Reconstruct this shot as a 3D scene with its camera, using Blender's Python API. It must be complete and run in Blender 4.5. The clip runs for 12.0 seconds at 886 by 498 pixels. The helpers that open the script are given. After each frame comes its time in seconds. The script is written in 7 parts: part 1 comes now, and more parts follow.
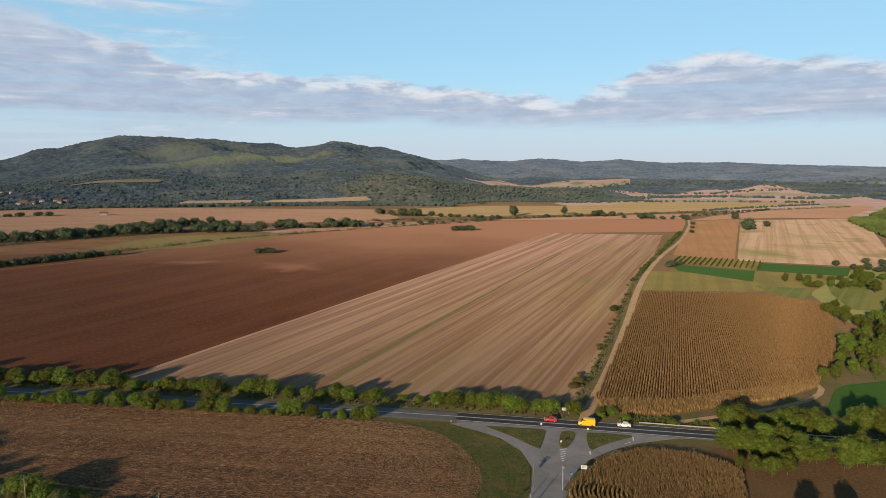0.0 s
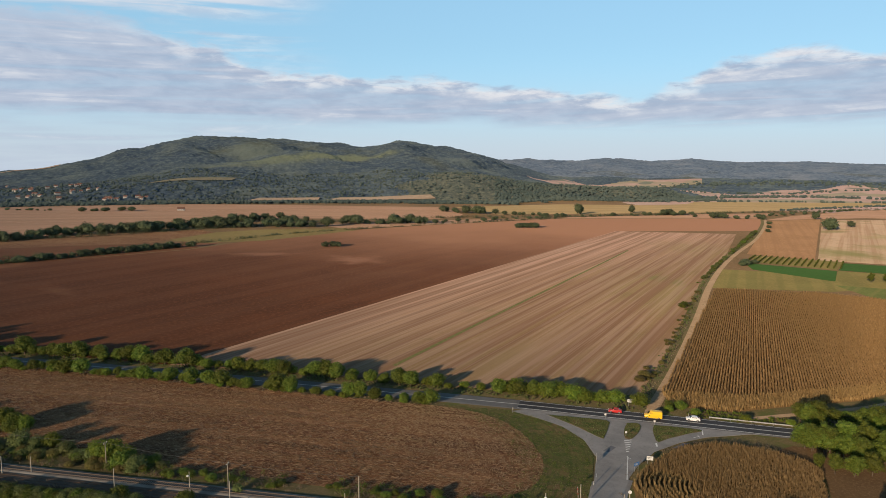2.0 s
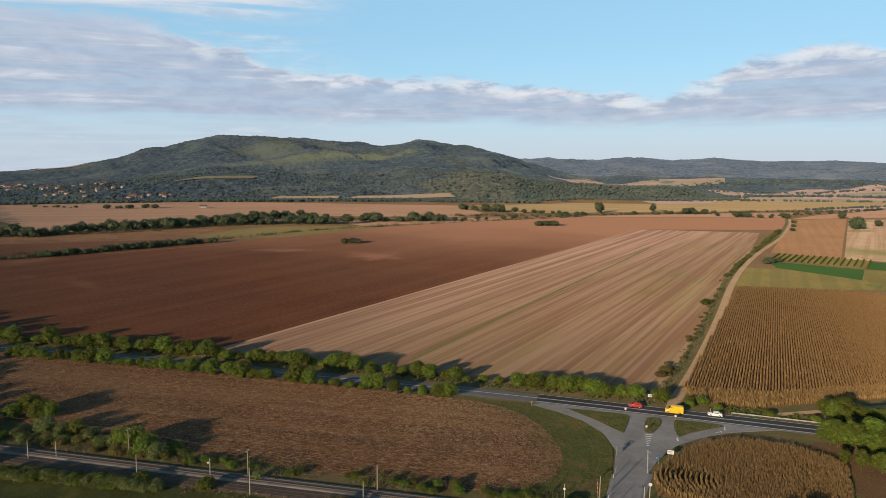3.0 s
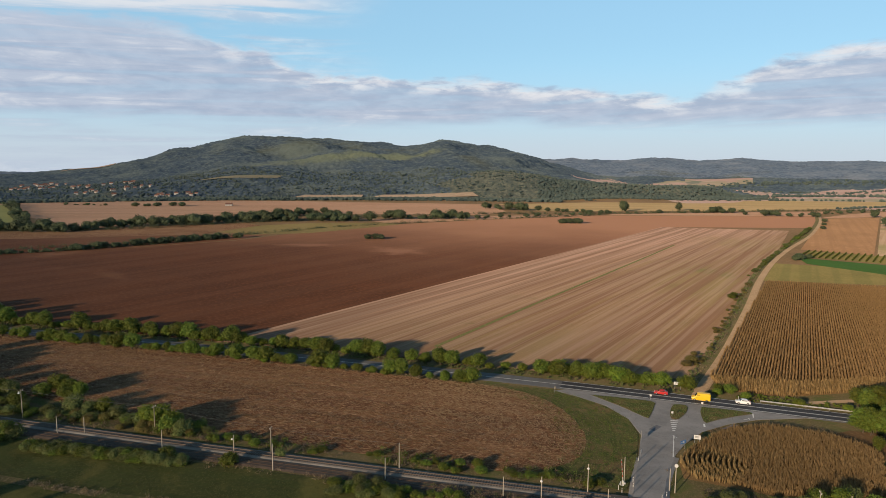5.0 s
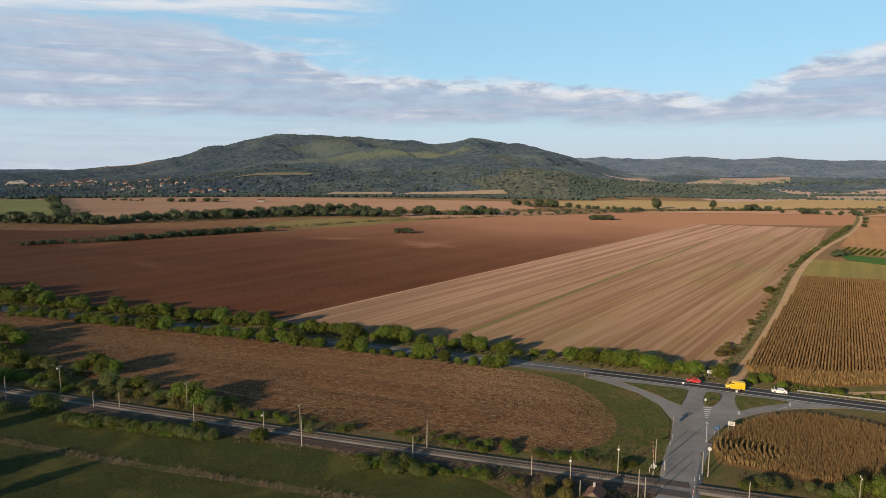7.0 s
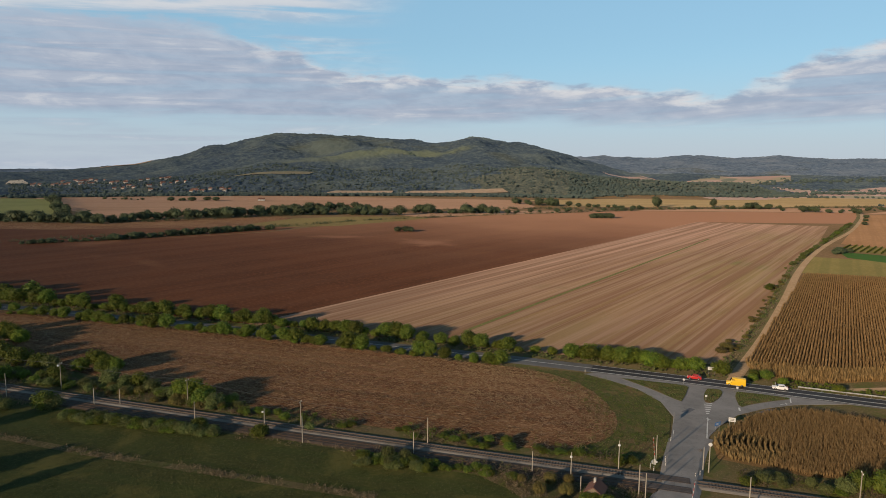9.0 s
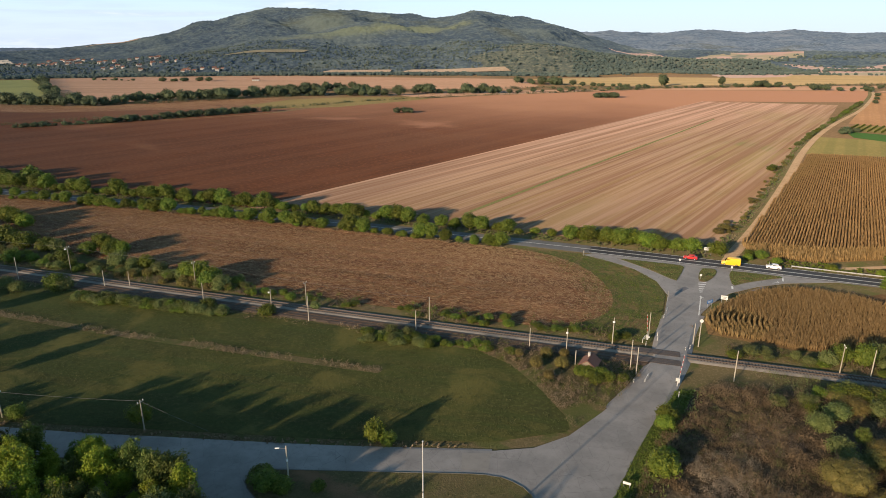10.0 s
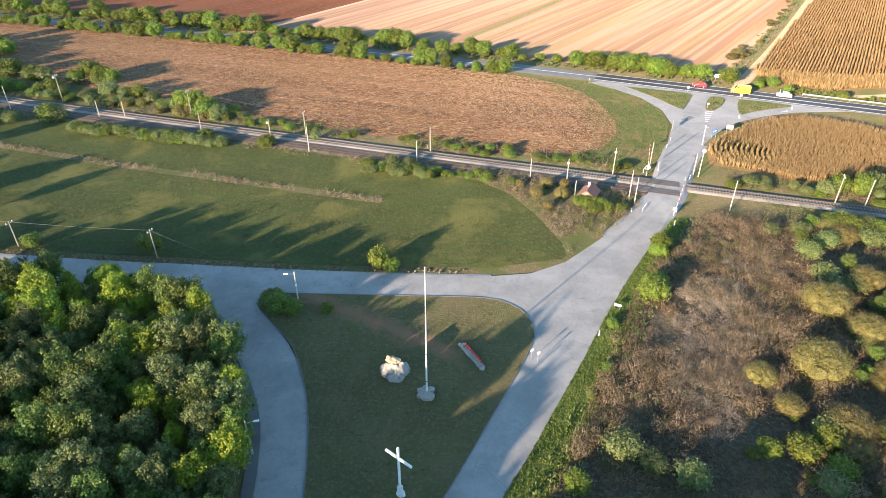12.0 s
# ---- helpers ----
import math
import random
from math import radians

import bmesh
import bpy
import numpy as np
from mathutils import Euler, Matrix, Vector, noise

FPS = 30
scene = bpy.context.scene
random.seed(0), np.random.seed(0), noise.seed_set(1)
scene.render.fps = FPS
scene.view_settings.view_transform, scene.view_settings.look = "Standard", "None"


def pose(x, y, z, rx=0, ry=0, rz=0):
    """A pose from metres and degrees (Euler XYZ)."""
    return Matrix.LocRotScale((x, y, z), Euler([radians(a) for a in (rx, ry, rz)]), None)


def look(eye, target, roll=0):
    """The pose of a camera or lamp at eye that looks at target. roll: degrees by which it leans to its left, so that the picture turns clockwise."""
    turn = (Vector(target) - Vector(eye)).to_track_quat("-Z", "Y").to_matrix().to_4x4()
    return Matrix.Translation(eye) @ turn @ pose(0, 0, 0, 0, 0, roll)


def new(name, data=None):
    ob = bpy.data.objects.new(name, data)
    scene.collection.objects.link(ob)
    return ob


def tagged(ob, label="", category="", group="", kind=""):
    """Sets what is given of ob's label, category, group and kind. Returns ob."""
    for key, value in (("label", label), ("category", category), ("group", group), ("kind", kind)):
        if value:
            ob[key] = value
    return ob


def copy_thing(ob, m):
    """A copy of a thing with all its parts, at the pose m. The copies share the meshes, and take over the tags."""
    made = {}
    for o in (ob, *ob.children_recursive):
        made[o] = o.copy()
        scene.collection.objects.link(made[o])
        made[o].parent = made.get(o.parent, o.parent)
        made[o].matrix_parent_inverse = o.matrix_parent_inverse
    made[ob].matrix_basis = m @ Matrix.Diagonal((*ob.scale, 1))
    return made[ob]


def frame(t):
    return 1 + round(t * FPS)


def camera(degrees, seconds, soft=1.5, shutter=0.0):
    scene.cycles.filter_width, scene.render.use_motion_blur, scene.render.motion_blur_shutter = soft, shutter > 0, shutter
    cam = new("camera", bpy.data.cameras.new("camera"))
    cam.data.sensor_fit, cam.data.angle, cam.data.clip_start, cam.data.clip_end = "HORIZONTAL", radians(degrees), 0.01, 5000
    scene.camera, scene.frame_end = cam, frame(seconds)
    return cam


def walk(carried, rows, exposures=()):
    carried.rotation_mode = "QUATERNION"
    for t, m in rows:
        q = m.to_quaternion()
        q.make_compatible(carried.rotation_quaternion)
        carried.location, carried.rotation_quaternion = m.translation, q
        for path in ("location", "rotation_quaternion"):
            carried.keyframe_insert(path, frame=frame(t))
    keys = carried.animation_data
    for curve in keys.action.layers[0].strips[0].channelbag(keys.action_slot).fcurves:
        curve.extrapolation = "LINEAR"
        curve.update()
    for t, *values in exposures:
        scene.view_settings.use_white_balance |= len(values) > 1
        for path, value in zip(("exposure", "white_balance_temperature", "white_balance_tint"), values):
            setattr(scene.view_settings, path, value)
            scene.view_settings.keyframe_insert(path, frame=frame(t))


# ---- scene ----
cam = camera(69.2, 12.0, soft=0.7)
# seconds, height, yaw, pitch, lean: a drone that sinks on one spot, turns a little and then tilts down
FLIGHT = [
    (0.0, 84.60, -12.11, -7.12, 0.49), (0.5, 83.15, -10.90, -7.06, 0.46), (1.0, 81.88, -9.30, -7.08, 0.49),
    (1.5, 80.71, -7.72, -7.14, 0.54), (2.0, 79.57, -6.43, -7.14, 0.52), (2.5, 78.39, -5.53, -7.16, 0.52),
    (3.0, 77.16, -4.71, -7.20, 0.56), (5.0, 71.48, -2.66, -7.09, 0.53), (5.5, 70.00, -2.05, -7.02, 0.50),
    (6.0, 68.60, -1.32, -7.03, 0.52), (6.5, 67.37, -0.62, -7.06, 0.54), (7.0, 66.40, -0.04, -7.16, 0.64),
    (7.5, 65.83, -0.02, -7.20, 0.66), (7.7, 65.74, -0.04, -7.06, 0.62), (8.4, 65.72, -0.02, -7.08, 0.60), (9.0, 65.72, -0.01, -7.25, 0.56),
    (9.3, 65.72, 0.00, -9.25, 0.49),
    (9.5, 65.72, -0.02, -12.20, 0.38), (10.0, 65.72, -0.04, -17.69, 0.29), (10.5, 65.72, -0.05, -19.94, 0.27),
    (11.0, 65.72, -0.06, -27.19, 0.22), (11.5, 65.72, -0.04, -28.44, 0.16), (12.0, 65.72, 0.00, -32.72, 0.17),
]


def aim(height, yaw, pitch, lean):
    a, b = radians(yaw), radians(pitch)
    ahead = Vector((-math.sin(a) * math.cos(b), math.cos(a) * math.cos(b), math.sin(b)))
    eye = Vector((0, 0, height))
    return look(eye, eye + ahead, lean)


walk(cam, [(t, aim(*row)) for t, *row in FLIGHT],
     [(0, -0.02, 6500, 10), (7.7, -0.03, 6550, 10), (9.3, -0.28, 6600, 10), (9.5, -0.22, 6650, 10), (10.0, 0.5, 6500, 10), (10.5, 1.15, 6150, 10), (11.0, 1.66, 6050, 10), (11.5, 1.9, 6000, 10), (12.0, 2.07, 5900, 11)])

# ---- light ----
SUN_EL, SUN_FROM = radians(12.5), radians(221)  # from behind and to one side, low
sun_way = Vector((math.sin(SUN_FROM) * math.cos(SUN_EL), math.cos(SUN_FROM) * math.cos(SUN_EL), math.sin(SUN_EL)))
sun = new("sun", bpy.data.lights.new("sun", "SUN"))
sun.data.energy, sun.data.angle, sun.data.color = 4.75, radians(0.8), (1.0, 0.75, 0.50)
sun.matrix_world = look(sun_way * 100, (0, 0, 0))


# ---- node helpers ----
class Nodes:
    """A few short words for building node trees."""

    def __init__(self, tree):
        self.tree = tree
        tree.nodes.clear()

    def add(self, kind, **given):
        node = self.tree.nodes.new(kind)
        for key, value in given.items():
            setattr(node, key, value)
        return node

    def put(self, socket, value):
        if isinstance(value, bpy.types.NodeSocket):
            self.tree.links.new(value, socket)
        elif isinstance(value, (tuple, list)) and len(value) == 3 and socket.type == "RGBA":
            socket.default_value = (*value, 1)
        else:
            socket.default_value = value

    def math(self, op, a, b=0.0, c=None, clamp=False):
        n = self.add("ShaderNodeMath", operation=op, use_clamp=clamp)
        self.put(n.inputs[0], a)
        self.put(n.inputs[1], b)
        if c is not None:
            self.put(n.inputs[2], c)
        return n.outputs[0]

    def step(self, value, low, high):
        n = self.add("ShaderNodeMapRange", interpolation_type="SMOOTHSTEP")
        for i, v in enumerate((value, low, high)):
            self.put(n.inputs[i], v)
        return n.outputs[0]

    def mix(self, fac, a, b, how="MIX"):
        n = self.add("ShaderNodeMix", data_type="RGBA", blend_type=how)
        self.put(n.inputs[0], fac)
        self.put(n.inputs[6], a)
        self.put(n.inputs[7], b)
        return n.outputs[2]

    def noise(self, vec, scale, detail=3.0, rough=0.55, distort=0.0):
        n = self.add("ShaderNodeTexNoise")
        self.put(n.inputs["Vector"], vec)
        for key, v in (("Scale", scale), ("Detail", detail), ("Roughness", rough), ("Distortion", distort)):
            n.inputs[key].default_value = v
        return n.outputs["Fac"]

    def turned(self, vec, angle=0.0, scale=(1, 1, 1), shift=(0, 0, 0)):
        """Turned by -angle, then scaled."""
        r = self.add("ShaderNodeVectorRotate", rotation_type="Z_AXIS")
        self.put(r.inputs["Vector"], vec)
        r.inputs["Angle"].default_value = -angle
        m = self.add("ShaderNodeVectorMath", operation="MULTIPLY_ADD")
        self.put(m.inputs[0], r.outputs[0])
        m.inputs[1].default_value, m.inputs[2].default_value = scale, shift
        return m.outputs[0]

    def place(self):
        return self.add("ShaderNodeTexCoord").outputs["Object"]

    def random(self):
        return self.add("ShaderNodeObjectInfo").outputs["Random"]

    def island(self):
        return self.add("ShaderNodeNewGeometry").outputs["Random Per Island"]

    def surface(self, colour, rough=0.9, bump=None, strength=0.4, depth=0.05, metal=0.0, spec=0.3):
        s = self.add("ShaderNodeBsdfPrincipled")
        self.put(s.inputs["Base Color"], colour)
        self.put(s.inputs["Roughness"], rough)
        s.inputs["Metallic"].default_value = metal
        s.inputs["Specular IOR Level"].default_value = spec
        s.inputs["Diffuse Roughness"].default_value = 1.0 if spec <= 0.1 else 0.3
        if bump is not None:
            b = self.add("ShaderNodeBump")
            b.inputs["Strength"].default_value, b.inputs["Distance"].default_value = strength, depth
            self.put(b.inputs["Height"], bump)
            self.tree.links.new(b.outputs[0], s.inputs["Normal"])
        o = self.add("ShaderNodeOutputMaterial")
        self.tree.links.new(s.outputs[0], o.inputs[0])
        return s


def material(name):
    m = bpy.data.materials.new(name)
    m.use_nodes = True
    return m, Nodes(m.node_tree)


# ---- sky ----
world = bpy.data.worlds.new("sky")
scene.world = world
world.use_nodes = True
w = Nodes(world.node_tree)
sky = w.add("ShaderNodeTexSky", sky_type="NISHITA", sun_disc=False)
sky.sun_elevation, sky.sun_rotation, sky.altitude = SUN_EL, SUN_FROM, 200
sky.air_density, sky.dust_density, sky.ozone_density = 1.0, 1.0, 1.5
way = w.add("ShaderNodeTexCoord").outputs["Generated"]
sep = w.add("ShaderNodeSeparateXYZ")
w.put(sep.inputs[0], way)
az = w.math("MULTIPLY", w.math("ARCTAN2", sep.outputs[0], sep.outputs[1]), 57.2958)
el = w.math("MULTIPLY", w.math("ARCSINE", sep.outputs[2]), 57.2958)
cloud_at = w.add("ShaderNodeCombineXYZ")
w.put(cloud_at.inputs[0], w.math("MULTIPLY", az, 0.05))
w.put(cloud_at.inputs[1], w.math("MULTIPLY", el, 0.17))
billow = w.noise(cloud_at.outputs[0], 2.4, 8, 0.58, 0.3)
wisps = w.noise(w.turned(cloud_at.outputs[0], 0.10, (0.55, 2.2, 1), (3, 5, 0)), 2.6, 8, 0.55, 0.5)
puffs = w.noise(cloud_at.outputs[0], 7.0, 7, 0.6, 0.3)


def profile(points):
    """A soft curve over the compass: degrees and values up to 16."""
    ramp = w.add("ShaderNodeValToRGB")
    ramp.color_ramp.interpolation = "EASE"
    while len(ramp.color_ramp.elements) < len(points):
        ramp.color_ramp.elements.new(0.5)
    for e, (a, v) in zip(ramp.color_ramp.elements, points):
        e.position, e.color = (a + 60) / 120, (v / 16, v / 16, v / 16, 1)
    w.put(ramp.inputs[0], w.math("DIVIDE", w.math("ADD", az, 60.0), 120.0))
    return w.math("MULTIPLY", ramp.outputs[0], 16.0)


ragged_el = w.math("ADD", el, w.math("MULTIPLY_ADD", billow, 3.0, -1.5))
ragged_el = w.math("ADD", ragged_el, w.math("MULTIPLY_ADD", puffs, 1.5, -0.75))
# upper edge of the cloud bank over the compass: high on one side, a level middle, a notch, a second heap
top = profile([(-60, 11.5), (-34, 11.2), (-22, 11.4), (-14, 10.0), (-8.5, 8.0), (2, 7.7), (14, 7.1), (19, 6.3), (22.5, 5.9), (26, 7.0), (30, 8.9), (36, 9.3), (41, 8.6), (46, 7.6), (60, 10.0)])
under_top = w.math("SUBTRACT", top, ragged_el)
foot = w.step(w.math("ADD", el, w.math("MULTIPLY_ADD", wisps, 1.8, -0.9)), 3.2, 4.7)
bank = w.math("MULTIPLY", w.math("MULTIPLY", w.step(under_top, -0.35, 0.55), foot), w.math("MULTIPLY_ADD", w.step(wisps, 0.34, 0.60), 0.30, 0.70))
# a long bright streak that climbs over the bank, with thin wisps hanging under it
streak_el = w.math("SUBTRACT", w.math("ADD", el, w.math("MULTIPLY_ADD", billow, 2.4, -1.2)), w.math("MULTIPLY_ADD", az, 0.085, 14.4))
west = w.step(az, -1.0, -13.0)
streak = w.math("MULTIPLY", w.math("MULTIPLY", w.step(streak_el, 0.9, 0.0), w.step(streak_el, -2.6, -0.4)), w.math("MULTIPLY", west, w.step(wisps, 0.30, 0.56)))
thin = w.math("MULTIPLY", w.math("MULTIPLY", w.step(streak_el, 0.2, -0.8), w.step(under_top, -6.0, -1.0)), w.math("MULTIPLY", west, w.step(wisps, 0.42, 0.66)))
veil = w.math("MAXIMUM", w.math("MULTIPLY", streak, 0.85), w.math("MULTIPLY", thin, 0.55))
rim = w.math("MULTIPLY", w.math("MULTIPLY", w.step(under_top, 1.5, 0.25), w.step(puffs, 0.36, 0.62)), w.step(az, -26.0, -8.0))
glints = w.math("MULTIPLY", w.math("MULTIPLY", w.step(wisps, 0.53, 0.68), w.step(puffs, 0.42, 0.62)), 0.5)
rim = w.math("MAXIMUM", w.math("MAXIMUM", rim, glints), w.math("MULTIPLY", streak, w.step(streak_el, -1.2, 0.1)))
shade = w.mix(w.step(puffs, 0.30, 0.7), (3.7, 4.4, 5.8), (4.7, 5.4, 6.7))
shade = w.mix(w.math("MULTIPLY", w.step(wisps, 0.46, 0.64), 0.6), shade, (5.5, 6.2, 7.3))
shade = w.mix(w.step(el, 8.0, 13.0), shade, (5.4, 6.1, 7.3))
cloud = w.mix(w.math("MULTIPLY", rim, 0.9), shade, (8.2, 8.2, 8.4))
bank = w.math("MAXIMUM", bank, veil)
haze = w.math("MULTIPLY_ADD", w.step(el, 11.0, -1.0), 0.42, 0.5)
clear = w.mix(haze, w.mix(1.0, sky.outputs[0], (1.0, 1.08, 1.15), "MULTIPLY"), w.mix(w.step(el, 10.0, 0.0), (4.5, 8.5, 11.6), (5.8, 6.75, 7.85)))
# the sky darkens towards the zenith
clear = w.mix(w.step(el, 14.0, 50.0), clear, w.mix(1.0, clear, (0.11, 0.125, 0.15), "MULTIPLY"))
bg = w.add("ShaderNodeBackground")
w.put(bg.inputs[0], w.mix(bank, clear, cloud))
bg.inputs[1].default_value = 0.102
w.tree.links.new(bg.outputs[0], w.add("ShaderNodeOutputWorld").inputs[0])


# ---- materials ----
def earth(name, dark, mid, light, fine=1.2, broad=0.02, rows=None, relief=0.5, patches=None, speck=None, worn=None, drift=None, arcs=None, rows_after=(), spots=()):
    """Soil, stubble or grass: two scales of mottling, drill rows where rows = (direction, metres, strength)."""
    m, n = material(name)
    at = n.place()
    c = n.mix(n.step(n.noise(at, broad, 5, 0.6), 0.32, 0.68), dark, mid)
    c = n.mix(n.step(n.noise(at, fine, 4, 0.65), 0.45, 0.75), c, light)
    height = n.noise(at, fine * 1.7, 4, 0.6)
    if rows:
        for way_, metres, strength, tint in rows:
            line = n.noise(n.turned(at, way_, (0.012 / metres, 1 / metres, 1)), 1.0, 2, 0.5)
            c = n.mix(n.math("MULTIPLY", n.step(line, 0.45, 0.57), strength), c, tint)
    if patches:
        for scale, low, high, tint, much in patches:
            c = n.mix(n.math("MULTIPLY", n.step(n.noise(at, scale, 4, 0.6, 0.4), low, high), much), c, tint)
    if speck:
        way_, tint, much = speck
        for turn_, size_ in ((0.0, 0.7), (0.5, 0.85), (-0.45, 1.0)):
            s = n.noise(n.turned(at, way_ + turn_, (0.5 * size_, 4.4 * size_, 1)), 1.0, 2, 0.7)
            c = n.mix(n.math("MULTIPLY", n.step(s, 0.57, 0.66), much), c, tint)
    if arcs:
        # wheel marks that swing round the field's end
        ax, ay, metres, strength, tint = arcs
        q = n.add("ShaderNodeVectorMath", operation="DISTANCE")
        n.put(q.inputs[0], at)
        q.inputs[1].default_value = (ax, ay, 0)
        ring = n.add("ShaderNodeCombineXYZ")
        n.put(ring.inputs[0], n.math("DIVIDE", q.outputs["Value"], metres))
        lines = n.step(n.noise(ring.outputs[0], 1.0, 2, 0.5), 0.50, 0.62)
        near_ = n.step(q.outputs["Value"], 75, 40)
        c = n.mix(n.math("MULTIPLY", n.math("MULTIPLY", lines, near_), strength), c, tint)
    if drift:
        # the colour turns paler from one side of the field to the other
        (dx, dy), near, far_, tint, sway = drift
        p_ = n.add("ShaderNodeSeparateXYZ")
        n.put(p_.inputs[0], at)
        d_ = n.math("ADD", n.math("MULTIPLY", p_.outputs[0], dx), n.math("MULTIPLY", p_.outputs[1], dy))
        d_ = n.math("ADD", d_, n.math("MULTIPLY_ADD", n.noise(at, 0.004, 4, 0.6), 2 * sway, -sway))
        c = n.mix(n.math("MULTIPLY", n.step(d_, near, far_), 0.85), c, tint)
    for (sx, sy), (rx, ry), tint in spots:
        # a pale place in the soil with a frayed edge
        from_mid = n.add("ShaderNodeVectorMath", operation="SUBTRACT")
        n.put(from_mid.inputs[0], at)
        from_mid.inputs[1].default_value = (sx, sy, 0)
        size_ = n.add("ShaderNodeVectorMath", operation="LENGTH")
        n.put(size_.inputs[0], n.turned(from_mid.outputs[0], 0.0, (1 / rx, 1 / ry, 0)))
        edge_ = n.math("ADD", size_.outputs["Value"], n.math("MULTIPLY_ADD", n.noise(at, 0.05, 4, 0.6), 1.8, -0.9))
        c = n.mix(n.math("MULTIPLY", n.step(edge_, 1.1, 0.1), 0.6), c, tint)
    for way_, metres, strength, tint in rows_after:
        line = n.noise(n.turned(at, way_, (0.012 / metres, 1 / metres, 1), (5, 3, 0)), 1.0, 2, 0.5)
        c = n.mix(n.math("MULTIPLY", n.step(line, 0.46, 0.58), strength), c, tint)
    if worn:
        # a trodden path: y = slope * x + base, between two x, frayed at its edges
        slope, base, (x0, x1), tint = worn
        at_ = n.add("ShaderNodeSeparateXYZ")
        n.put(at_.inputs[0], at)
        off = n.math("ABSOLUTE", n.math("SUBTRACT", n.math("SUBTRACT", at_.outputs[1], n.math("MULTIPLY", at_.outputs[0], slope)), base))
        off = n.math("ADD", off, n.math("MULTIPLY_ADD", n.noise(at, 0.35, 5, 0.7), 6.0, -3.0))
        ends = n.math("MULTIPLY", n.step(at_.outputs[0], x0, x0 + 4), n.step(at_.outputs[0], x1, x1 - 4))
        c = n.mix(n.math("MULTIPLY", n.math("MULTIPLY", n.step(off, 3.0, 0.2), ends), 0.9), c, tint)
    n.surface(c, 0.95, height, relief, 0.15, spec=0.1)
    return m


plain_land = earth("fallow land of the plain", (0.112, 0.077, 0.038), (0.150, 0.098, 0.054), (0.181, 0.123, 0.074), 0.3, 0.01)
TRACK = math.atan2(210, 131)     # the way that track and rows run
STUBBLE_WAY = math.atan2(532, 387)
grass = earth("meadow grass", (0.042, 0.048, 0.017), (0.059, 0.065, 0.020), (0.087, 0.087, 0.030), 1.1, 0.03, relief=0.9,
              rows=[(math.atan2(-0.29, 1), 3.0, 0.25, (0.035, 0.063, 0.016))], patches=[(0.07, 0.50, 0.66, (0.115, 0.106, 0.033), 0.7), (0.4, 0.55, 0.72, (0.027, 0.038, 0.011), 0.5)])
verge = earth("rough verge grass", (0.085, 0.075, 0.034), (0.125, 0.101, 0.052), (0.180, 0.138, 0.082), 1.6, 0.06, relief=0.8,
              patches=[(0.12, 0.5, 0.62, (0.070, 0.085, 0.026), 0.8)])
lawn = earth("mown island grass", (0.081, 0.074, 0.034), (0.108, 0.096, 0.045), (0.154, 0.131, 0.066), 2.2, 0.07, relief=0.8,
             patches=[(0.25, 0.52, 0.7, (0.077, 0.092, 0.028), 0.6), (0.09, 0.52, 0.66, (0.134, 0.105, 0.058), 0.6), (1.0, 0.56, 0.7, (0.052, 0.057, 0.022), 0.6)], worn=(-0.58, 74.0, (-26, 4), (0.206, 0.120, 0.070)))
# drift paints the light's gradient, dim near and bright far, into the soil
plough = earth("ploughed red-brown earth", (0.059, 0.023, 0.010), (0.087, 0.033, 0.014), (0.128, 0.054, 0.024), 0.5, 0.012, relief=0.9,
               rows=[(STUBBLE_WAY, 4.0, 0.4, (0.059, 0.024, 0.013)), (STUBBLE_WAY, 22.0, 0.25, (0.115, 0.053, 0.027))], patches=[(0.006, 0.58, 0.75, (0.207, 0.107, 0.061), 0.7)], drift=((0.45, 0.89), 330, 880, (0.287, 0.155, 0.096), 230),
               spots=[((-13, 560), (28, 34), (0.250, 0.132, 0.085)), ((-97, 601), (38, 15), (0.214, 0.112, 0.071))])
stubble = earth("pale cereal stubble", (0.193, 0.123, 0.063), (0.213, 0.138, 0.073), (0.256, 0.180, 0.100), 0.8, 0.015, relief=0.6, speck=(STUBBLE_WAY, (0.134, 0.114, 0.046), 0.30),
                rows=[(STUBBLE_WAY, 16.0, 0.35, (0.279, 0.183, 0.127)), (STUBBLE_WAY, 1.4, 0.25, (0.151, 0.088, 0.054))],
                patches=[(0.016, 0.54, 0.68, (0.146, 0.114, 0.053), 0.65), (0.006, 0.50, 0.66, (0.193, 0.141, 0.080), 0.45), (0.09, 0.60, 0.72, (0.100, 0.101, 0.042), 0.4)],
                drift=((-0.7, 0.72), 175, 300, (0.376, 0.238, 0.182), 14),
                rows_after=[(STUBBLE_WAY, 5.5, 0.72, (0.154, 0.086, 0.053)), (STUBBLE_WAY, 8.0, 0.42, (0.185, 0.112, 0.072)), (STUBBLE_WAY, 2.2, 0.30, (0.342, 0.249, 0.196)), (STUBBLE_WAY, 0.8, 0.2, (0.121, 0.075, 0.046))],
                spots=[((190, 390), (60, 130), (0.201, 0.160, 0.072)), ((330, 620), (60, 110), (0.215, 0.170, 0.087)), ((60, 250), (50, 40), (0.205, 0.152, 0.083)), ((215, 440), (14, 34), (0.127, 0.136, 0.051))])
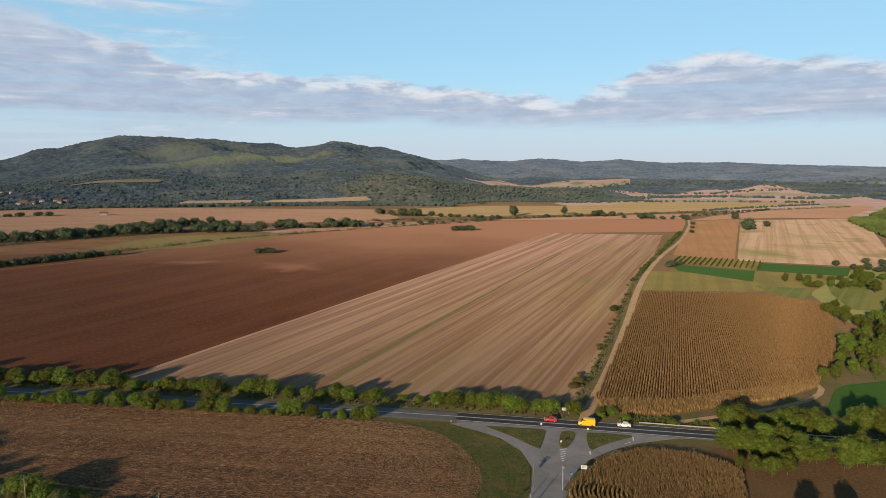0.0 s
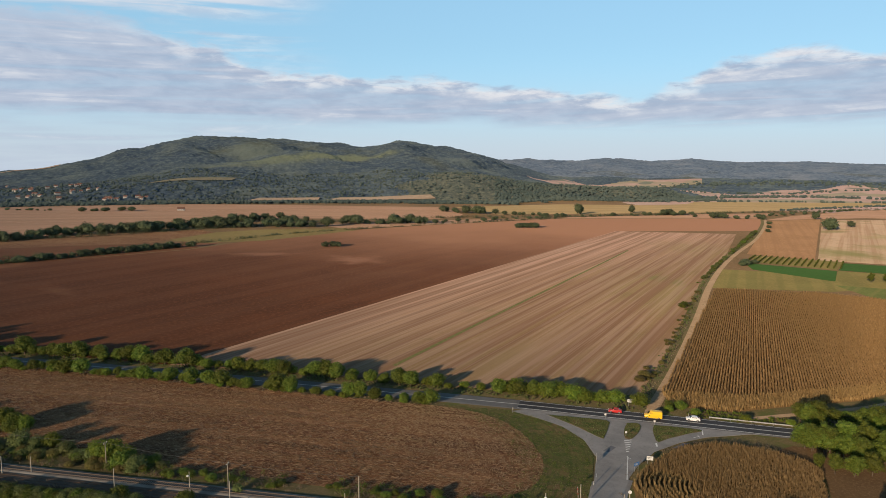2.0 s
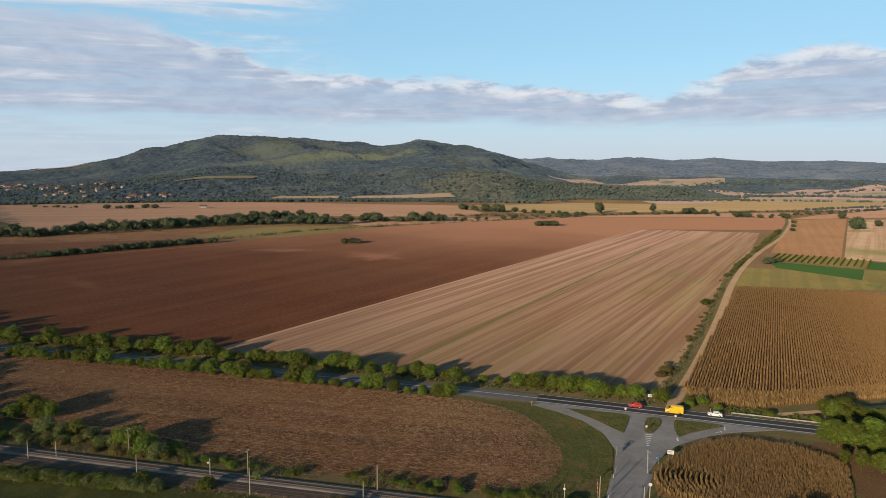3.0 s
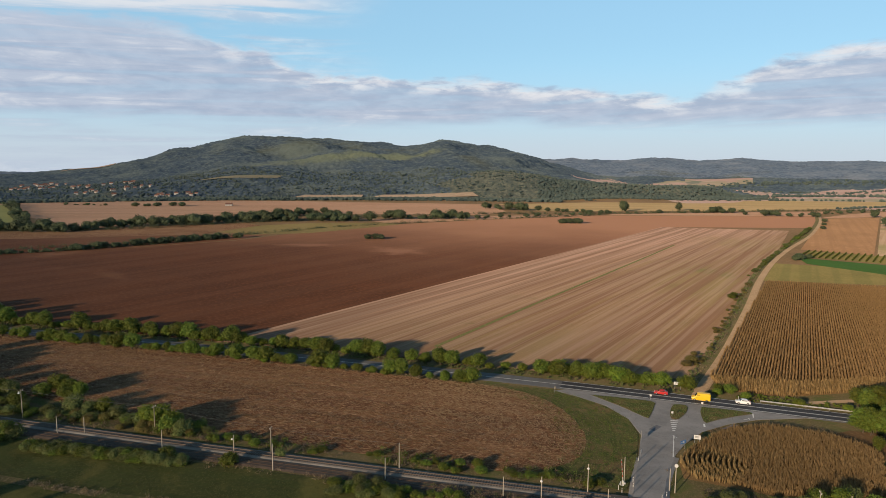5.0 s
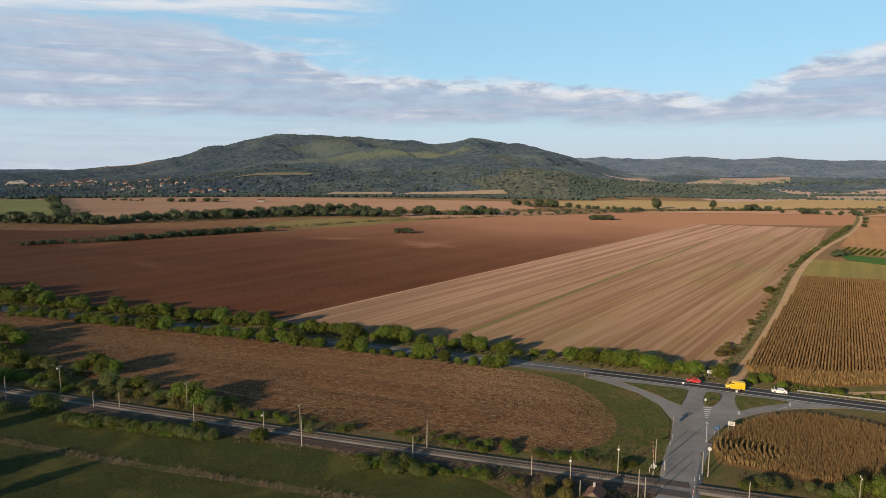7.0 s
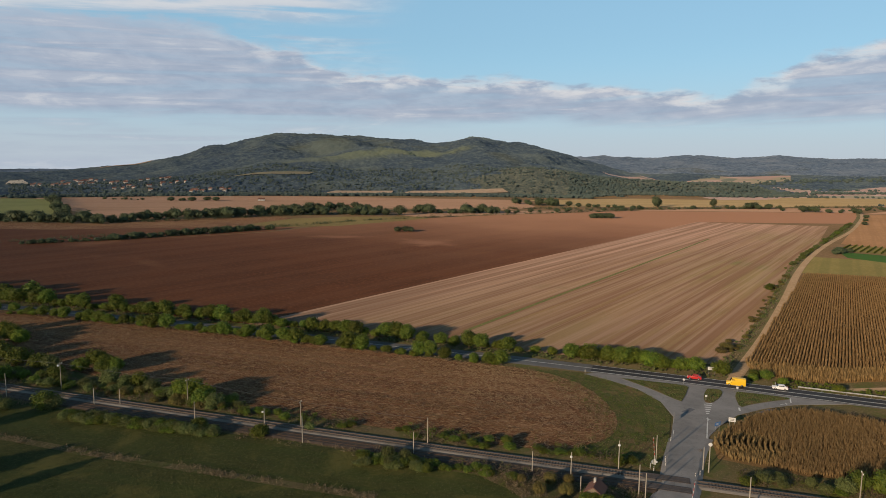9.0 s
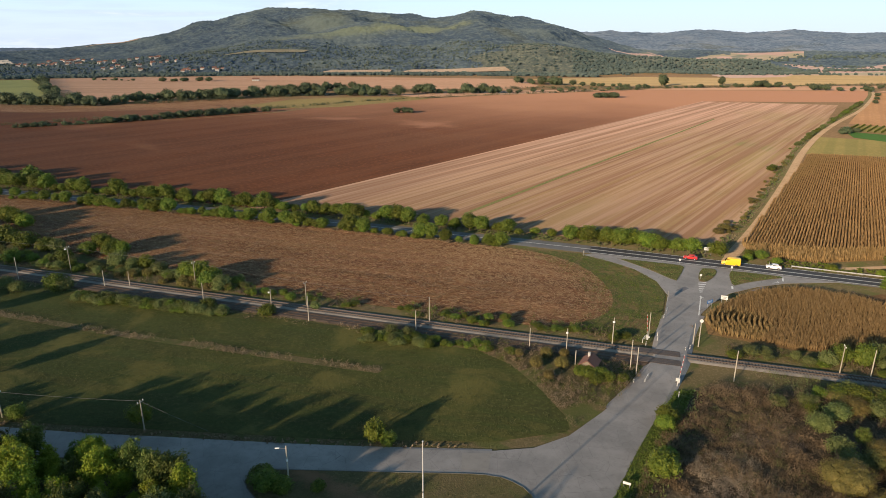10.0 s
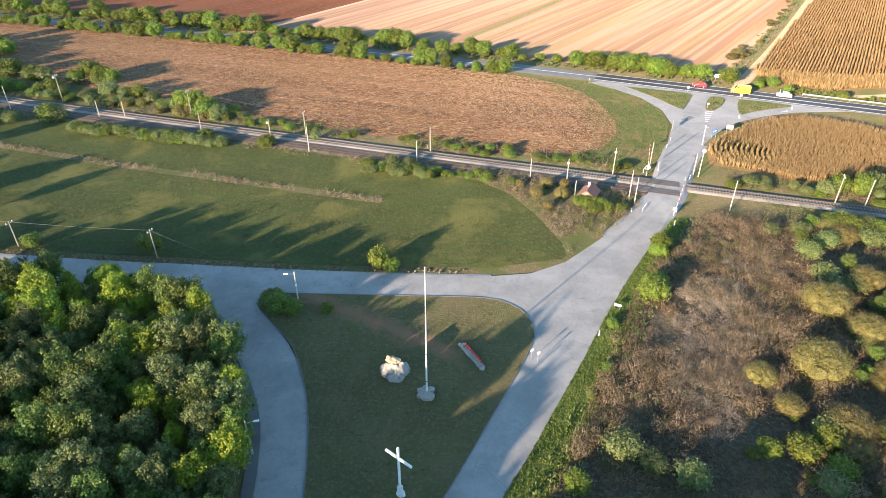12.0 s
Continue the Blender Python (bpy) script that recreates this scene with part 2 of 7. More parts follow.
litter = earth("harvested field with straw litter", (0.070, 0.029, 0.014), (0.111, 0.048, 0.024), (0.163, 0.080, 0.042), 1.6, 0.02, relief=1.0,
               rows=[(math.atan2(-0.33, 1), 2.2, 0.45, (0.068, 0.031, 0.016)), (math.atan2(-0.33, 1), 9.0, 0.4, (0.184, 0.097, 0.049))],
               patches=[(0.018, 0.50, 0.70, (0.174, 0.091, 0.045), 0.6), (0.05, 0.56, 0.7, (0.060, 0.029, 0.015), 0.55)],
               speck=(math.atan2(-0.33, 1), (0.428, 0.288, 0.168), 0.78), arcs=(4, 176, 2.2, 0.30, (0.226, 0.129, 0.069)))
join_grass = earth("light green headland grass", (0.060, 0.066, 0.023), (0.087, 0.086, 0.031), (0.125, 0.114, 0.050), 1.4, 0.05, relief=0.8,
                   patches=[(0.10, 0.50, 0.62, (0.125, 0.089, 0.046), 0.85), (0.35, 0.50, 0.62, (0.040, 0.063, 0.016), 0.75)], arcs=(4, 176, 1.5, 0.6, (0.041, 0.058, 0.016)))
# brown earth, its tone darkened to include the shade of nearby trees
bare_soil = earth("bare field earth in shade tone", (0.075, 0.046, 0.024), (0.105, 0.066, 0.034), (0.15, 0.10, 0.055), 1.2, 0.03, relief=0.9)
maize_soil = earth("dry maize field floor", (0.133, 0.083, 0.037), (0.172, 0.109, 0.050), (0.218, 0.141, 0.070), 1.5, 0.03)
far_crop = earth("distant ripe brown crop", (0.215, 0.123, 0.061), (0.273, 0.157, 0.081), (0.313, 0.191, 0.107), 0.3, 0.012, rows=[(math.atan2(210, 131), 5.0, 0.35, (0.196, 0.112, 0.057))])
pasture = earth("grazed pasture", (0.133, 0.113, 0.039), (0.171, 0.146, 0.051), (0.209, 0.172, 0.069), 0.5, 0.02,
                rows=[(math.atan2(80, 50), 9.0, 0.3, (0.077, 0.088, 0.027))])
crop = earth("lush green crop", (0.028, 0.071, 0.014), (0.035, 0.084, 0.017), (0.048, 0.096, 0.022), 0.5, 0.02)
garden = earth("garden rows", (0.070, 0.090, 0.026), (0.095, 0.118, 0.034), (0.14, 0.14, 0.05), 0.5, 0.02, rows=[(math.atan2(80, 90), 5.0, 0.6, (0.15, 0.135, 0.05))])
pale = earth("pale mown field", (0.320, 0.224, 0.151), (0.365, 0.259, 0.176), (0.403, 0.304, 0.218), 0.4, 0.015,
             rows=[(math.atan2(410, 330), 9.0, 0.5, (0.230, 0.144, 0.086)), (math.atan2(410, 330), 3.0, 0.35, (0.384, 0.296, 0.214))], patches=[(0.012, 0.54, 0.66, (0.141, 0.134, 0.052), 0.6), (0.05, 0.60, 0.70, (0.20, 0.17, 0.08), 0.5)],
             spots=[((455, 585), (55, 75), (0.16, 0.165, 0.06)), ((560, 620), (60, 40), (0.19, 0.18, 0.075)), ((640, 720), (60, 40), (0.22, 0.20, 0.09))])
far_red = earth("distant reddish tilled field", (0.275, 0.165, 0.107), (0.313, 0.193, 0.129), (0.344, 0.227, 0.159), 0.1, 0.006,
                rows=[(math.atan2(1, 6), 14.0, 0.3, (0.177, 0.122, 0.081))])
far_straw = earth("distant straw-coloured field", (0.258, 0.190, 0.091), (0.294, 0.215, 0.111), (0.323, 0.243, 0.133), 0.1, 0.006,
                  rows=[(math.atan2(1, 4), 16.0, 0.3, (0.157, 0.129, 0.063))])
far_green = earth("distant green field", (0.138, 0.158, 0.057), (0.179, 0.188, 0.069), (0.208, 0.208, 0.086), 0.1, 0.01)
strip_green = earth("yellow-green field strip", (0.136, 0.110, 0.044), (0.172, 0.138, 0.054), (0.208, 0.168, 0.072), 0.2, 0.01)
pale_hill = earth("pale far tilled land", (0.24, 0.185, 0.135), (0.28, 0.215, 0.16), (0.32, 0.255, 0.195), 0.1, 0.006)
hill_grass = earth("thin grass of a hill clearing", (0.135, 0.125, 0.085), (0.165, 0.150, 0.105), (0.195, 0.178, 0.13), 0.1, 0.01)
far_mixed = earth("distant patchwork of tilled fields", (0.278, 0.188, 0.176), (0.332, 0.232, 0.224), (0.363, 0.281, 0.270), 0.02, 0.003,
                  rows=[(math.atan2(1, 5), 30.0, 0.35, (0.232, 0.192, 0.132))], patches=[(0.0028, 0.52, 0.60, (0.186, 0.184, 0.124), 0.8), (0.006, 0.60, 0.66, (0.085, 0.113, 0.093), 0.8)])
dirt = earth("beaten dirt track", (0.243, 0.173, 0.110), (0.289, 0.210, 0.136), (0.326, 0.244, 0.164), 0.9, 0.05,
             patches=[(0.25, 0.56, 0.7, (0.106, 0.089, 0.043), 0.5)])


def paving(name, dark, light, seams=0.0):
    m, n = material(name)
    at = n.place()
    c = n.mix(n.step(n.noise(at, 0.12, 5, 0.65), 0.3, 0.7), dark, light)
    c = n.mix(n.math("MULTIPLY", n.step(n.noise(at, 1.1, 4, 0.6), 0.5, 0.8), 0.35), c, tuple(v * 0.72 for v in dark))
    grain = n.noise(at, 24, 2, 0.6)
    c = n.mix(n.math("MULTIPLY", grain, 0.2), c, tuple(v * 1.25 for v in light))
    if seams:
        crack = n.add("ShaderNodeTexVoronoi", feature="DISTANCE_TO_EDGE")
        n.put(crack.inputs["Vector"], n.turned(at, 0.3, (seams, seams * 0.7, 1)))
        c = n.mix(n.math("MULTIPLY", n.step(crack.outputs[0], 0.008, 0.0), 0.45), c, (0.05, 0.05, 0.05))
    c = n.mix(n.math("MULTIPLY", n.step(n.noise(at, 0.45, 6, 0.75), 0.56, 0.64), 0.22), c, tuple(v * 0.6 for v in dark))
    n.surface(c, 0.85, grain, 0.25, 0.01, spec=0.3)
    return m


old_asphalt = paving("weathered grey asphalt", (0.176, 0.169, 0.165), (0.268, 0.256, 0.248), 0.07)
road_asphalt = paving("worn road asphalt", (0.101, 0.101, 0.102), (0.140, 0.140, 0.140), 0.05)
fresh_asphalt = paving("fresh black asphalt", (0.035, 0.036, 0.040), (0.055, 0.055, 0.06))
cream_concrete = paving("light concrete patch", (0.206, 0.193, 0.179), (0.262, 0.248, 0.229))
ballast = paving("pale grey ballast", (0.163, 0.145, 0.129), (0.266, 0.239, 0.209))
dark_ballast = paving("rusty dark ballast", (0.055, 0.042, 0.034), (0.095, 0.070, 0.053))


def plain(name, colour, rough=0.6, metal=0.0, vary=0.2, scale=3.0, spec=0.4):
    m, n = material(name)
    at = n.place()
    c = n.mix(n.math("MULTIPLY", n.noise(at, scale, 5, 0.65), vary * 2), colour, tuple(v * 0.55 for v in colour))
    n.surface(c, rough, n.noise(at, scale * 8, 3), 0.15, 0.01, metal, spec)
    return m


def foliage(name, dark, mid, light, spread=0.5):
    """Leaves: each spray has its own tone, each plant its own cast; thin enough to let some light through."""
    m, n = material(name)
    c = n.mix(n.island(), dark, mid)
    c = n.mix(n.math("MULTIPLY", n.step(n.noise(n.place(), 0.9, 3), 0.45, 0.7), 0.7), c, light)
    tone = n.add("ShaderNodeHueSaturation")
    n.put(tone.inputs["Hue"], n.math("MULTIPLY_ADD", n.random(), 0.05 * spread, 0.5 - 0.03 * spread))
    n.put(tone.inputs["Value"], n.math("MULTIPLY_ADD", n.random(), 0.8 * spread, 1.0 - 0.4 * spread))
    n.put(tone.inputs["Color"], c)
    s = n.surface(tone.outputs[0], 0.65, spec=0.25)
    t = n.add("ShaderNodeBsdfTranslucent")
    n.put(t.inputs[0], tone.outputs[0])
    both = n.add("ShaderNodeMixShader")
    both.inputs[0].default_value = 0.2
    n.tree.links.new(s.outputs[0], both.inputs[1])
    n.tree.links.new(t.outputs[0], both.inputs[2])
    n.tree.links.new(both.outputs[0], [x for x in n.tree.nodes if x.type == "OUTPUT_MATERIAL"][0].inputs[0])
    return m


leaf_green = foliage("broad green leaves", (0.059, 0.090, 0.013), (0.105, 0.145, 0.020), (0.168, 0.189, 0.029), 0.9)
leaf_bright = foliage("bright yellow-green leaves", (0.065, 0.101, 0.012), (0.122, 0.163, 0.020), (0.190, 0.212, 0.024), 0.9)
# yellow-green leaves with sunlight on the wood's edge brightened into the colour
leaf_lit = foliage("sunlit yellow-green leaves", (0.122, 0.174, 0.014), (0.215, 0.272, 0.022), (0.337, 0.364, 0.033), 0.35)
leaf_grey = foliage("grey-green leaves", (0.076, 0.099, 0.030), (0.124, 0.148, 0.048), (0.183, 0.200, 0.067), 0.7)
leaf_autumn = foliage("yellow-brown autumn leaves", (0.093, 0.084, 0.024), (0.150, 0.128, 0.037), (0.225, 0.183, 0.057))
leaf_dark = foliage("dark green leaves", (0.049, 0.075, 0.015), (0.096, 0.133, 0.025), (0.175, 0.201, 0.042), 1.15)
dry_weed = foliage("dry brown weeds", (0.14, 0.105, 0.066), (0.21, 0.16, 0.10), (0.29, 0.22, 0.15))
maize_leaf = foliage("dry maize leaves", (0.224, 0.139, 0.055), (0.326, 0.211, 0.087), (0.447, 0.303, 0.140), 0.2)
maize_brown = foliage("brown maize leaves", (0.208, 0.141, 0.058), (0.296, 0.209, 0.090), (0.403, 0.295, 0.136), 0.6)
bark = plain("grey-brown bark", (0.12, 0.09, 0.065), 0.95, vary=0.4)


def hill_forest(name, dark, mid, light, open_places=()):
    """Woods seen from far: crowns as cells with their own tone, open grazing where the noise thins them."""
    m, n = material(name)
    at = n.place()
    cell = n.add("ShaderNodeTexVoronoi")
    bend = n.add("ShaderNodeVectorMath", operation="MULTIPLY_ADD")
    ripple = n.add("ShaderNodeTexNoise")
    n.put(ripple.inputs["Vector"], at)
    ripple.inputs["Scale"].default_value = 0.06
    n.put(bend.inputs[0], ripple.outputs["Color"])
    bend.inputs[1].default_value = (22, 22, 22)
    n.put(bend.inputs[2], at)
    n.put(cell.inputs["Vector"], bend.outputs[0])
    cell.inputs["Scale"].default_value = 0.085
    tone = n.add("ShaderNodeSeparateColor")
    n.put(tone.inputs[0], cell.outputs["Color"])
    c = n.mix(n.math("MULTIPLY", tone.outputs[0], 0.7), dark, mid)
    c = n.mix(n.math("MULTIPLY", n.step(n.noise(at, 0.013, 6, 0.65), 0.5, 0.66), 0.55), c, tuple(v * 0.62 for v in dark))
    c = n.mix(n.math("MULTIPLY", n.step(n.noise(at, 0.006, 6, 0.6), 0.45, 0.68), 0.75), c, light)
    c = n.mix(n.math("MULTIPLY", n.step(n.noise(at, 0.0025, 5, 0.55, 0.6), 0.57, 0.70), 0.5), c, (0.075, 0.078, 0.040))
    c = n.mix(n.math("MULTIPLY", n.step(n.noise(at, 0.05, 4, 0.75), 0.46, 0.62), 0.55), c, tuple(v * 1.25 for v in light))
    c = n.mix(n.math("MULTIPLY", n.step(n.noise(at, 0.03, 4, 0.7), 0.64, 0.74), 0.35), c, (0.10, 0.095, 0.07))
    for (sx, sy), (rx, ry), turn_, tint in open_places:
        # a thinly wooded place with a frayed edge
        off = n.add("ShaderNodeVectorMath", operation="SUBTRACT")
        n.put(off.inputs[0], at)
        off.inputs[1].default_value = (sx, sy, 0)
        size_ = n.add("ShaderNodeVectorMath", operation="LENGTH")
        n.put(size_.inputs[0], n.turned(off.outputs[0], turn_, (1 / rx, 1 / ry, 0)))
        fray = n.math("ADD", size_.outputs["Value"], n.math("MULTIPLY_ADD", n.noise(at, 0.012, 6, 0.7), 2.4, -1.2))
        c = n.mix(n.math("MULTIPLY", n.step(fray, 1.15, 0.35), 0.6), c, tint)
    n.surface(c, 0.95, n.math("SUBTRACT", 1.0, cell.outputs["Distance"]), 0.22, 4.0, spec=0.05)
    return m


# aerial haze is mixed into these slope colours: bluer, and paler on the ridge
hillside = hill_forest("hazy wooded hillside", (0.034, 0.053, 0.083), (0.056, 0.081, 0.106), (0.096, 0.122, 0.123),
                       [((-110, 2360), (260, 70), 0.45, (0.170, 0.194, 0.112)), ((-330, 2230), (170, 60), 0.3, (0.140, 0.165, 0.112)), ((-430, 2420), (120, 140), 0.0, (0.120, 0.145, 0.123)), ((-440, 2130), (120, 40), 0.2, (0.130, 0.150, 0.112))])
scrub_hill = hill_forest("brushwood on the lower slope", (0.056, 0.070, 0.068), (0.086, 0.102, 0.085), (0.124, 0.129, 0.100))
far_hillside = hill_forest("hazy wooded far ridge", (0.058, 0.087, 0.133), (0.090, 0.125, 0.179), (0.137, 0.164, 0.206))


# ---- building helpers ----
def mesh_from(name, verts, faces, mats, smooth=False, parent=None, index=None):
    me = bpy.data.meshes.new(name)
    me.from_pydata(verts, [], faces)
    for m in mats if isinstance(mats, (list, tuple)) else [mats]:
        me.materials.append(m)
    if index is not None:
        me.polygons.foreach_set("material_index", index)
    if smooth:
        me.polygons.foreach_set("use_smooth", [True] * len(me.polygons))
    me.update()
    ob = new(name, me)
    ob.parent = parent
    return ob


def part(name, bm, mat, parent=None, label="", smooth=False, up=False):
    bmesh.ops.recalc_face_normals(bm, faces=bm.faces)
    if up:
        bm.normal_update()
        bmesh.ops.reverse_faces(bm, faces=[f for f in bm.faces if f.normal.z < 0])
    me = bpy.data.meshes.new(name)
    bm.to_mesh(me)
    bm.free()
    me.materials.append(mat)
    if smooth:
        me.polygons.foreach_set("use_smooth", [True] * len(me.polygons))
    ob = new(name, me)
    ob.parent = parent
    if label:
        tagged(ob, label)
    return ob


def thing(name, m, label, category, group=""):
    ob = new(name)
    ob.empty_display_size = 0.3
    ob.matrix_basis = m
    return tagged(ob, label, category, group)


def box(bm, centre, size, turn=(0, 0, 0), bevel=0.0):
    m = pose(*centre, *turn) @ Matrix.Diagonal((*size, 1))
    made = bmesh.ops.create_cube(bm, size=1, matrix=m)
    if bevel:
        edges = list({e for v in made["verts"] for e in v.link_edges})
        bmesh.ops.bevel(bm, geom=edges, offset=bevel, segments=2, affect="EDGES", profile=0.5)


def rod(bm, a, b, r1, r2=None, sides=8):
    a, b = Vector(a), Vector(b)
    m = Matrix.Translation((a + b) / 2) @ (b - a).to_track_quat("Z", "Y").to_matrix().to_4x4()
    bmesh.ops.create_cone(bm, cap_ends=True, segments=sides, radius1=r1, radius2=r1 if r2 is None else r2, depth=(b - a).length, matrix=m)


def sheet(name, pts, z, mat, label, category="field", thick=0.0):
    """A flat piece of ground with a little body below it."""
    bm = bmesh.new()
    f = bm.faces.new([bm.verts.new((x, y, z)) for x, y in pts])
    f.normal_update()
    if thick:
        up = bmesh.ops.extrude_face_region(bm, geom=[f])
        for v in up["geom"]:
            if isinstance(v, bmesh.types.BMVert):
                v.co.z = z - thick
    bm.normal_update()
    bmesh.ops.triangulate(bm, faces=bm.faces[:])
    return tagged(part(name, bm, mat, up=not thick), label, category, kind="structure")


def smooth_line(pts, step=4.0):
    """A soft curve through the points of a plan."""
    p = [Vector(q) for q in pts]
    p = [p[0] * 2 - p[1]] + p + [p[-1] * 2 - p[-2]]
    out = []
    for i in range(1, len(p) - 2):
        k = max(2, int((p[i + 1] - p[i]).length / step))
        for j in range(k):
            t = j / k
            out.append(0.5 * (2 * p[i] + (p[i + 1] - p[i - 1]) * t + (2 * p[i - 1] - 5 * p[i] + 4 * p[i + 1] - p[i + 2]) * t * t
                              + (3 * p[i] - p[i - 1] - 3 * p[i + 1] + p[i + 2]) * t ** 3))
    return out + [p[-2]]


def beside(line, off):
    """The line shifted to its left by off."""
    out = []
    for i, q in enumerate(line):
        d = (line[min(i + 1, len(line) - 1)] - line[max(i - 1, 0)]).normalized()
        out.append(q + Vector((-d.y, d.x)) * off)
    return out


def ribbon(bm, line, left, right, z, drop=0.0):
    """A strip along a line from offset left to offset right; with drop its sides slope down."""
    a, b = beside(line, left), beside(line, right)
    va = [bm.verts.new((q.x, q.y, z)) for q in a]
    vb = [bm.verts.new((q.x, q.y, z)) for q in b]
    for i in range(len(line) - 1):
        bm.faces.new((va[i], vb[i], vb[i + 1], va[i + 1]))
    if drop:
        for row, off, sgn in ((va, left + 0.6, 1), (vb, right - 0.6, -1)):
            low = [bm.verts.new((q.x, q.y, z - drop)) for q in beside(line, off)]
            for i in range(len(line) - 1):
                bm.faces.new((row[i], row[i + 1], low[i + 1], low[i]))


def strip(name, line, left, right, z, mat, label, category, drop=0.0):
    bm = bmesh.new()
    ribbon(bm, line, left, right, z, drop)
    return tagged(part(name, bm, mat, up=True), label, category, kind="structure")


# ---- the land: one sheet out to the horizon, with the hills ----
# compass degrees and how far the crest rises above the plain, at its distance
RIDGE_AZ = [-60, -40, -29, -25.4, -23.5, -21.5, -20.5, -18.6, -16.9, -15.4, -13, -10.7, -8.4, -6, -3.6, -1.2, 0.3, 1.3, 2.5, 3.75, 5.75, 8.7, 10.2, 11.2, 13.2, 20, 60]
RIDGE_H = [6, 12, 44, 63, 83, 94, 115, 129, 161, 188, 187, 196, 191, 183, 175, 170, 168, 188, 204, 194, 166, 151, 122, 107, 80, 0, 0]
FAR_AZ = [-180, -60, -28, -24, -20, 8, 12, 18, 20.5, 24, 27.5, 31, 36, 41, 46, 60, 180]
FAR_H = [40, 28, 30, 48, 80, 125, 142, 140, 158, 136, 156, 136, 140, 126, 118, 112, 70]


def soft(v, low, high):
    t = np.clip((v - low) / (high - low), 0, 1)
    return t * t * (3 - 2 * t)


def lumps(x, y, size, seed):
    a = np.sin(x / size + seed) * np.cos(y / size * 1.13 + seed * 2.1) + 0.5 * np.sin(x / size * 2.3 + y / size * 1.7 + seed)
    return a + 0.35 * np.sin(x / size * 4.1 - y / size * 3.3 + seed * 3)


def inside(poly, x, y):
    px, py = np.array([p[0] for p in poly]), np.array([p[1] for p in poly])
    qx, qy = np.roll(px, -1), np.roll(py, -1)
    x, y = np.asarray(x)[:, None], np.asarray(y)[:, None]
    cross = ((py > y) != (qy > y)) & (x < (qx - px) * (y - py) / (qy - py + 1e-9) + px)
    return cross.sum(1) % 2 == 1


HILL_FIELDS = [
    ([(-1258, 2366), (-1296, 2437), (-1135, 2549), (-1124, 2477)], pale_hill, "pale field on the hill's shoulder"),
    ([(-566, 1688), (-513, 1767), (-374, 1875), (-372, 1790)], hill_grass, "pale clearing on the wooded slope"),
    ([(-287, 1497), (-259, 1551), (-123, 1583), (-124, 1519)], pale_hill, "reddish field at the foot of the woods"),
    ([(-112, 1532), (-75, 1586), (146, 1588), (157, 1548)], pale_hill, "pale field at the foot of the woods"),
    ([(1236, 2891), (1511, 2816), (1414, 2632), (1065, 2490)], far_mixed, "reddish field between far woods"),
]


def wood_front(a):
    """Where the low wood before the far fields begins."""
    return np.interp(a, [10, 13, 23, 29.5], [1490, 1525, 1690, 1885])


def land(x, y):
    x, y = np.asarray(x, float), np.asarray(y, float)
    r, a = np.hypot(x, y), np.degrees(np.arctan2(x, y))
    ridge = np.interp(a, RIDGE_AZ, RIDGE_H)
    ridge = (2 * ridge + np.interp(a - 0.6, RIDGE_AZ, RIDGE_H) + np.interp(a + 0.6, RIDGE_AZ, RIDGE_H)) / 4
    s = (r - 1480) / (2850 - 1480)
    rise = 0.20 * soft(s, 0.0, 0.35) + 0.80 * soft(s, 0.30, 1.0)
    fall = 1 - 0.6 * soft(r, 2950, 3900)
    h = ridge * rise * fall
    spur = 34 * np.exp(-((a - 9) / 8.0) ** 2) * soft(r, 1500, 1750) * (1 - soft(r, 1900, 2500))
    spur = spur + 16 * np.exp(-((a + 18) / 9.0) ** 2) * soft(r, 1500, 1700) * (1 - 0.6 * soft(r, 1800, 2300))
    low = r - wood_front(a)
    spur = np.maximum(spur, 28 * soft(a, 10, 14) * (1 - soft(a, 24, 29.5)) * soft(low, 10, 260) * (1 - soft(low, 330, 700)))
    far = np.interp(a, FAR_AZ, FAR_H) * soft(r, 2500, 4500)
    rough = soft(r, 1600, 2600) * (14 * lumps(x, y, 290, 2.0) * soft(2850 - r, 0, 500) + 8 * lumps(x, y, 170, 1.0) + 5 * lumps(x, y, 75, 4.0)) * np.clip((ridge + far * 0.4) / 120, 0, 1)
    return np.maximum(h + spur, far) + rough * (1 - soft(r, 4300, 4600) * 0.6)


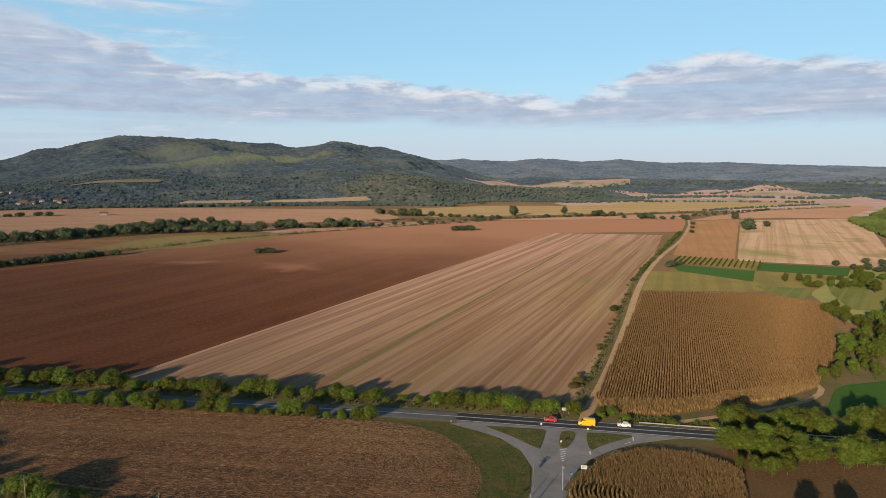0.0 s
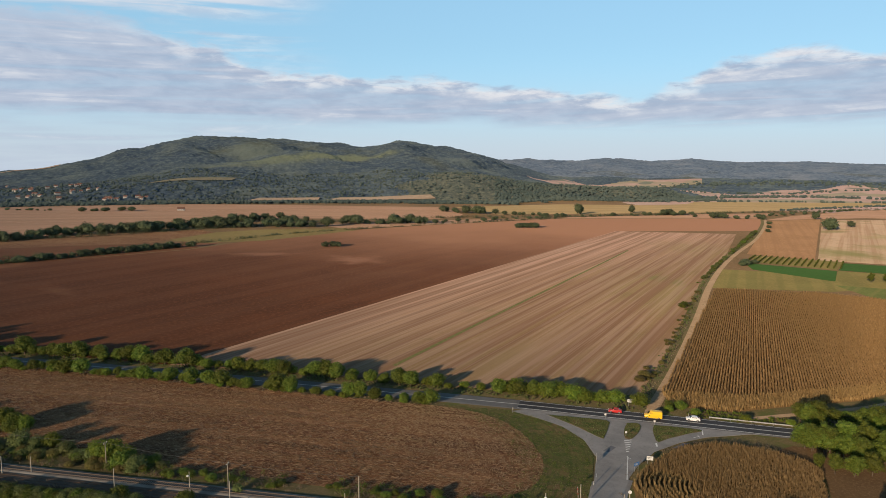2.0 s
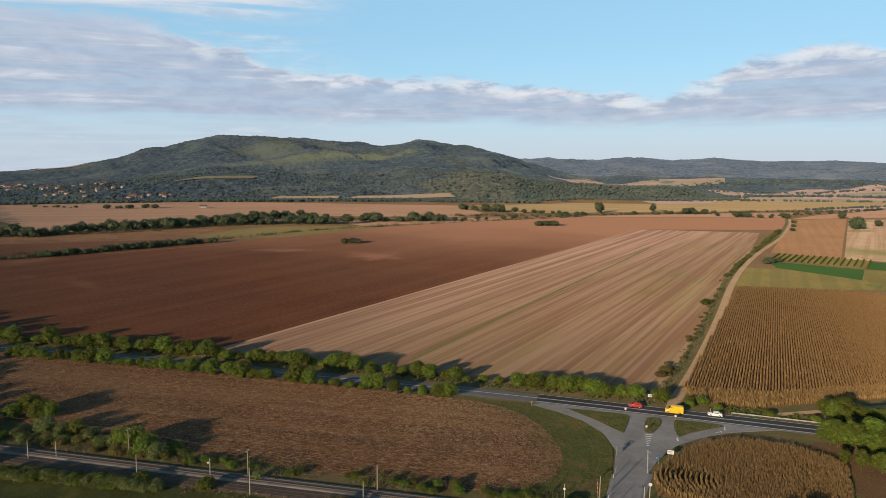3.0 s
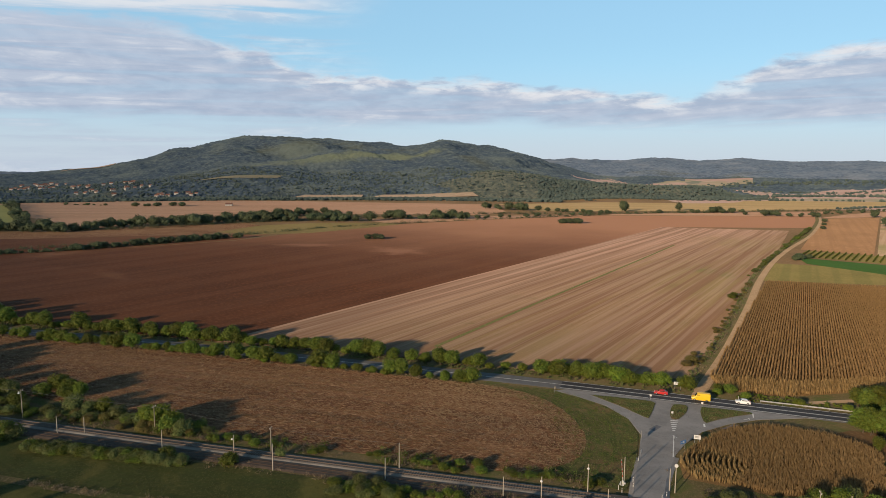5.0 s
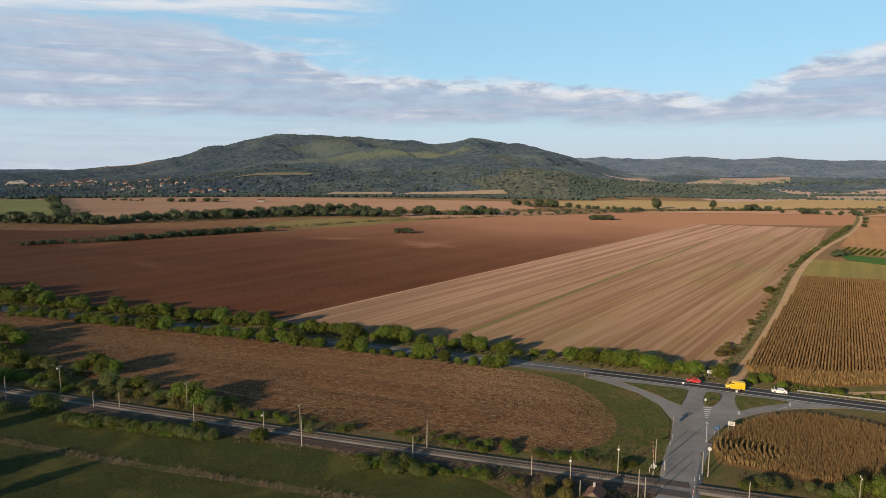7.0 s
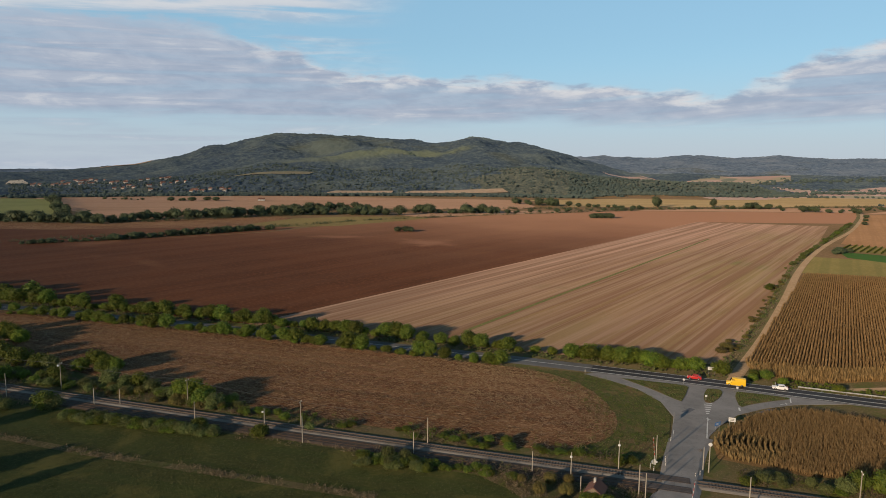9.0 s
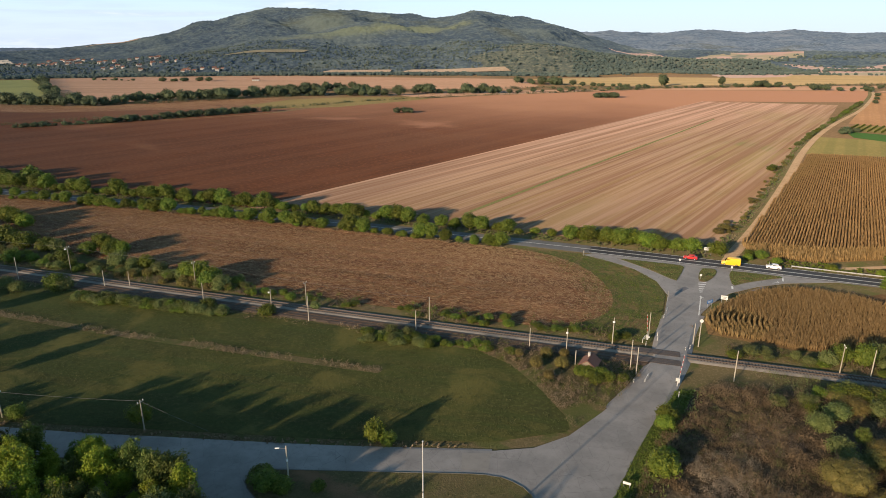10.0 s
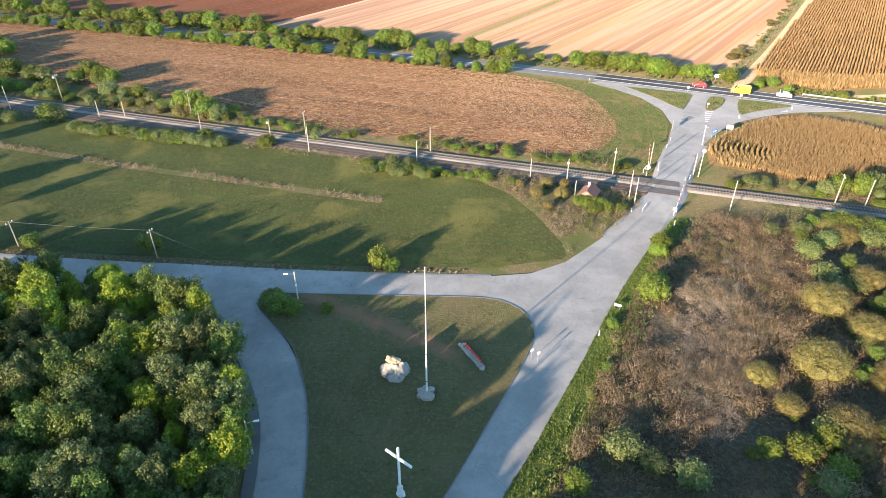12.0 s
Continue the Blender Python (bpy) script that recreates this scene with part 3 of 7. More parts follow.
def build_land():
    angles = np.radians(np.r_[np.arange(-52, 52.01, 0.125), np.arange(57, 308, 5.0)])
    radii = np.r_[2, 40, 100, 200, 400, 700, 1000, 1300, 1450, np.arange(1480, 3300, 11), np.arange(3300, 4860, 45)]
    a, r = np.meshgrid(angles, radii)
    x, y = r * np.sin(a), r * np.cos(a)
    deg = np.degrees(a)
    edge = np.interp(r, [1480, 1950, 2300, 2750], [0.41, 0.36, 0.27, 0.22]) + 0.012 * np.sin(r / 45)
    open_land = (edge < a) & (a < 0.95) & (r > 1470) & (r < 2750 + 260 * np.sin(a * 21) + 90 * np.sin(a * 67))
    low = r - wood_front(deg)
    open_land &= ~((deg > 10) & (deg < 29.5 - low * 0.004) & (low > 0) & (low < 420))
    kind = np.where(r < 300, 3, np.where(r < 1480, 0, np.where(r < 3250, 1, 2)))
    kind = np.where((kind == 1) & (deg > 4.0 + 1.6 * np.sin(r / 70) + 0.8 * np.sin(r / 23)) & (deg < 30) & (r < 1960 + 60 * np.sin(deg * 1.9)), 5, kind)
    kind = np.where((deg > 10) & (deg < 30) & (r >= 1480) & (low < 0), 0, kind)
    kind = np.where(open_land, 4, kind)
    # the canopy: every crown stands a little higher or lower than the next
    crown = np.random.default_rng(8).random(r.shape)
    clearing = np.ones(r.shape)
    for poly, *_ in HILL_FIELDS:
        clearing[inside(poly, x.ravel(), y.ravel()).reshape(r.shape)] = 0
    leafy = ((kind == 1) | (kind == 5) | (kind == 2)) * clearing
    z = land(x, y) - 0.05 + leafy * (crown ** 2 * np.where(r > 3250, 3, 3.6) - 1.2 + 1.2 * lumps(x, y, 31, 3.0))
    na, nr = len(angles), len(radii)
    verts = np.stack([x, y, z], -1).reshape(-1, 3).tolist() + [(0, 0, -0.05)]
    i, j = np.meshgrid(np.arange(nr - 1), np.arange(na), indexing="ij")
    k = (j + 1) % na
    faces = np.stack([i * na + j, i * na + k, (i + 1) * na + k, (i + 1) * na + j], -1).reshape(-1, 4).tolist()
    index = kind[:-1].ravel().tolist()
    for j in range(na):
        faces.append((len(verts) - 1, (j + 1) % na, j))
        index.append(3)
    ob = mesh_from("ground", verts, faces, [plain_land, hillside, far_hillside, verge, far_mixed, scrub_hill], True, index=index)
    return tagged(ob, "wide plain of rough grass that rises to wooded hills", "ground", kind="structure")


build_land()


def patch(name, corners, mat, label, lift=1.2, n=30):
    """A far field laid over the rising land: a four-cornered piece."""
    c = [Vector(q) for q in corners]
    verts, faces = [], []
    for i in range(n + 1):
        for j in range(n + 1):
            u, v = i / n, j / n
            q = c[0] * (1 - u) * (1 - v) + c[1] * u * (1 - v) + c[2] * u * v + c[3] * (1 - u) * v
            verts.append((q.x, q.y, float(land(q.x, q.y)) + lift))
    for i in range(n):
        for j in range(n):
            k = i * (n + 1) + j
            faces.append((k, k + n + 1, k + n + 2, k + 1))
    return tagged(mesh_from(name, verts, faces, mat), label, "field", kind="structure")


# ---- fields ----
sheet("far_field", [(-900, 1440), (-760, 1200), (-520, 900), (-373, 742), (-251, 1050), (-119, 1023), (105, 1009), (160, 1100), (149, 1325), (-250, 1400)],
      0.10, far_red, "wide reddish tilled field before the woods")
sheet("far_field", [(173, 1329), (420, 1440), (657, 1533), (907, 1574), (1139, 1556), (1363, 1518), (1288, 1434), (839, 1239), (631, 1169), (493, 1147), (223, 1109)], 0.10, far_straw, "long straw-coloured field before the woods")
sheet("far_field", [(-1100, 1200), (-735, 1200), (-450, 780), (-442, 725), (-700, 735)], 0.14, far_green, "distant green field beside a line of trees")
sheet("field_strip", [(-218.4, 718.9), (-187.3, 803.7), (-136.3, 839.2), (-33.3, 854.6), (-17.7, 828.3), (-64.0, 770.0), (-115.5, 710.9), (-173.1, 690.1)], 0.14, strip_green, "yellow-green strip between hedges")
sheet("field_strip", [(-30, 842), (-75, 905), (30, 960), (150, 1000), (300, 1020), (180, 962), (84, 909)], 0.10, far_red, "reddish strip between field and hedge")
sheet("field_strip", [(310, 1024), (330, 1050), (620, 1130), (760, 1150), (659, 1024)], 0.10, far_red, "reddish strip behind the ploughed field")
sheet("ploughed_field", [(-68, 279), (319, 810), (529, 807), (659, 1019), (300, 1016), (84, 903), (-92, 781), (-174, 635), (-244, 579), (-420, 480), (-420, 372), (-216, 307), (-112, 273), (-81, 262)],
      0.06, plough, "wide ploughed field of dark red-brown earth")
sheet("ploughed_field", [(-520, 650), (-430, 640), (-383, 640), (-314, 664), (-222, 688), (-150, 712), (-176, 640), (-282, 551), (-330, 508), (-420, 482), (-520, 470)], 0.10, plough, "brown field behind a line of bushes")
sheet("field_strip", [(-520, 652), (-520, 712), (-378, 706), (-350, 765), (-280, 802), (-215, 836), (-190, 803), (-220, 722), (-224, 691), (-314, 667), (-383, 643), (-430, 643)], 0.09, litter, "brown field before a line of trees")
sheet("stubble_field", [(-68, 279), (319, 810), (462, 767), (350, 594), (258, 462), (164, 314), (103, 219), (98, 211), (60, 215), (-5, 239), (-81, 262)], 0.12, stubble,
      "long pale stubble field with straight harvest lines")
FIELD_END = smooth_line([(-58, 237), (6, 213), (24, 206.5), (37, 198), (43.5, 188), (46.5, 176), (46.5, 163), (42, 152), (33, 146), (20, 145), (-24, 159), (-76, 179)], 3)
sheet("harvested_field", [(-260, 300), (-193, 281)] + [(q.x, q.y) for q in FIELD_END] + [(-132, 205), (-240, 230)],
      0.06, litter, "harvested brown field strewn with straw")
sheet("meadow", [(-250, 215), (-92, 163), (-27, 144), (14, 130), (24, 116), (27, 106), (22, 99), (9, 96), (-19, 96.5), (-84, 102), (-250, 120)], 0.06, grass, "green meadow between side road and railway")
sheet("pasture_field", [(285, 489), (321, 472), (345, 440), (307, 391), (232, 410)], 0.12, pasture, "grazed yellow-green pasture beside the track")
sheet("pasture_field", [(376, 475), (430, 440), (368, 401), (307, 391), (336, 428)], 0.10, pasture, "grazed pasture with faint lines")
sheet("crop_field", [(324, 523), (375, 475), (337, 428), (309, 486)], 0.15, crop, "bright green crop strip")
sheet("crop_field", [(413, 516), (473, 476), (432, 437), (378, 478)], 0.15, crop, "bright green crop strip")
sheet("crop_field", [(201.7, 205.3), (211, 209), (231, 210), (262, 206), (240, 170), (183, 160), (180.6, 177.5), (180.2, 186.5)], 0.12, crop, "green crop behind a screen of trees")
sheet("crop_field", [(279, 268), (330, 271), (300, 232), (261, 239), (260, 246)], 0.12, crop, "green crop between trees")
sheet("garden_field", [(384, 406), (447, 416), (480, 400), (360, 310), (330, 330), (359, 376)], 0.12, garden, "green garden land in rows")
sheet("garden_field", [(326, 415), (360, 393), (307, 339), (318, 372)], 0.11, garden, "green garden land beside the maize")
sheet("vineyard_ground", [(362, 567), (418, 523), (379, 481), (333, 529)], 0.14, pasture, "grass between rows of vines")
sheet("maize_field", [(639, 972), (757, 1009), (401, 537), (361, 579)], 0.12, far_crop, "brown field of ripe crop beside the track")
sheet("mown_field", [(742, 985), (966, 988), (801, 773), (637, 596), (505, 471), (401, 533)], 0.12, pale, "pale mown field with green patches")
sheet("far_field", [(640, 985), (760, 1085), (1041, 1252), (1370, 1400), (1420, 1380), (1290, 1250), (1076, 1085), (966, 992), (860, 1030), (760, 1013)], 0.12, far_red, "distant reddish field beyond the track")
sheet("green_land", [(470, 470), (620, 560), (700, 470), (520, 330), (380, 300), (300, 300), (345, 380)], 0.02, far_green, "green gardens and grass beside the wood")
for corners, mat, label in HILL_FIELDS:
    patch("hill_field", corners, mat, label, 2.0)


# ---- roads ----
MAIN = smooth_line([(-520, 385), (-300, 320), (-194, 287), (-108, 261), (-45, 239.5), (30, 213.5), (77, 195.5), (124, 176.5), (170, 158), (260, 122), (420, 58)], 6)
strip("main_road", MAIN, 3.7, -3.7, 0.16, road_asphalt, "two-lane main road of worn grey asphalt", "road", 0.12)
k0 = min(range(len(MAIN)), key=lambda i: abs(MAIN[i].x - 50))
k1 = min(range(len(MAIN)), key=lambda i: abs(MAIN[i].x - 300))
FRESH = MAIN[k0:k1]
strip("fresh_lane", FRESH, 3.5, 0.5, 0.175, fresh_asphalt, "freshly laid black asphalt lane", "road")
strip("fresh_lane", FRESH, -0.6, -3.0, 0.175, fresh_asphalt, "freshly laid black asphalt lane", "road")
white = plain("road paint", (0.72, 0.72, 0.70), 0.7, vary=0.25, scale=2)
strip("edge_line", FRESH, -3.2, -3.45, 0.185, white, "white line along the road's edge", "road marking")
strip("edge_line", FRESH, 3.62, 3.42, 0.185, white, "white line along the road's edge", "road marking")
strip("centre_line", MAIN, 0.13, -0.13, 0.182, white, "thin white line along the road's middle", "road marking")

junction = [(46, 200.5), (53, 194), (59, 186.5), (62.5, 176), (62.2, 165), (56.2, 150), (46.2, 126), (37.9, 114.6), (30.3, 105.7), (22.4, 97.8), (15.7, 94.2), (8.6, 93.3),
            (6.6, 86.4), (11.0, 84.6), (13.3, 81.7), (13.8, 77.3), (11.9, 72.2), (8.7, 65.9), (5.5, 59.6), (2.3, 53.2), (-0.6, 47.7), (-7.4, 35), (-16, 15), (-10, 12), (0, 34), (7.2, 48), (11.3, 54.7), (16.2, 63.4),
            (20.8, 71.4), (26.2, 81.4), (32.5, 92.2), (39.1, 102.7), (45.7, 113.5), (52.4, 124.6), (59.6, 140.5), (66.7, 152.4), (72, 159), (80, 166.5), (90, 171.6), (100, 174.6), (115, 175.5), (130, 170.5),
            (127, 173), (100, 184.5), (77, 193.5), (54, 202.5)]
sheet("side_road", [(x, y) for x, y in junction], 0.10, old_asphalt, "weathered grey asphalt of the side road and its fork", "road", 0.1)
FAR_LANE = smooth_line([(-260, 121), (-150, 106), (-79, 96.3), (-45, 93.2), (-18, 91.2), (8.5, 90.3)])
strip("village_lane", FAR_LANE, 3.0, -2.9, 0.09, old_asphalt, "grey asphalt lane beside the meadow", "road", 0.08)
LEFT_LANE = smooth_line([(-40, 93), (-35.5, 87), (-32, 80), (-27.3, 73), (-23.8, 66.5), (-21.2, 60), (-20.0, 54), (-19.2, 47), (-18.4, 30), (-18, 5)])
strip("island_lane", LEFT_LANE, 3.6, -2.9, 0.085, old_asphalt, "grey asphalt lane round the grass island", "road", 0.08)
strip("lane_shoulder", [q for q in LEFT_LANE if q.y < 70], -2.95, -4.6, 0.06, paving("dark broken shoulder", (0.075, 0.072, 0.070), (0.12, 0.115, 0.11)), "dark broken shoulder of the lane beside the wood", "road")
sheet("lane_corner", [(-48, 91), (-41.4, 89.6), (-36.5, 83), (-31.0, 79.5), (-31.6, 84.9), (-30.3, 88), (-23.6, 88.7), (-30, 92), (-44, 93)], 0.097, old_asphalt, "grey asphalt where two lanes meet", "road")
sheet("concrete_patch", [(3.5, 92.8), (8.4, 92.7), (7.6, 88.0), (3.2, 88.3)], 0.115, cream_concrete, "light concrete slab in the lane", "road")

# grass island between the three roads, with its kerb
ISLAND = smooth_line([(-23.6, 87.9), (-8, 87.4), (6.5, 86.9), (11.2, 85.2), (13.8, 82), (14.3, 77.2), (12.4, 72), (9.2, 65.6), (6.0, 59.3), (2.8, 52.9), (-3.5, 41), (-9, 31), (-13, 28),
                      (-15.5, 34), (-16.2, 46), (-17.1, 54.6), (-18.4, 62), (-20.4, 68.6), (-23.2, 74.8), (-26.8, 79.5), (-30.8, 84.7), (-29.6, 87.6), (-23.6, 87.9)], 2.0)
sheet("island", [(q.x, q.y) for q in ISLAND[:-1]], 0.16, lawn, "grass island with a flagpole, between the roads", "grass", 0.1)
kerb_mat = plain("pale kerb stone", (0.153, 0.148, 0.136), 0.95, vary=0.45, scale=1.5)


def kerbstones(parent_name, line, label, z=0.06, gap=0.06, length=2.0):
    """Kerb stones one after another along a line."""
    holder = thing(parent_name, pose(0, 0, 0), label, "kerb")
    holder["kind"] = "structure"
    bm = bmesh.new()
    box(bm, (0, 0, 0.07), (length - gap, 0.11, 0.18), bevel=0.015)
    stone = part("kerb_stone", bm, kerb_mat, holder)
    first = True
    walked = 0.0
    for i in range(len(line) - 1):
        a, b = line[i], line[i + 1]
        seg = (b - a).length
        while walked < seg:
            q = a + (b - a) * (walked / seg)
            m = Matrix.Translation((q.x, q.y, z)) @ Matrix.Rotation(math.atan2(b.y - a.y, b.x - a.x), 4, "Z")
            if first:
                stone.matrix_basis, first = m, False
            else:
                o = stone.copy()
                scene.collection.objects.link(o)
                o.matrix_basis = m
            walked += length
        walked -= seg


trackline = smooth_line([(91.5, 194), (94, 199), (126, 246), (174, 321), (230, 411), (286, 494), (350, 580), (459, 718), (587, 900), (660, 1015)], 12)
strip("dirt_track", trackline, 1.6, -1.6, 0.17, dirt, "pale dirt track between the fields", "track", 0.1)
strip("track_verge", trackline, 6.5, 1.9, 0.14, verge, "rough grass along the dirt track", "grass")
strip("green_tramline", smooth_line([(9, 253), (70, 343), (130, 430), (190, 517), (255, 612)], 15), 1.0, -1.0, 0.135, earth("thin green regrowth", (0.075, 0.095, 0.028), (0.11, 0.12, 0.04), (0.20, 0.15, 0.08), 0.8, 0.03),
      "narrow line of green regrowth in the stubble", "field line")
FIELD_WAY = smooth_line([(120, 187), (154, 191), (172, 194), (186, 199), (197, 207), (201, 220)], 5)
strip("farm_way", FIELD_WAY, 1.2, -1.2, 0.10, dirt, "curved farm way along the maize", "track")

# ---- railway ----
RAILWAY = smooth_line([(-420, 275), (-250, 221), (-127, 182.5), (-58, 161.3), (2, 143.2), (28, 135.6), (48, 129.6), (75, 121.6), (150, 99.5), (300, 56)], 8)
whole_line = RAILWAY
steel = plain("rust-brown rail steel", (0.20, 0.15, 0.12), 0.45, 0.6)
rust = plain("dark rust of a disused rail", (0.10, 0.06, 0.04), 0.9)
sleeper_mat = plain("worn dark sleepers", (0.13, 0.11, 0.095), 0.95, vary=0.4)


def track_bed(name, label, off, bed_mat, half, end=400, buried=False):
    RAILWAY = [q for q in whole_line if q.x < end]
    holder = thing(name, pose(0, 0, 0), label, "railway")
    holder["kind"] = "structure"
    bm = bmesh.new()
    ribbon(bm, RAILWAY, off + half, off - half, 0.32, 0.28)
    part("ballast_bed", bm, bed_mat, holder)
    for side in (0.75, -0.75):
        bm = bmesh.new()
        ribbon(bm, RAILWAY, off + side + 0.05, off + side - 0.05, 0.40 if buried else 0.56)
        for f in bmesh.ops.extrude_face_region(bm, geom=bm.faces[:])["geom"]:
            if isinstance(f, bmesh.types.BMVert):
                f.co.z = 0.30 if buried else 0.36
        part("rail", bm, rust if buried else steel, holder)
    if buried:
        return
    verts, faces = [], []
    line = beside(RAILWAY, off)
    walked = 0.0
    for i in range(len(line) - 1):
        a, b = line[i], line[i + 1]
        d = (b - a).normalized()
        s = Vector((-d.y, d.x))
        while walked < (b - a).length:
            q = a + d * walked
            if -160 < q.x < 120 and not 43 < q.x < 56:
                k = len(verts)
                for zz in (0.33, 0.41):
                    for u, v in ((-0.13, -1.25), (0.13, -1.25), (0.13, 1.25), (-0.13, 1.25)):
                        p = q + d * u + s * v
                        verts.append((p.x, p.y, zz))
                faces += [(k + 4, k + 5, k + 6, k + 7), (k, k + 1, k + 5, k + 4), (k + 1, k + 2, k + 6, k + 5), (k + 2, k + 3, k + 7, k + 6), (k + 3, k, k + 4, k + 7)]
            walked += 0.65
        walked -= (b - a).length
    tagged(mesh_from("sleepers", verts, faces, sleeper_mat, parent=holder), kind="stuff")


track_bed("main_track", "railway track on pale ballast beside a meadow", 0.0, ballast, 1.65)
track_bed("siding_track", "little-used railway siding on dark rusty ballast", -4.4, dark_ballast, 1.7, 50, True)
plank = plain("dark crossing planks", (0.10, 0.085, 0.08), 0.9, vary=0.3)
for off in (0.0, -4.4):
    seg = RAILWAY
    j = min(range(len(seg)), key=lambda i: abs(seg[i].x - 49.5 - off * 0.4))
    c = beside(seg, off)[j]
    d = (seg[j + 1] - seg[j - 1]).normalized()
    bm = bmesh.new()
    for side, wide in ((0.0, 1.3), (1.05, 0.45), (-1.05, 0.45)):
        box(bm, (0, side, 0.05), (9.6, wide, 0.12))
    ob = part("crossing_deck", bm, plank)
    ob.matrix_basis = Matrix.Translation((c.x, c.y, 0.50)) @ Matrix.Rotation(math.atan2(d.y, d.x), 4, "Z")
    tagged(ob, "dark planks of the level crossing between the rails", "level crossing", kind="structure")
# the road climbs gently over the rails
bm = bmesh.new()
ramp_y = [107, 111, 115, 118, 121.2, 123, 125, 127.5, 130.2, 132.5, 135, 139, 144, 148, 151]
ramp_left = np.interp(ramp_y, [105.7, 114.6, 126, 150, 165], [30.3, 37.9, 46.2, 56.2, 62.2])
ramp_right = np.interp(ramp_y, [102.7, 113.5, 124.6, 140.5, 152.4], [39.1, 45.7, 52.4, 59.6, 66.7])
heights = np.interp(ramp_y, [107, 121, 132.5, 151], [0.105, 0.53, 0.53, 0.105])
va = [bm.verts.new((x, y, h)) for x, y, h in zip(ramp_left, ramp_y, heights)]
vb = [bm.verts.new((x, y, h)) for x, y, h in zip(ramp_right, ramp_y, heights)]
wa = [bm.verts.new((x - 1.0, y + 0.4, 0.0)) for x, y in zip(ramp_left, ramp_y)]
wb = [bm.verts.new((x + 1.0, y - 0.4, 0.0)) for x, y in zip(ramp_right, ramp_y)]
for i in range(len(ramp_y) - 1):
    bm.faces.new((va[i], vb[i], vb[i + 1], va[i + 1]))
    bm.faces.new((wa[i], va[i], va[i + 1], wa[i + 1]))
    bm.faces.new((vb[i], wb[i], wb[i + 1], vb[i + 1]))
tagged(part("road_ramp", bm, old_asphalt), "asphalt ramp over the railway", "road", kind="structure")


# ---- trees and bushes ----
def ball(detail):
    bm = bmesh.new()
    bmesh.ops.create_icosphere(bm, subdivisions=detail, radius=1)
    got = np.array([v.co[:] for v in bm.verts]), np.array([[v.index for v in f.verts] for f in bm.faces])
    bm.free()
    return got


FINE_BALL, COARSE_BALL = ball(2), ball(1)


def leaves_mesh(rng, centres, radii, count, size, core=0.82, fine=False, shell=(0.80, 1.22)):
    """Dense uneven leaf masses at the clump centres, and small leaves that stand off them all round."""
    base, tri = FINE_BALL if fine else COARSE_BALL
    n, k = len(centres), len(base)
    lump = base[None] * (1 + rng.uniform(-0.20, 0.20, (n, k, 1))) * (radii * core)[:, None, None] + centres[:, None]
    more = int(count * 2.2)
    pick = rng.choice(n, more, p=radii ** 2 / (radii ** 2).sum())
    way_ = rng.normal(size=(more, 3)) + (0, 0, 0.25)
    way_ /= np.linalg.norm(way_, axis=1, keepdims=True)
    pos = centres[pick] + way_ * (radii[pick] * rng.uniform(*shell, more))[:, None]
    gap = np.linalg.norm(pos[:, None] - centres[None], axis=2) / radii[None]
    ok = np.flatnonzero((gap > core * 0.85).all(1))[:count]
    pos, way_ = pos[ok], way_[ok]
    m = len(ok)
    nrm = way_ * 0.9 + rng.normal(scale=0.55, size=(m, 3)) + (0, 0, 0.15)
    nrm /= np.linalg.norm(nrm, axis=1, keepdims=True)
    side = np.cross(nrm, rng.normal(size=(m, 3)))
    side /= np.linalg.norm(side, axis=1, keepdims=True)
    up = np.cross(nrm, side)
    s = size * rng.uniform(0.55, 1.35, m)[:, None]
    leaf_ = np.stack([pos - side * s * 0.45 - up * s * 0.2, pos + side * s * 0.45 - up * s * 0.2, pos + up * s * 0.7 + nrm * s * 0.15], 1)
    verts = np.concatenate([lump.reshape(-1, 3), leaf_.reshape(-1, 3)])
    faces = (np.arange(n)[:, None, None] * k + tri[None]).reshape(-1, 3).tolist() + (n * k + np.arange(m * 3).reshape(-1, 3)).tolist()
    return verts.tolist(), faces


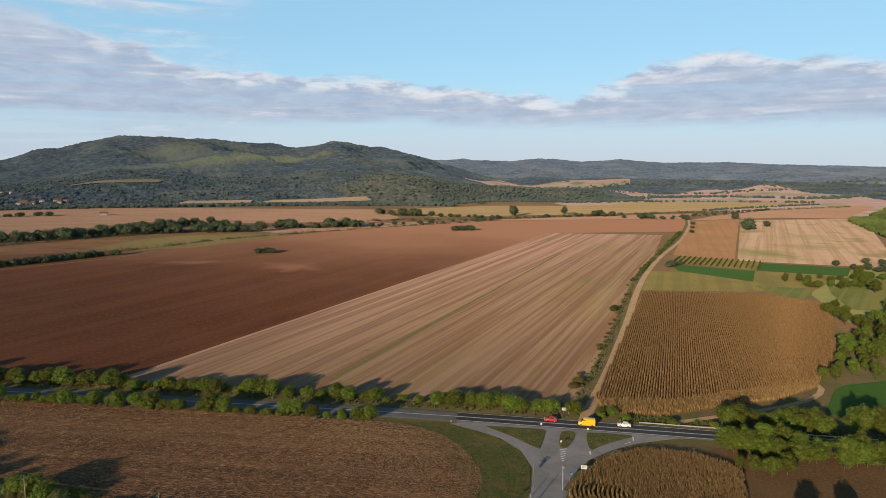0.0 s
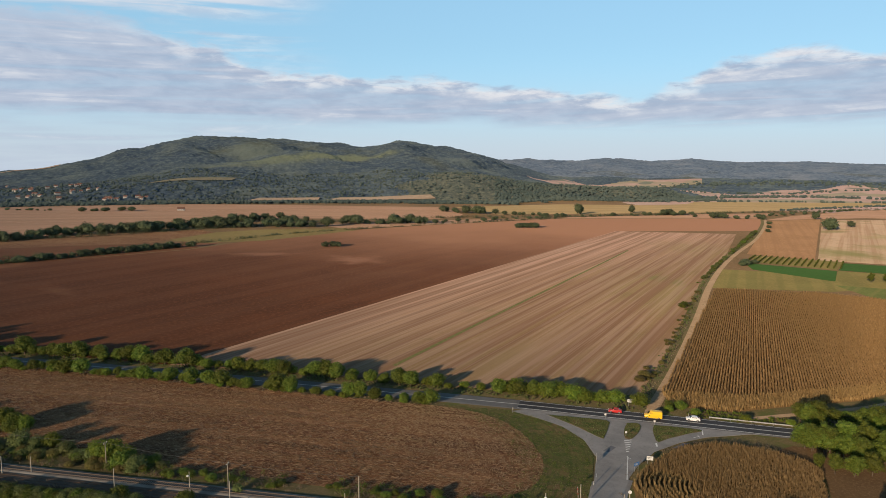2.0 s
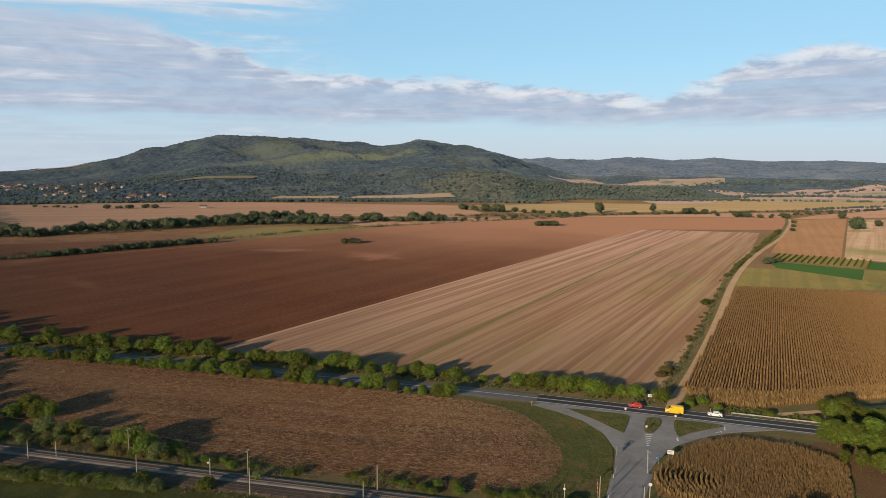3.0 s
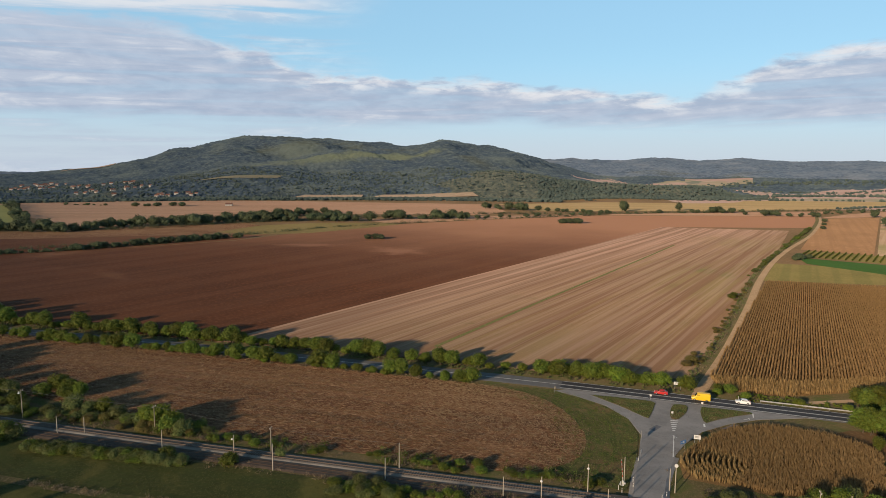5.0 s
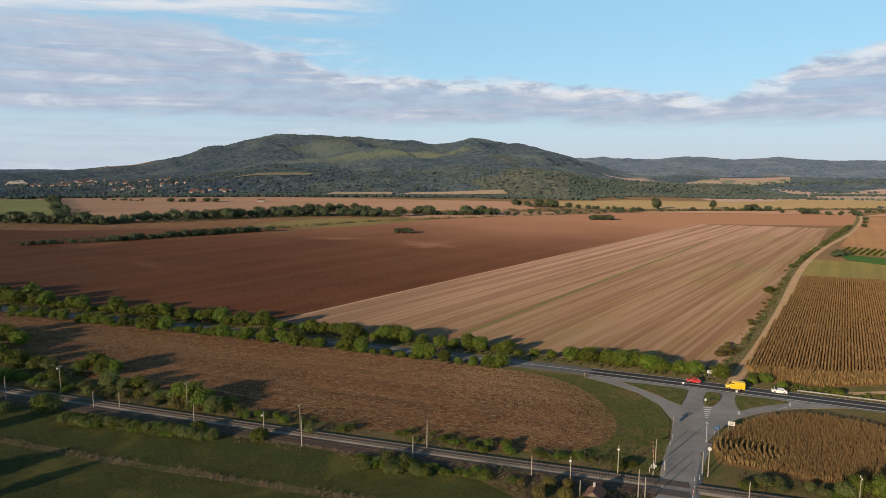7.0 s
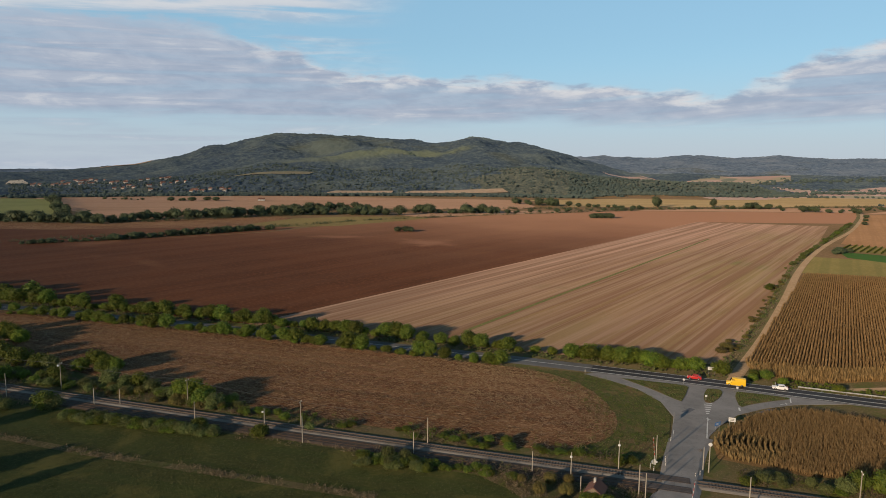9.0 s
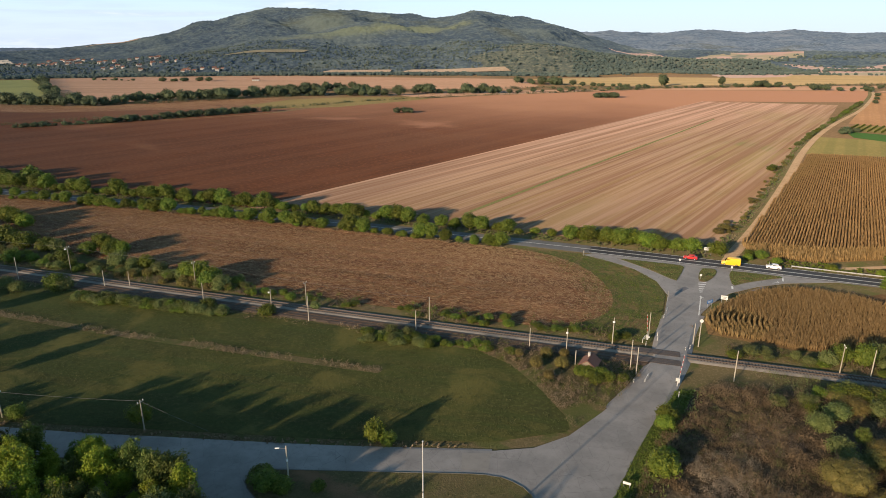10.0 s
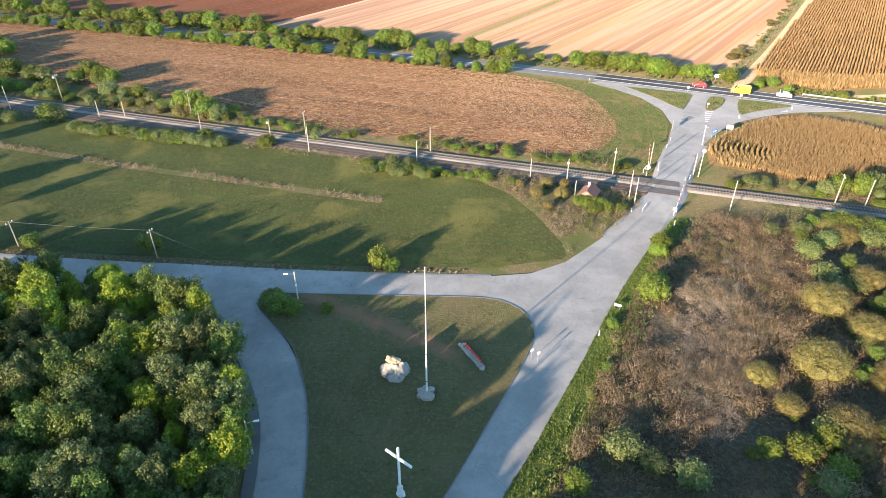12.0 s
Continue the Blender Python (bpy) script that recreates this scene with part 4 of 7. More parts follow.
def plant(name, category, height, spread, mat, leaves, leaf, seed, label, trunk=0.25, clumps=14, low=0.25, stems=1, twigs=0, ragged=0.3, plump=1.0, core=0.82, shell=(0.80, 1.22)):
    """A tree or bush: tapered trunk with limbs that reach into clumps, and a rounded, uneven crown of leaf masses."""
    rng = np.random.default_rng(seed)
    root = thing(name, pose(0, 0, 0), label, category)
    n = clumps
    zf = 1 - (np.arange(n) + 0.5) / n * 1.45
    a = np.arange(n) * 2.39996 + rng.uniform(-0.35, 0.35, n)
    flat = np.sqrt(np.maximum(0, 1 - zf * zf))
    radii = spread * rng.uniform(0.6, 1.35, n) * 1.5 * plump / math.sqrt(n)
    out = rng.uniform(1 - ragged, 1.05, n)
    half, mid_z = height * (1 - low) / 2, height * (1 + low) / 2
    reach, rise = np.maximum(spread - radii * 0.8, 0.1) * out, np.maximum(half - radii * 0.8, 0.1) * out
    centres = np.stack([np.cos(a) * flat * reach, np.sin(a) * flat * reach, mid_z + zf * rise], 1)
    centres = np.concatenate([centres, [(0, 0, mid_z), (0, 0, mid_z - half * 0.35)]])
    radii = np.concatenate([radii, [spread * 0.5, spread * 0.5]])
    bm = bmesh.new()
    for s in range(stems):
        foot = Vector((rng.uniform(-.4, .4), rng.uniform(-.4, .4), -0.15)) if stems > 1 else Vector((0, 0, -0.15))
        mid = Vector((rng.uniform(-.3, .3), rng.uniform(-.3, .3), height * (low + 0.12)))
        rod(bm, foot, mid, trunk, trunk * 0.65, 7)
        rod(bm, mid, (mid.x * 1.5, mid.y * 1.5, height * 0.82), trunk * 0.62, trunk * 0.15, 6)
        for c in centres[s::stems][:7 + twigs]:
            start = mid * rng.uniform(0.6, 1.0) + Vector((0, 0, rng.uniform(0, height * 0.15)))
            rod(bm, start, c, trunk * 0.35, trunk * 0.08, 5)
            for _ in range(twigs):
                end = Vector(c) + (Vector(c) - Vector((0, 0, mid_z * 0.6))).normalized() * spread * rng.uniform(0.25, 0.5) + Vector(rng.normal(size=3)) * spread * 0.12
                rod(bm, c, end, trunk * 0.16, trunk * 0.04, 3)
    part("trunk", bm, bark, root)
    v, f = leaves_mesh(rng, centres, radii, leaves, leaf, core, leaves > 3000, shell)
    mesh_from("crown", v, f, mat, parent=root)
    return root


TREES, SPOTS = {}, {}


GROUPS = {"belt": "trees along the main road", "beltlow": "bushes along the main road", "hedge": "hedge trees of the plain", "far": "trees between far fields"}


def grow(key, how_many, name, category, height, spread, mat, **more):
    TREES[key] = [plant(name, category, height * (0.9 + 0.2 * i / how_many), spread, mat, seed=100 * len(TREES) + i, **more) for i in range(how_many)]
    SPOTS[key] = []
    for p in TREES[key]:
        tagged(p, group=GROUPS.get(key, "trees of the wood" if "wood" in key or key == "shade" else "bushes on rough ground"))


def set_plant(key, x, y, size=1.0, wide=None, z=0.0):
    SPOTS[key].append((x, y, z, size, wide or size))


rnd = random.Random(7)


def settle_plants():
    """Each kept prototype stands at its first place; copies stand at the others."""
    for key, spots in SPOTS.items():
        protos = TREES[key]
        for i, (x, y, z, size, wide) in enumerate(spots):
            m = pose(x, y, z, 0, 0, rnd.uniform(0, 360))
            scale = Matrix.Diagonal((wide, wide, size, 1))
            p = protos[i % len(protos)]
            if i < len(protos):
                first = (m @ scale)
                p.matrix_basis = first
                p["laid"] = 1
            else:
                c = copy_thing(p, pose(0, 0, 0))
                c.matrix_basis = m @ scale
        for p in protos[len(spots):]:
            for o in (*p.children_recursive, p):
                bpy.data.objects.remove(o)
    for o in scene.objects:
        if "laid" in o:
            del o["laid"]


grow("belt", 5, "roadside_tree", "tree", 6.6, 3.0, leaf_green, leaves=2000, leaf=0.36, label="leafy green roadside tree beside the main road", clumps=15, low=0.03, ragged=0.55, core=0.78, shell=(0.74, 1.26))
grow("beltlow", 4, "roadside_bush", "bush", 4.0, 2.6, leaf_bright, leaves=1400, leaf=0.30, core=0.78, shell=(0.74, 1.26), label="low yellow-green bush beside the main road", clumps=14, low=0.04, stems=3, trunk=0.12)
grow("wood", 6, "woodland_tree", "tree", 9.5, 3.3, leaf_dark, leaves=7500, leaf=0.28, label="dark green tree in a dense wood beside the lane", clumps=70, low=0.12, ragged=0.85, core=0.5, shell=(0.35, 1.75))
grow("woodlit", 4, "woodland_tree", "tree", 9.0, 3.0, leaf_lit, leaves=7500, leaf=0.28, label="yellow-green tree at the edge of a dense wood", clumps=66, low=0.12, ragged=0.85, core=0.5, shell=(0.35, 1.75))
grow("woodgrey", 4, "woodland_tree", "tree", 8.8, 2.9, leaf_grey, leaves=7500, leaf=0.24, label="grey-green tree in a dense wood", clumps=66, low=0.12, ragged=0.85, core=0.48, shell=(0.35, 1.75))
grow("bush", 5, "bush", "bush", 2.6, 1.8, leaf_green, leaves=1500, leaf=0.25, label="leafy green bush on rough grass", clumps=12, low=0.02, stems=4, trunk=0.06, ragged=0.5, core=0.72, shell=(0.66, 1.35))
grow("greybush", 4, "shrub", "bush", 2.8, 2.0, leaf_grey, leaves=1600, leaf=0.22, label="grey-green bush with fine leaves on rough grass", clumps=12, low=0.02, stems=4, trunk=0.06, ragged=0.5, core=0.68, shell=(0.62, 1.4))
grow("autumn", 4, "autumn_bush", "bush", 4.8, 3.5, leaf_autumn, leaves=9000, leaf=0.16, label="round yellow-brown bush with bare twigs showing", clumps=26, low=0.0, stems=4, trunk=0.15, twigs=9, ragged=0.06, plump=1.35, core=0.70, shell=(0.68, 1.28))
# coarse tree, mostly set out of view to cast shade
grow("shade", 4, "forest_tree", "tree", 11.0, 4.0, leaf_dark, leaves=200, leaf=1.5, label="dark green tree in a stand of woodland", clumps=12, low=0.2, trunk=0.3, ragged=0.5)
# greyed and lightened leaf colour that imitates haze over the plain
leaf_far = foliage("hazy dark far leaves", (0.053, 0.074, 0.039), (0.085, 0.109, 0.057), (0.119, 0.140, 0.071))
grow("tall", 5, "tall_tree", "tree", 11.5, 4.4, leaf_green, leaves=2600, leaf=0.48, label="tall leafy green tree beside the main road", clumps=22, low=0.08, trunk=0.25, ragged=0.65, core=0.74, shell=(0.68, 1.32))
grow("hedge", 5, "hedge_tree", "tree", 7.0, 4.6, leaf_far, leaves=380, leaf=1.0, label="dark green tree in a far hedge", clumps=10, low=0.02, trunk=0.3, ragged=0.6)
grow("far", 4, "field_tree", "tree", 14.0, 8.2, leaf_far, leaves=300, leaf=1.6, label="dark green tree between distant fields", clumps=10, low=0.02, trunk=0.35, ragged=0.6)


def main_y(x):
    return float(np.interp(x, [q.x for q in MAIN], [q.y for q in MAIN]))


def row_of(key, x0, x1, off, gap, size=(0.7, 1.15), skip=0.0, jitter=1.2):
    x = x0
    while x < x1:
        if rnd.random() >= skip:
            s = rnd.uniform(*size)
            set_plant(key, x + rnd.uniform(-1, 1), main_y(x) + off + rnd.uniform(-jitter, jitter), s, s * rnd.uniform(1.1, 1.4))
        x += gap * rnd.uniform(0.8, 1.25)


# both sides of the main road
row_of("belt", -260, -70, 9.5, 4.2, (0.5, 1.25), 0.06)
row_of("belt", -70, 28, 9.5, 4.4, (0.45, 1.05), 0.08)
row_of("beltlow", -250, 95, 11.5, 6.0, (0.5, 0.9), 0.2)
row_of("belt", 46, 74, 11.0, 5.2, (0.75, 0.95), 0.05)
row_of("beltlow", 48, 94, 11.5, 4.6, (1.0, 1.3), 0.05)
row_of("belt", -240, -150, -8.0, 6.0, (0.5, 0.78), 0.1)
row_of("belt", -150, -45, -8.8, 2.9, (0.4, 0.95), 0.08)
row_of("belt", -45, 20, -9.2, 4.6, (0.35, 0.75), 0.15)
row_of("beltlow", -240, 22, -9.0, 5.0, (0.35, 0.7), 0.2)
for x, s in ((-34, 1.25), (-29, 1.05), (-8, 0.95), (-4, 1.0), (1, 0.9), (16, 0.85), (20, 0.95), (11, 0.6)):
    set_plant("belt", x, main_y(x) - 8.0, s * 0.85, s)
row_of("shade", -330, -190, 15, 6, (0.7, 1.0), 0.05, 4)
# right-hand woods by the main road
for i in range(62):
    x = rnd.uniform(124, 235)
    set_plant("tall", x, main_y(x) - rnd.uniform(7.5, 12 + min(16, (x - 120) * 0.3)), rnd.uniform(0.4, 0.75), rnd.uniform(0.6, 0.9))
for x, y, s in ((126.2, 163.2, 0.55), (119.4, 152, 0.4), (122, 149, 0.5), (126, 147, 0.6), (131, 147, 0.65)):
    set_plant("tall", x, y, s, s)
for i in range(62):
    x = rnd.uniform(134, 240)
    k = 0.25 * min(1, max(0, x - 150) / 30)
    set_plant("tall", x, main_y(x) + rnd.uniform(6.5, 14), rnd.uniform(0.4, 0.72) + k, rnd.uniform(0.55, 0.85) + k * 0.6)
row_of("beltlow", 98, 142, 7.5, 7.0, (0.45, 0.7), 0.2)
for x, y, s in ((294, 296, 1.1), (305, 322, 1.0), (292, 280, 1.0), (300, 305, 1.15), (310, 312, 0.9), (253, 253, 1.0), (247, 247, 1.0), (258, 258, 0.9), (366, 392, 0.9), (393, 371, 1.2), (410, 401, 1.2), (402, 388, 1.1), (420, 408, 1.1),
                (304, 315, 0.9), (296, 289, 1.0), (318, 330, 0.8), (284, 272, 0.9), (276, 268, 0.8), (430, 425, 1.0), (445, 440, 1.1), (386, 350, 1.0), (372, 340, 0.9)):
    set_plant("tall", x + rnd.uniform(-2, 2), y + rnd.uniform(-2, 2), s * 0.7, s * 0.8)
for x, y, s in ((210, 214, 0.85), (206, 216, 0.7), (223, 219, 0.8), (228, 212, 0.9), (219, 222, 0.75), (235, 236, 0.8), (238, 228, 0.75), (229, 232, 0.7), (244, 236, 0.8), (240, 242, 0.75), (233, 222, 0.7)):
    set_plant("tall", x, y, s * 0.8, s * 0.75)
for i in range(64):
    t = rnd.random()
    set_plant("tall", 246 + 104 * t + rnd.uniform(-3, 10 + 16 * t), 240 + 88 * t + rnd.uniform(-12, 5), rnd.uniform(0.45, 0.8), rnd.uniform(0.55, 0.85))
for i in range(30):
    set_plant("tall", rnd.uniform(356, 450), rnd.uniform(392, 436) - 6, rnd.uniform(0.4, 0.75), rnd.uniform(0.5, 0.8))
for i in range(36):
    x = rnd.uniform(124, 215)
    set_plant("tall", x, main_y(x) - rnd.uniform(9, 14 + (x - 120) * 0.35), rnd.uniform(0.5, 0.85), rnd.uniform(0.6, 0.9))
for i in range(26):
    set_plant("hedge", rnd.uniform(470, 600), rnd.uniform(430, 500), rnd.uniform(0.5, 1.0), rnd.uniform(0.7, 1.1))
set_plant("far", 626, 815, 1.3, 1.4), set_plant("far", 640, 830, 1.2, 1.3), set_plant("far", 694, 860, 0.7, 0.7), set_plant("far", 742, 1000, 0.9, 0.9)
# bushes along the dirt track
for x, y, s in ((108, 207, 1.0), (103, 224, 0.8), (107, 229, 0.9), (112, 238, 0.5), (139, 277, 0.5), (183, 349, 1.9), (186, 353, 1.8)):
    set_plant("autumn" if s < 1 else "bush", x - 2, y + 2, s * 0.6, s * 0.75)
for i in range(80):
    t = rnd.random() ** 0.8
    x, y, k = 226 + 285 * t, 412 + 381 * t, rnd.uniform(0.35, 1.0) + t * 0.5
    set_plant(rnd.choice(["greybush", "bush", "greybush", "greybush"]), x - 4.6 + rnd.uniform(-1.2, 1.2), y + 3 + rnd.uniform(-1.2, 1.2), k * 0.9, k * rnd.uniform(1.0, 1.4))
for i in range(60):
    t = rnd.random()
    x, y = 100 + 118 * t, 218 + 182 * t
    set_plant(rnd.choice(["greybush", "autumn", "autumn"]), x + 0.6 + rnd.uniform(-1.6, 1.6), y + 2 + rnd.uniform(-1.6, 1.6), rnd.uniform(0.12, 0.36), rnd.uniform(0.15, 0.45))
for x, y, s in ((318, 510, 0.8), (312, 506, 0.6), (330, 518, 0.5), (520, 790, 0.6), (560, 850, 0.6), (600, 910, 0.7)):
    set_plant("hedge", x, y, s, s * 1.4)
# solitary bushes and the hedges of the plain
set_plant("hedge", -46, 653, 0.75, 1.1), set_plant("hedge", -39, 656, 0.8, 1.1), set_plant("hedge", -33, 654, 0.7, 0.9)
for dx in (0, 6, 12, 18, 24):
    set_plant("hedge", 200 + dx, 858 + dx % 4, 1.0, 1.2)


def hedge_row(key, a, b, gap, size, wide, jitter):
    a, b = Vector(a), Vector(b)
    n = int((b - a).length / (gap * 1.55 if key == "far" else gap))
    for i in range(n + 1):
        q = a.lerp(b, i / n)
        s = rnd.uniform(*size)
        set_plant(key, q.x + rnd.uniform(-jitter, jitter), q.y + rnd.uniform(-jitter, jitter), s, s * wide)


hedge_row("hedge", (-345, 520), (-290, 555), 5, (0.3, 0.6), 1.4, 2)
hedge_row("hedge", (-290, 555), (-180, 662), 4.5, (0.5, 0.95), 1.2, 3)
hedge_row("far", (-520, 722), (-378, 708), 3.6, (0.4, 1.1), 1.15, 9)
hedge_row("far", (-378, 700), (-345, 780), 4.0, (0.3, 0.8), 1.15, 7)
hedge_row("far", (-364, 770), (-270, 812), 3.4, (0.4, 1.05), 1.2, 9)
hedge_row("far", (-290, 810), (-200, 872), 3.2, (0.4, 1.15), 1.15, 11)
hedge_row("far", (-225, 868), (-70, 885), 3.4, (0.4, 1.1), 1.2, 12)
hedge_row("far", (-215, 930), (-150, 1010), 4.0, (0.5, 1.0), 1.1, 14)
hedge_row("far", (-140, 940), (-100, 955), 5.0, (0.6, 1.1), 1.1, 12)
hedge_row("far", (-40, 916), (-8, 922), 3.6, (0.5, 1.15), 1.1, 8)
hedge_row("far", (-8, 918), (30, 922), 4.0, (0.3, 0.55), 1.2, 6)
hedge_row("far", (28, 922), (56, 930), 3.6, (0.6, 1.2), 1.05, 8)
hedge_row("far", (62, 925), (80, 930), 4.0, (0.5, 0.95), 0.9, 6)
hedge_row("far", (85, 935), (300, 1030), 11.0, (0.2, 0.5), 1.4, 8)
hedge_row("far", (128, 1170), (205, 1125), 5.0, (0.5, 1.1), 1.2, 16)
hedge_row("hedge", (240, 1110), (330, 1060), 10, (0.6, 1.0), 1.2, 8)
hedge_row("far", (300, 1060), (520, 1100), 9, (0.2, 0.5), 1.3, 9)
hedge_row("far", (520, 1095), (575, 1108), 5, (0.4, 0.9), 1.2, 10)
hedge_row("far", (560, 1040), (650, 1005), 6, (0.3, 0.75), 1.3, 9)
hedge_row("far", (650, 1050), (1000, 1230), 10, (0.2, 0.42), 1.4, 8)
set_plant("far", 370, 1122, 1.4, 1.0), set_plant("far", 376, 1126, 1.3, 1.0), set_plant("far", 483, 1150, 1.2, 0.9)
hedge_row("far", (-640, 1210), (-560, 1190), 6, (0.15, 0.35), 1.8, 6)
hedge_row("far", (-500, 1180), (-420, 1190), 5.5, (0.25, 0.6), 1.5, 8)
hedge_row("far", (-735, 1205), (-455, 770), 6, (0.3, 0.7), 1.1, 8)
# the wood beside the lane, and its farther part that throws shade over the meadow


def edge_x(y):
    return float(np.interp(-y, [-90, -86, -80.5, -71, -62, -55, -47, -8], [-58.5, -49.5, -39.2, -31.0, -26.4, -24.3, -23.6, -23.6]))


y = 10.0
while y < 89.5:
    x = edge_x(y) - rnd.uniform(1.0, 2.0)
    first = True
    while x > -82:
        key = rnd.choice(["woodlit", "woodlit", "wood", "woodgrey"]) if first and y < 76 else rnd.choice(["woodlit", "woodlit", "woodlit", "wood"]) if y > 76 else rnd.choice(["wood", "wood", "wood", "woodgrey", "woodgrey", "woodlit"])
        s = rnd.uniform(0.62, 1.12)
        if y < 38:
            key = "shade"
        if y > 36 or rnd.random() < (0.7 if y < 30 else 0.45):
            if key == "shade":
                s *= 1.12 if y < 28 else 0.72
            set_plant(key, x + rnd.uniform(-0.8, 0.8), y + rnd.uniform(-1, 1), s, s * rnd.uniform(0.75, 1.0))
        x -= rnd.uniform(3.0, 4.3)
        first = False
    y += 3.7
# unseen taller trees, added so that shade falls over the island and road
for x, y in ((-31, 19), (-28, 23), (-34, 22), (-37, 26), (-26, 18), (-24, 25), (-45, 30)):
    set_plant("shade", x, y, 1.12, 1.15)
for x, y in ((-28, 32), (-32, 30), (-36, 31), (-34, 26)):
    set_plant("shade", x, y, 1.32, 1.1)
for i in range(16):
    y = 44 + i * 2.9
    s = rnd.uniform(0.5, 0.8)
    set_plant(rnd.choice(["woodlit", "wood", "woodgrey"]), edge_x(y) - rnd.uniform(2.0, 3.0), y, s, s * 1.1)
# more unseen trees all round, added for the shadows they throw into view
for i in range(50):
    x = rnd.uniform(-150, -86)
    set_plant("shade", x, rnd.uniform(50, 90) - (x + 90) * 0.08, rnd.uniform(0.55, 0.95))
for i in range(44):
    y = rnd.uniform(158, 240) if i > 8 else rnd.uniform(96, 158)
    set_plant("shade", -0.69 * y - rnd.uniform(13, 62), y, rnd.uniform(0.55, 1.0))
for i in range(20):
    y = rnd.uniform(78, 112)
    set_plant("shade", 0.72 * y + rnd.uniform(22, 70), y, rnd.uniform(0.7, 1.1))
for i in range(34):
    y = rnd.uniform(4, 34)
    set_plant("shade", -6 + (y - 12) * 0.47 + rnd.uniform(0, 75), y, rnd.uniform(0.6, 0.9))
for i in range(12):
    set_plant("shade", rnd.uniform(-14, 9), rnd.uniform(9, 23), rnd.uniform(0.9, 1.2))
# bushes by the railway
for x, y, s in ((-107, 197, 1.5), (-119, 192, 1.4), (-61, 154.5, 1.1), (-140, 205, 2.2), (-150, 210, 2.4), (-160, 216, 2.4), (-134, 190, 1.5)):
    set_plant("bush", x, y, s, s * 1.1)
for i in range(120):
    x = rnd.uniform(-98, -55)
    set_plant(rnd.choice(["bush", "greybush"]), x, 150.6 - (x + 56.8) * 0.23 + rnd.uniform(-1.3, 1.6), rnd.uniform(0.5, 0.9), rnd.uniform(0.7, 1.1))
for x, y, s in ((-107.4, 166.5, 2.0), (-104.5, 166, 1.5), (-117, 165, 1.2), (-130, 201, 1.9), (-126, 200, 1.6), (-115, 198, 1.7), (-99.5, 186, 1.9), (-94, 185, 1.3), (-66, 169.5, 1.7), (-62, 168.5, 1.5),
                (-44.2, 149.6, 1.4), (-12, 138.5, 1.0), (-8, 138, 0.9), (-33, 154, 0.8), (-84, 180, 1.4), (-76, 176, 1.2), (-122, 168, 1.3)):
    set_plant(rnd.choice(["bush", "greybush", "greybush"]), x, y, s * 0.95, s * 0.95)
for i in range(100):
    x = rnd.uniform(-190, -52)
    set_plant(rnd.choice(["bush", "greybush", "greybush"]), x, 143.8 - x * 0.305 + rnd.uniform(4, 12), rnd.uniform(0.4, 1.0), rnd.uniform(0.6, 1.2))
for i in range(26):
    x = rnd.uniform(-100, -58)
    set_plant("autumn", x, 143.8 - x * 0.305 + rnd.uniform(4, 10), rnd.uniform(0.25, 0.5), rnd.uniform(0.3, 0.5))
for i in range(34):
    x = rnd.uniform(-60, 44)
    set_plant("bush", x, 143.8 - x * 0.305 + rnd.uniform(3.5, 8.5), rnd.uniform(0.3, 0.75), rnd.uniform(0.5, 1.0))
for i in range(30):
    x = rnd.uniform(-20, 20)
    set_plant("bush", x, 143.8 - x * 0.305 - rnd.uniform(8.0, 11), rnd.uniform(0.3, 0.6), rnd.uniform(0.5, 0.9))
for i in range(40):
    x = rnd.uniform(-18, -2)
    set_plant(rnd.choice(["bush", "greybush"]), x, 132.6 - x * 0.23 + rnd.uniform(-1.6, 1.6), rnd.uniform(0.4, 0.75), rnd.uniform(0.6, 0.95))
for x, y, s in ((-112, 202, 1.5), (-108, 200, 1.35), (-104, 198, 1.2), (-74, 176, 1.3), (-70, 175, 1.4), (-66, 173, 1.2), (-90, 185, 1.1), (-165, 236, 1.6), (-160, 233, 1.5), (-155, 230, 1.4)):
    set_plant("beltlow", x, y, s, s * 0.95)
# bushes on the island and meadow edge
for x, y, s in ((-27, 83.5, 1.15), (-24.5, 82.5, 0.9), (-28.5, 85.5, 1.0)):
    set_plant("bush", x, y, s, s * 1.2)
set_plant("beltlow", -11.5, 95.8, 1.1, 0.75), set_plant("beltlow", -9.3, 95.0, 0.6, 0.7), set_plant("beltlow", -54.5, 101, 0.95, 0.95), set_plant("bush", -78, 103, 1.0), set_plant("bush", -19, 83, 0.7)
# scrub on the other side of the road
for x, y, s in ((54.5, 69.0, 1.08), (62.5, 83.5, 1.05), (65.5, 76.5, 0.85), (45.4, 67.5, 0.62), (52.5, 57.5, 0.85), (73, 90, 0.8), (64, 66.5, 0.75)):
    set_plant("autumn", x, y, s * 0.95, s)
for x, y, s in ((45.2, 54.2, 1.15), (41, 54.4, 0.85), (35.2, 86.6, 1.35), (36.4, 88.4, 1.15), (37.5, 91, 0.9), (41, 102.5, 1.1), (40, 100, 0.9), (27, 79.4, 0.75), (24, 69.4, 0.7), (16, 49, 0.9), (20.7, 64.1, 0.55), (48.5, 51, 1.0),
                (47, 60, 0.5), (38.9, 53.9, 0.7), (49.1, 55.7, 1.1), (44.8, 49.8, 0.8), (59, 55, 1.2)):
    set_plant("beltlow" if s > 0.8 else "bush", x, y, s * 0.75, s * 0.75)
for x, y, s in ((22.5, 54.6, 1.2), (26, 52, 0.9), (30, 50, 1.0), (80, 112, 1.0), (76, 108, 0.9), (84, 110, 1.0), (70, 108, 0.9), (64, 108, 0.8)):
    set_plant("greybush", x, y, s, s * 1.15)
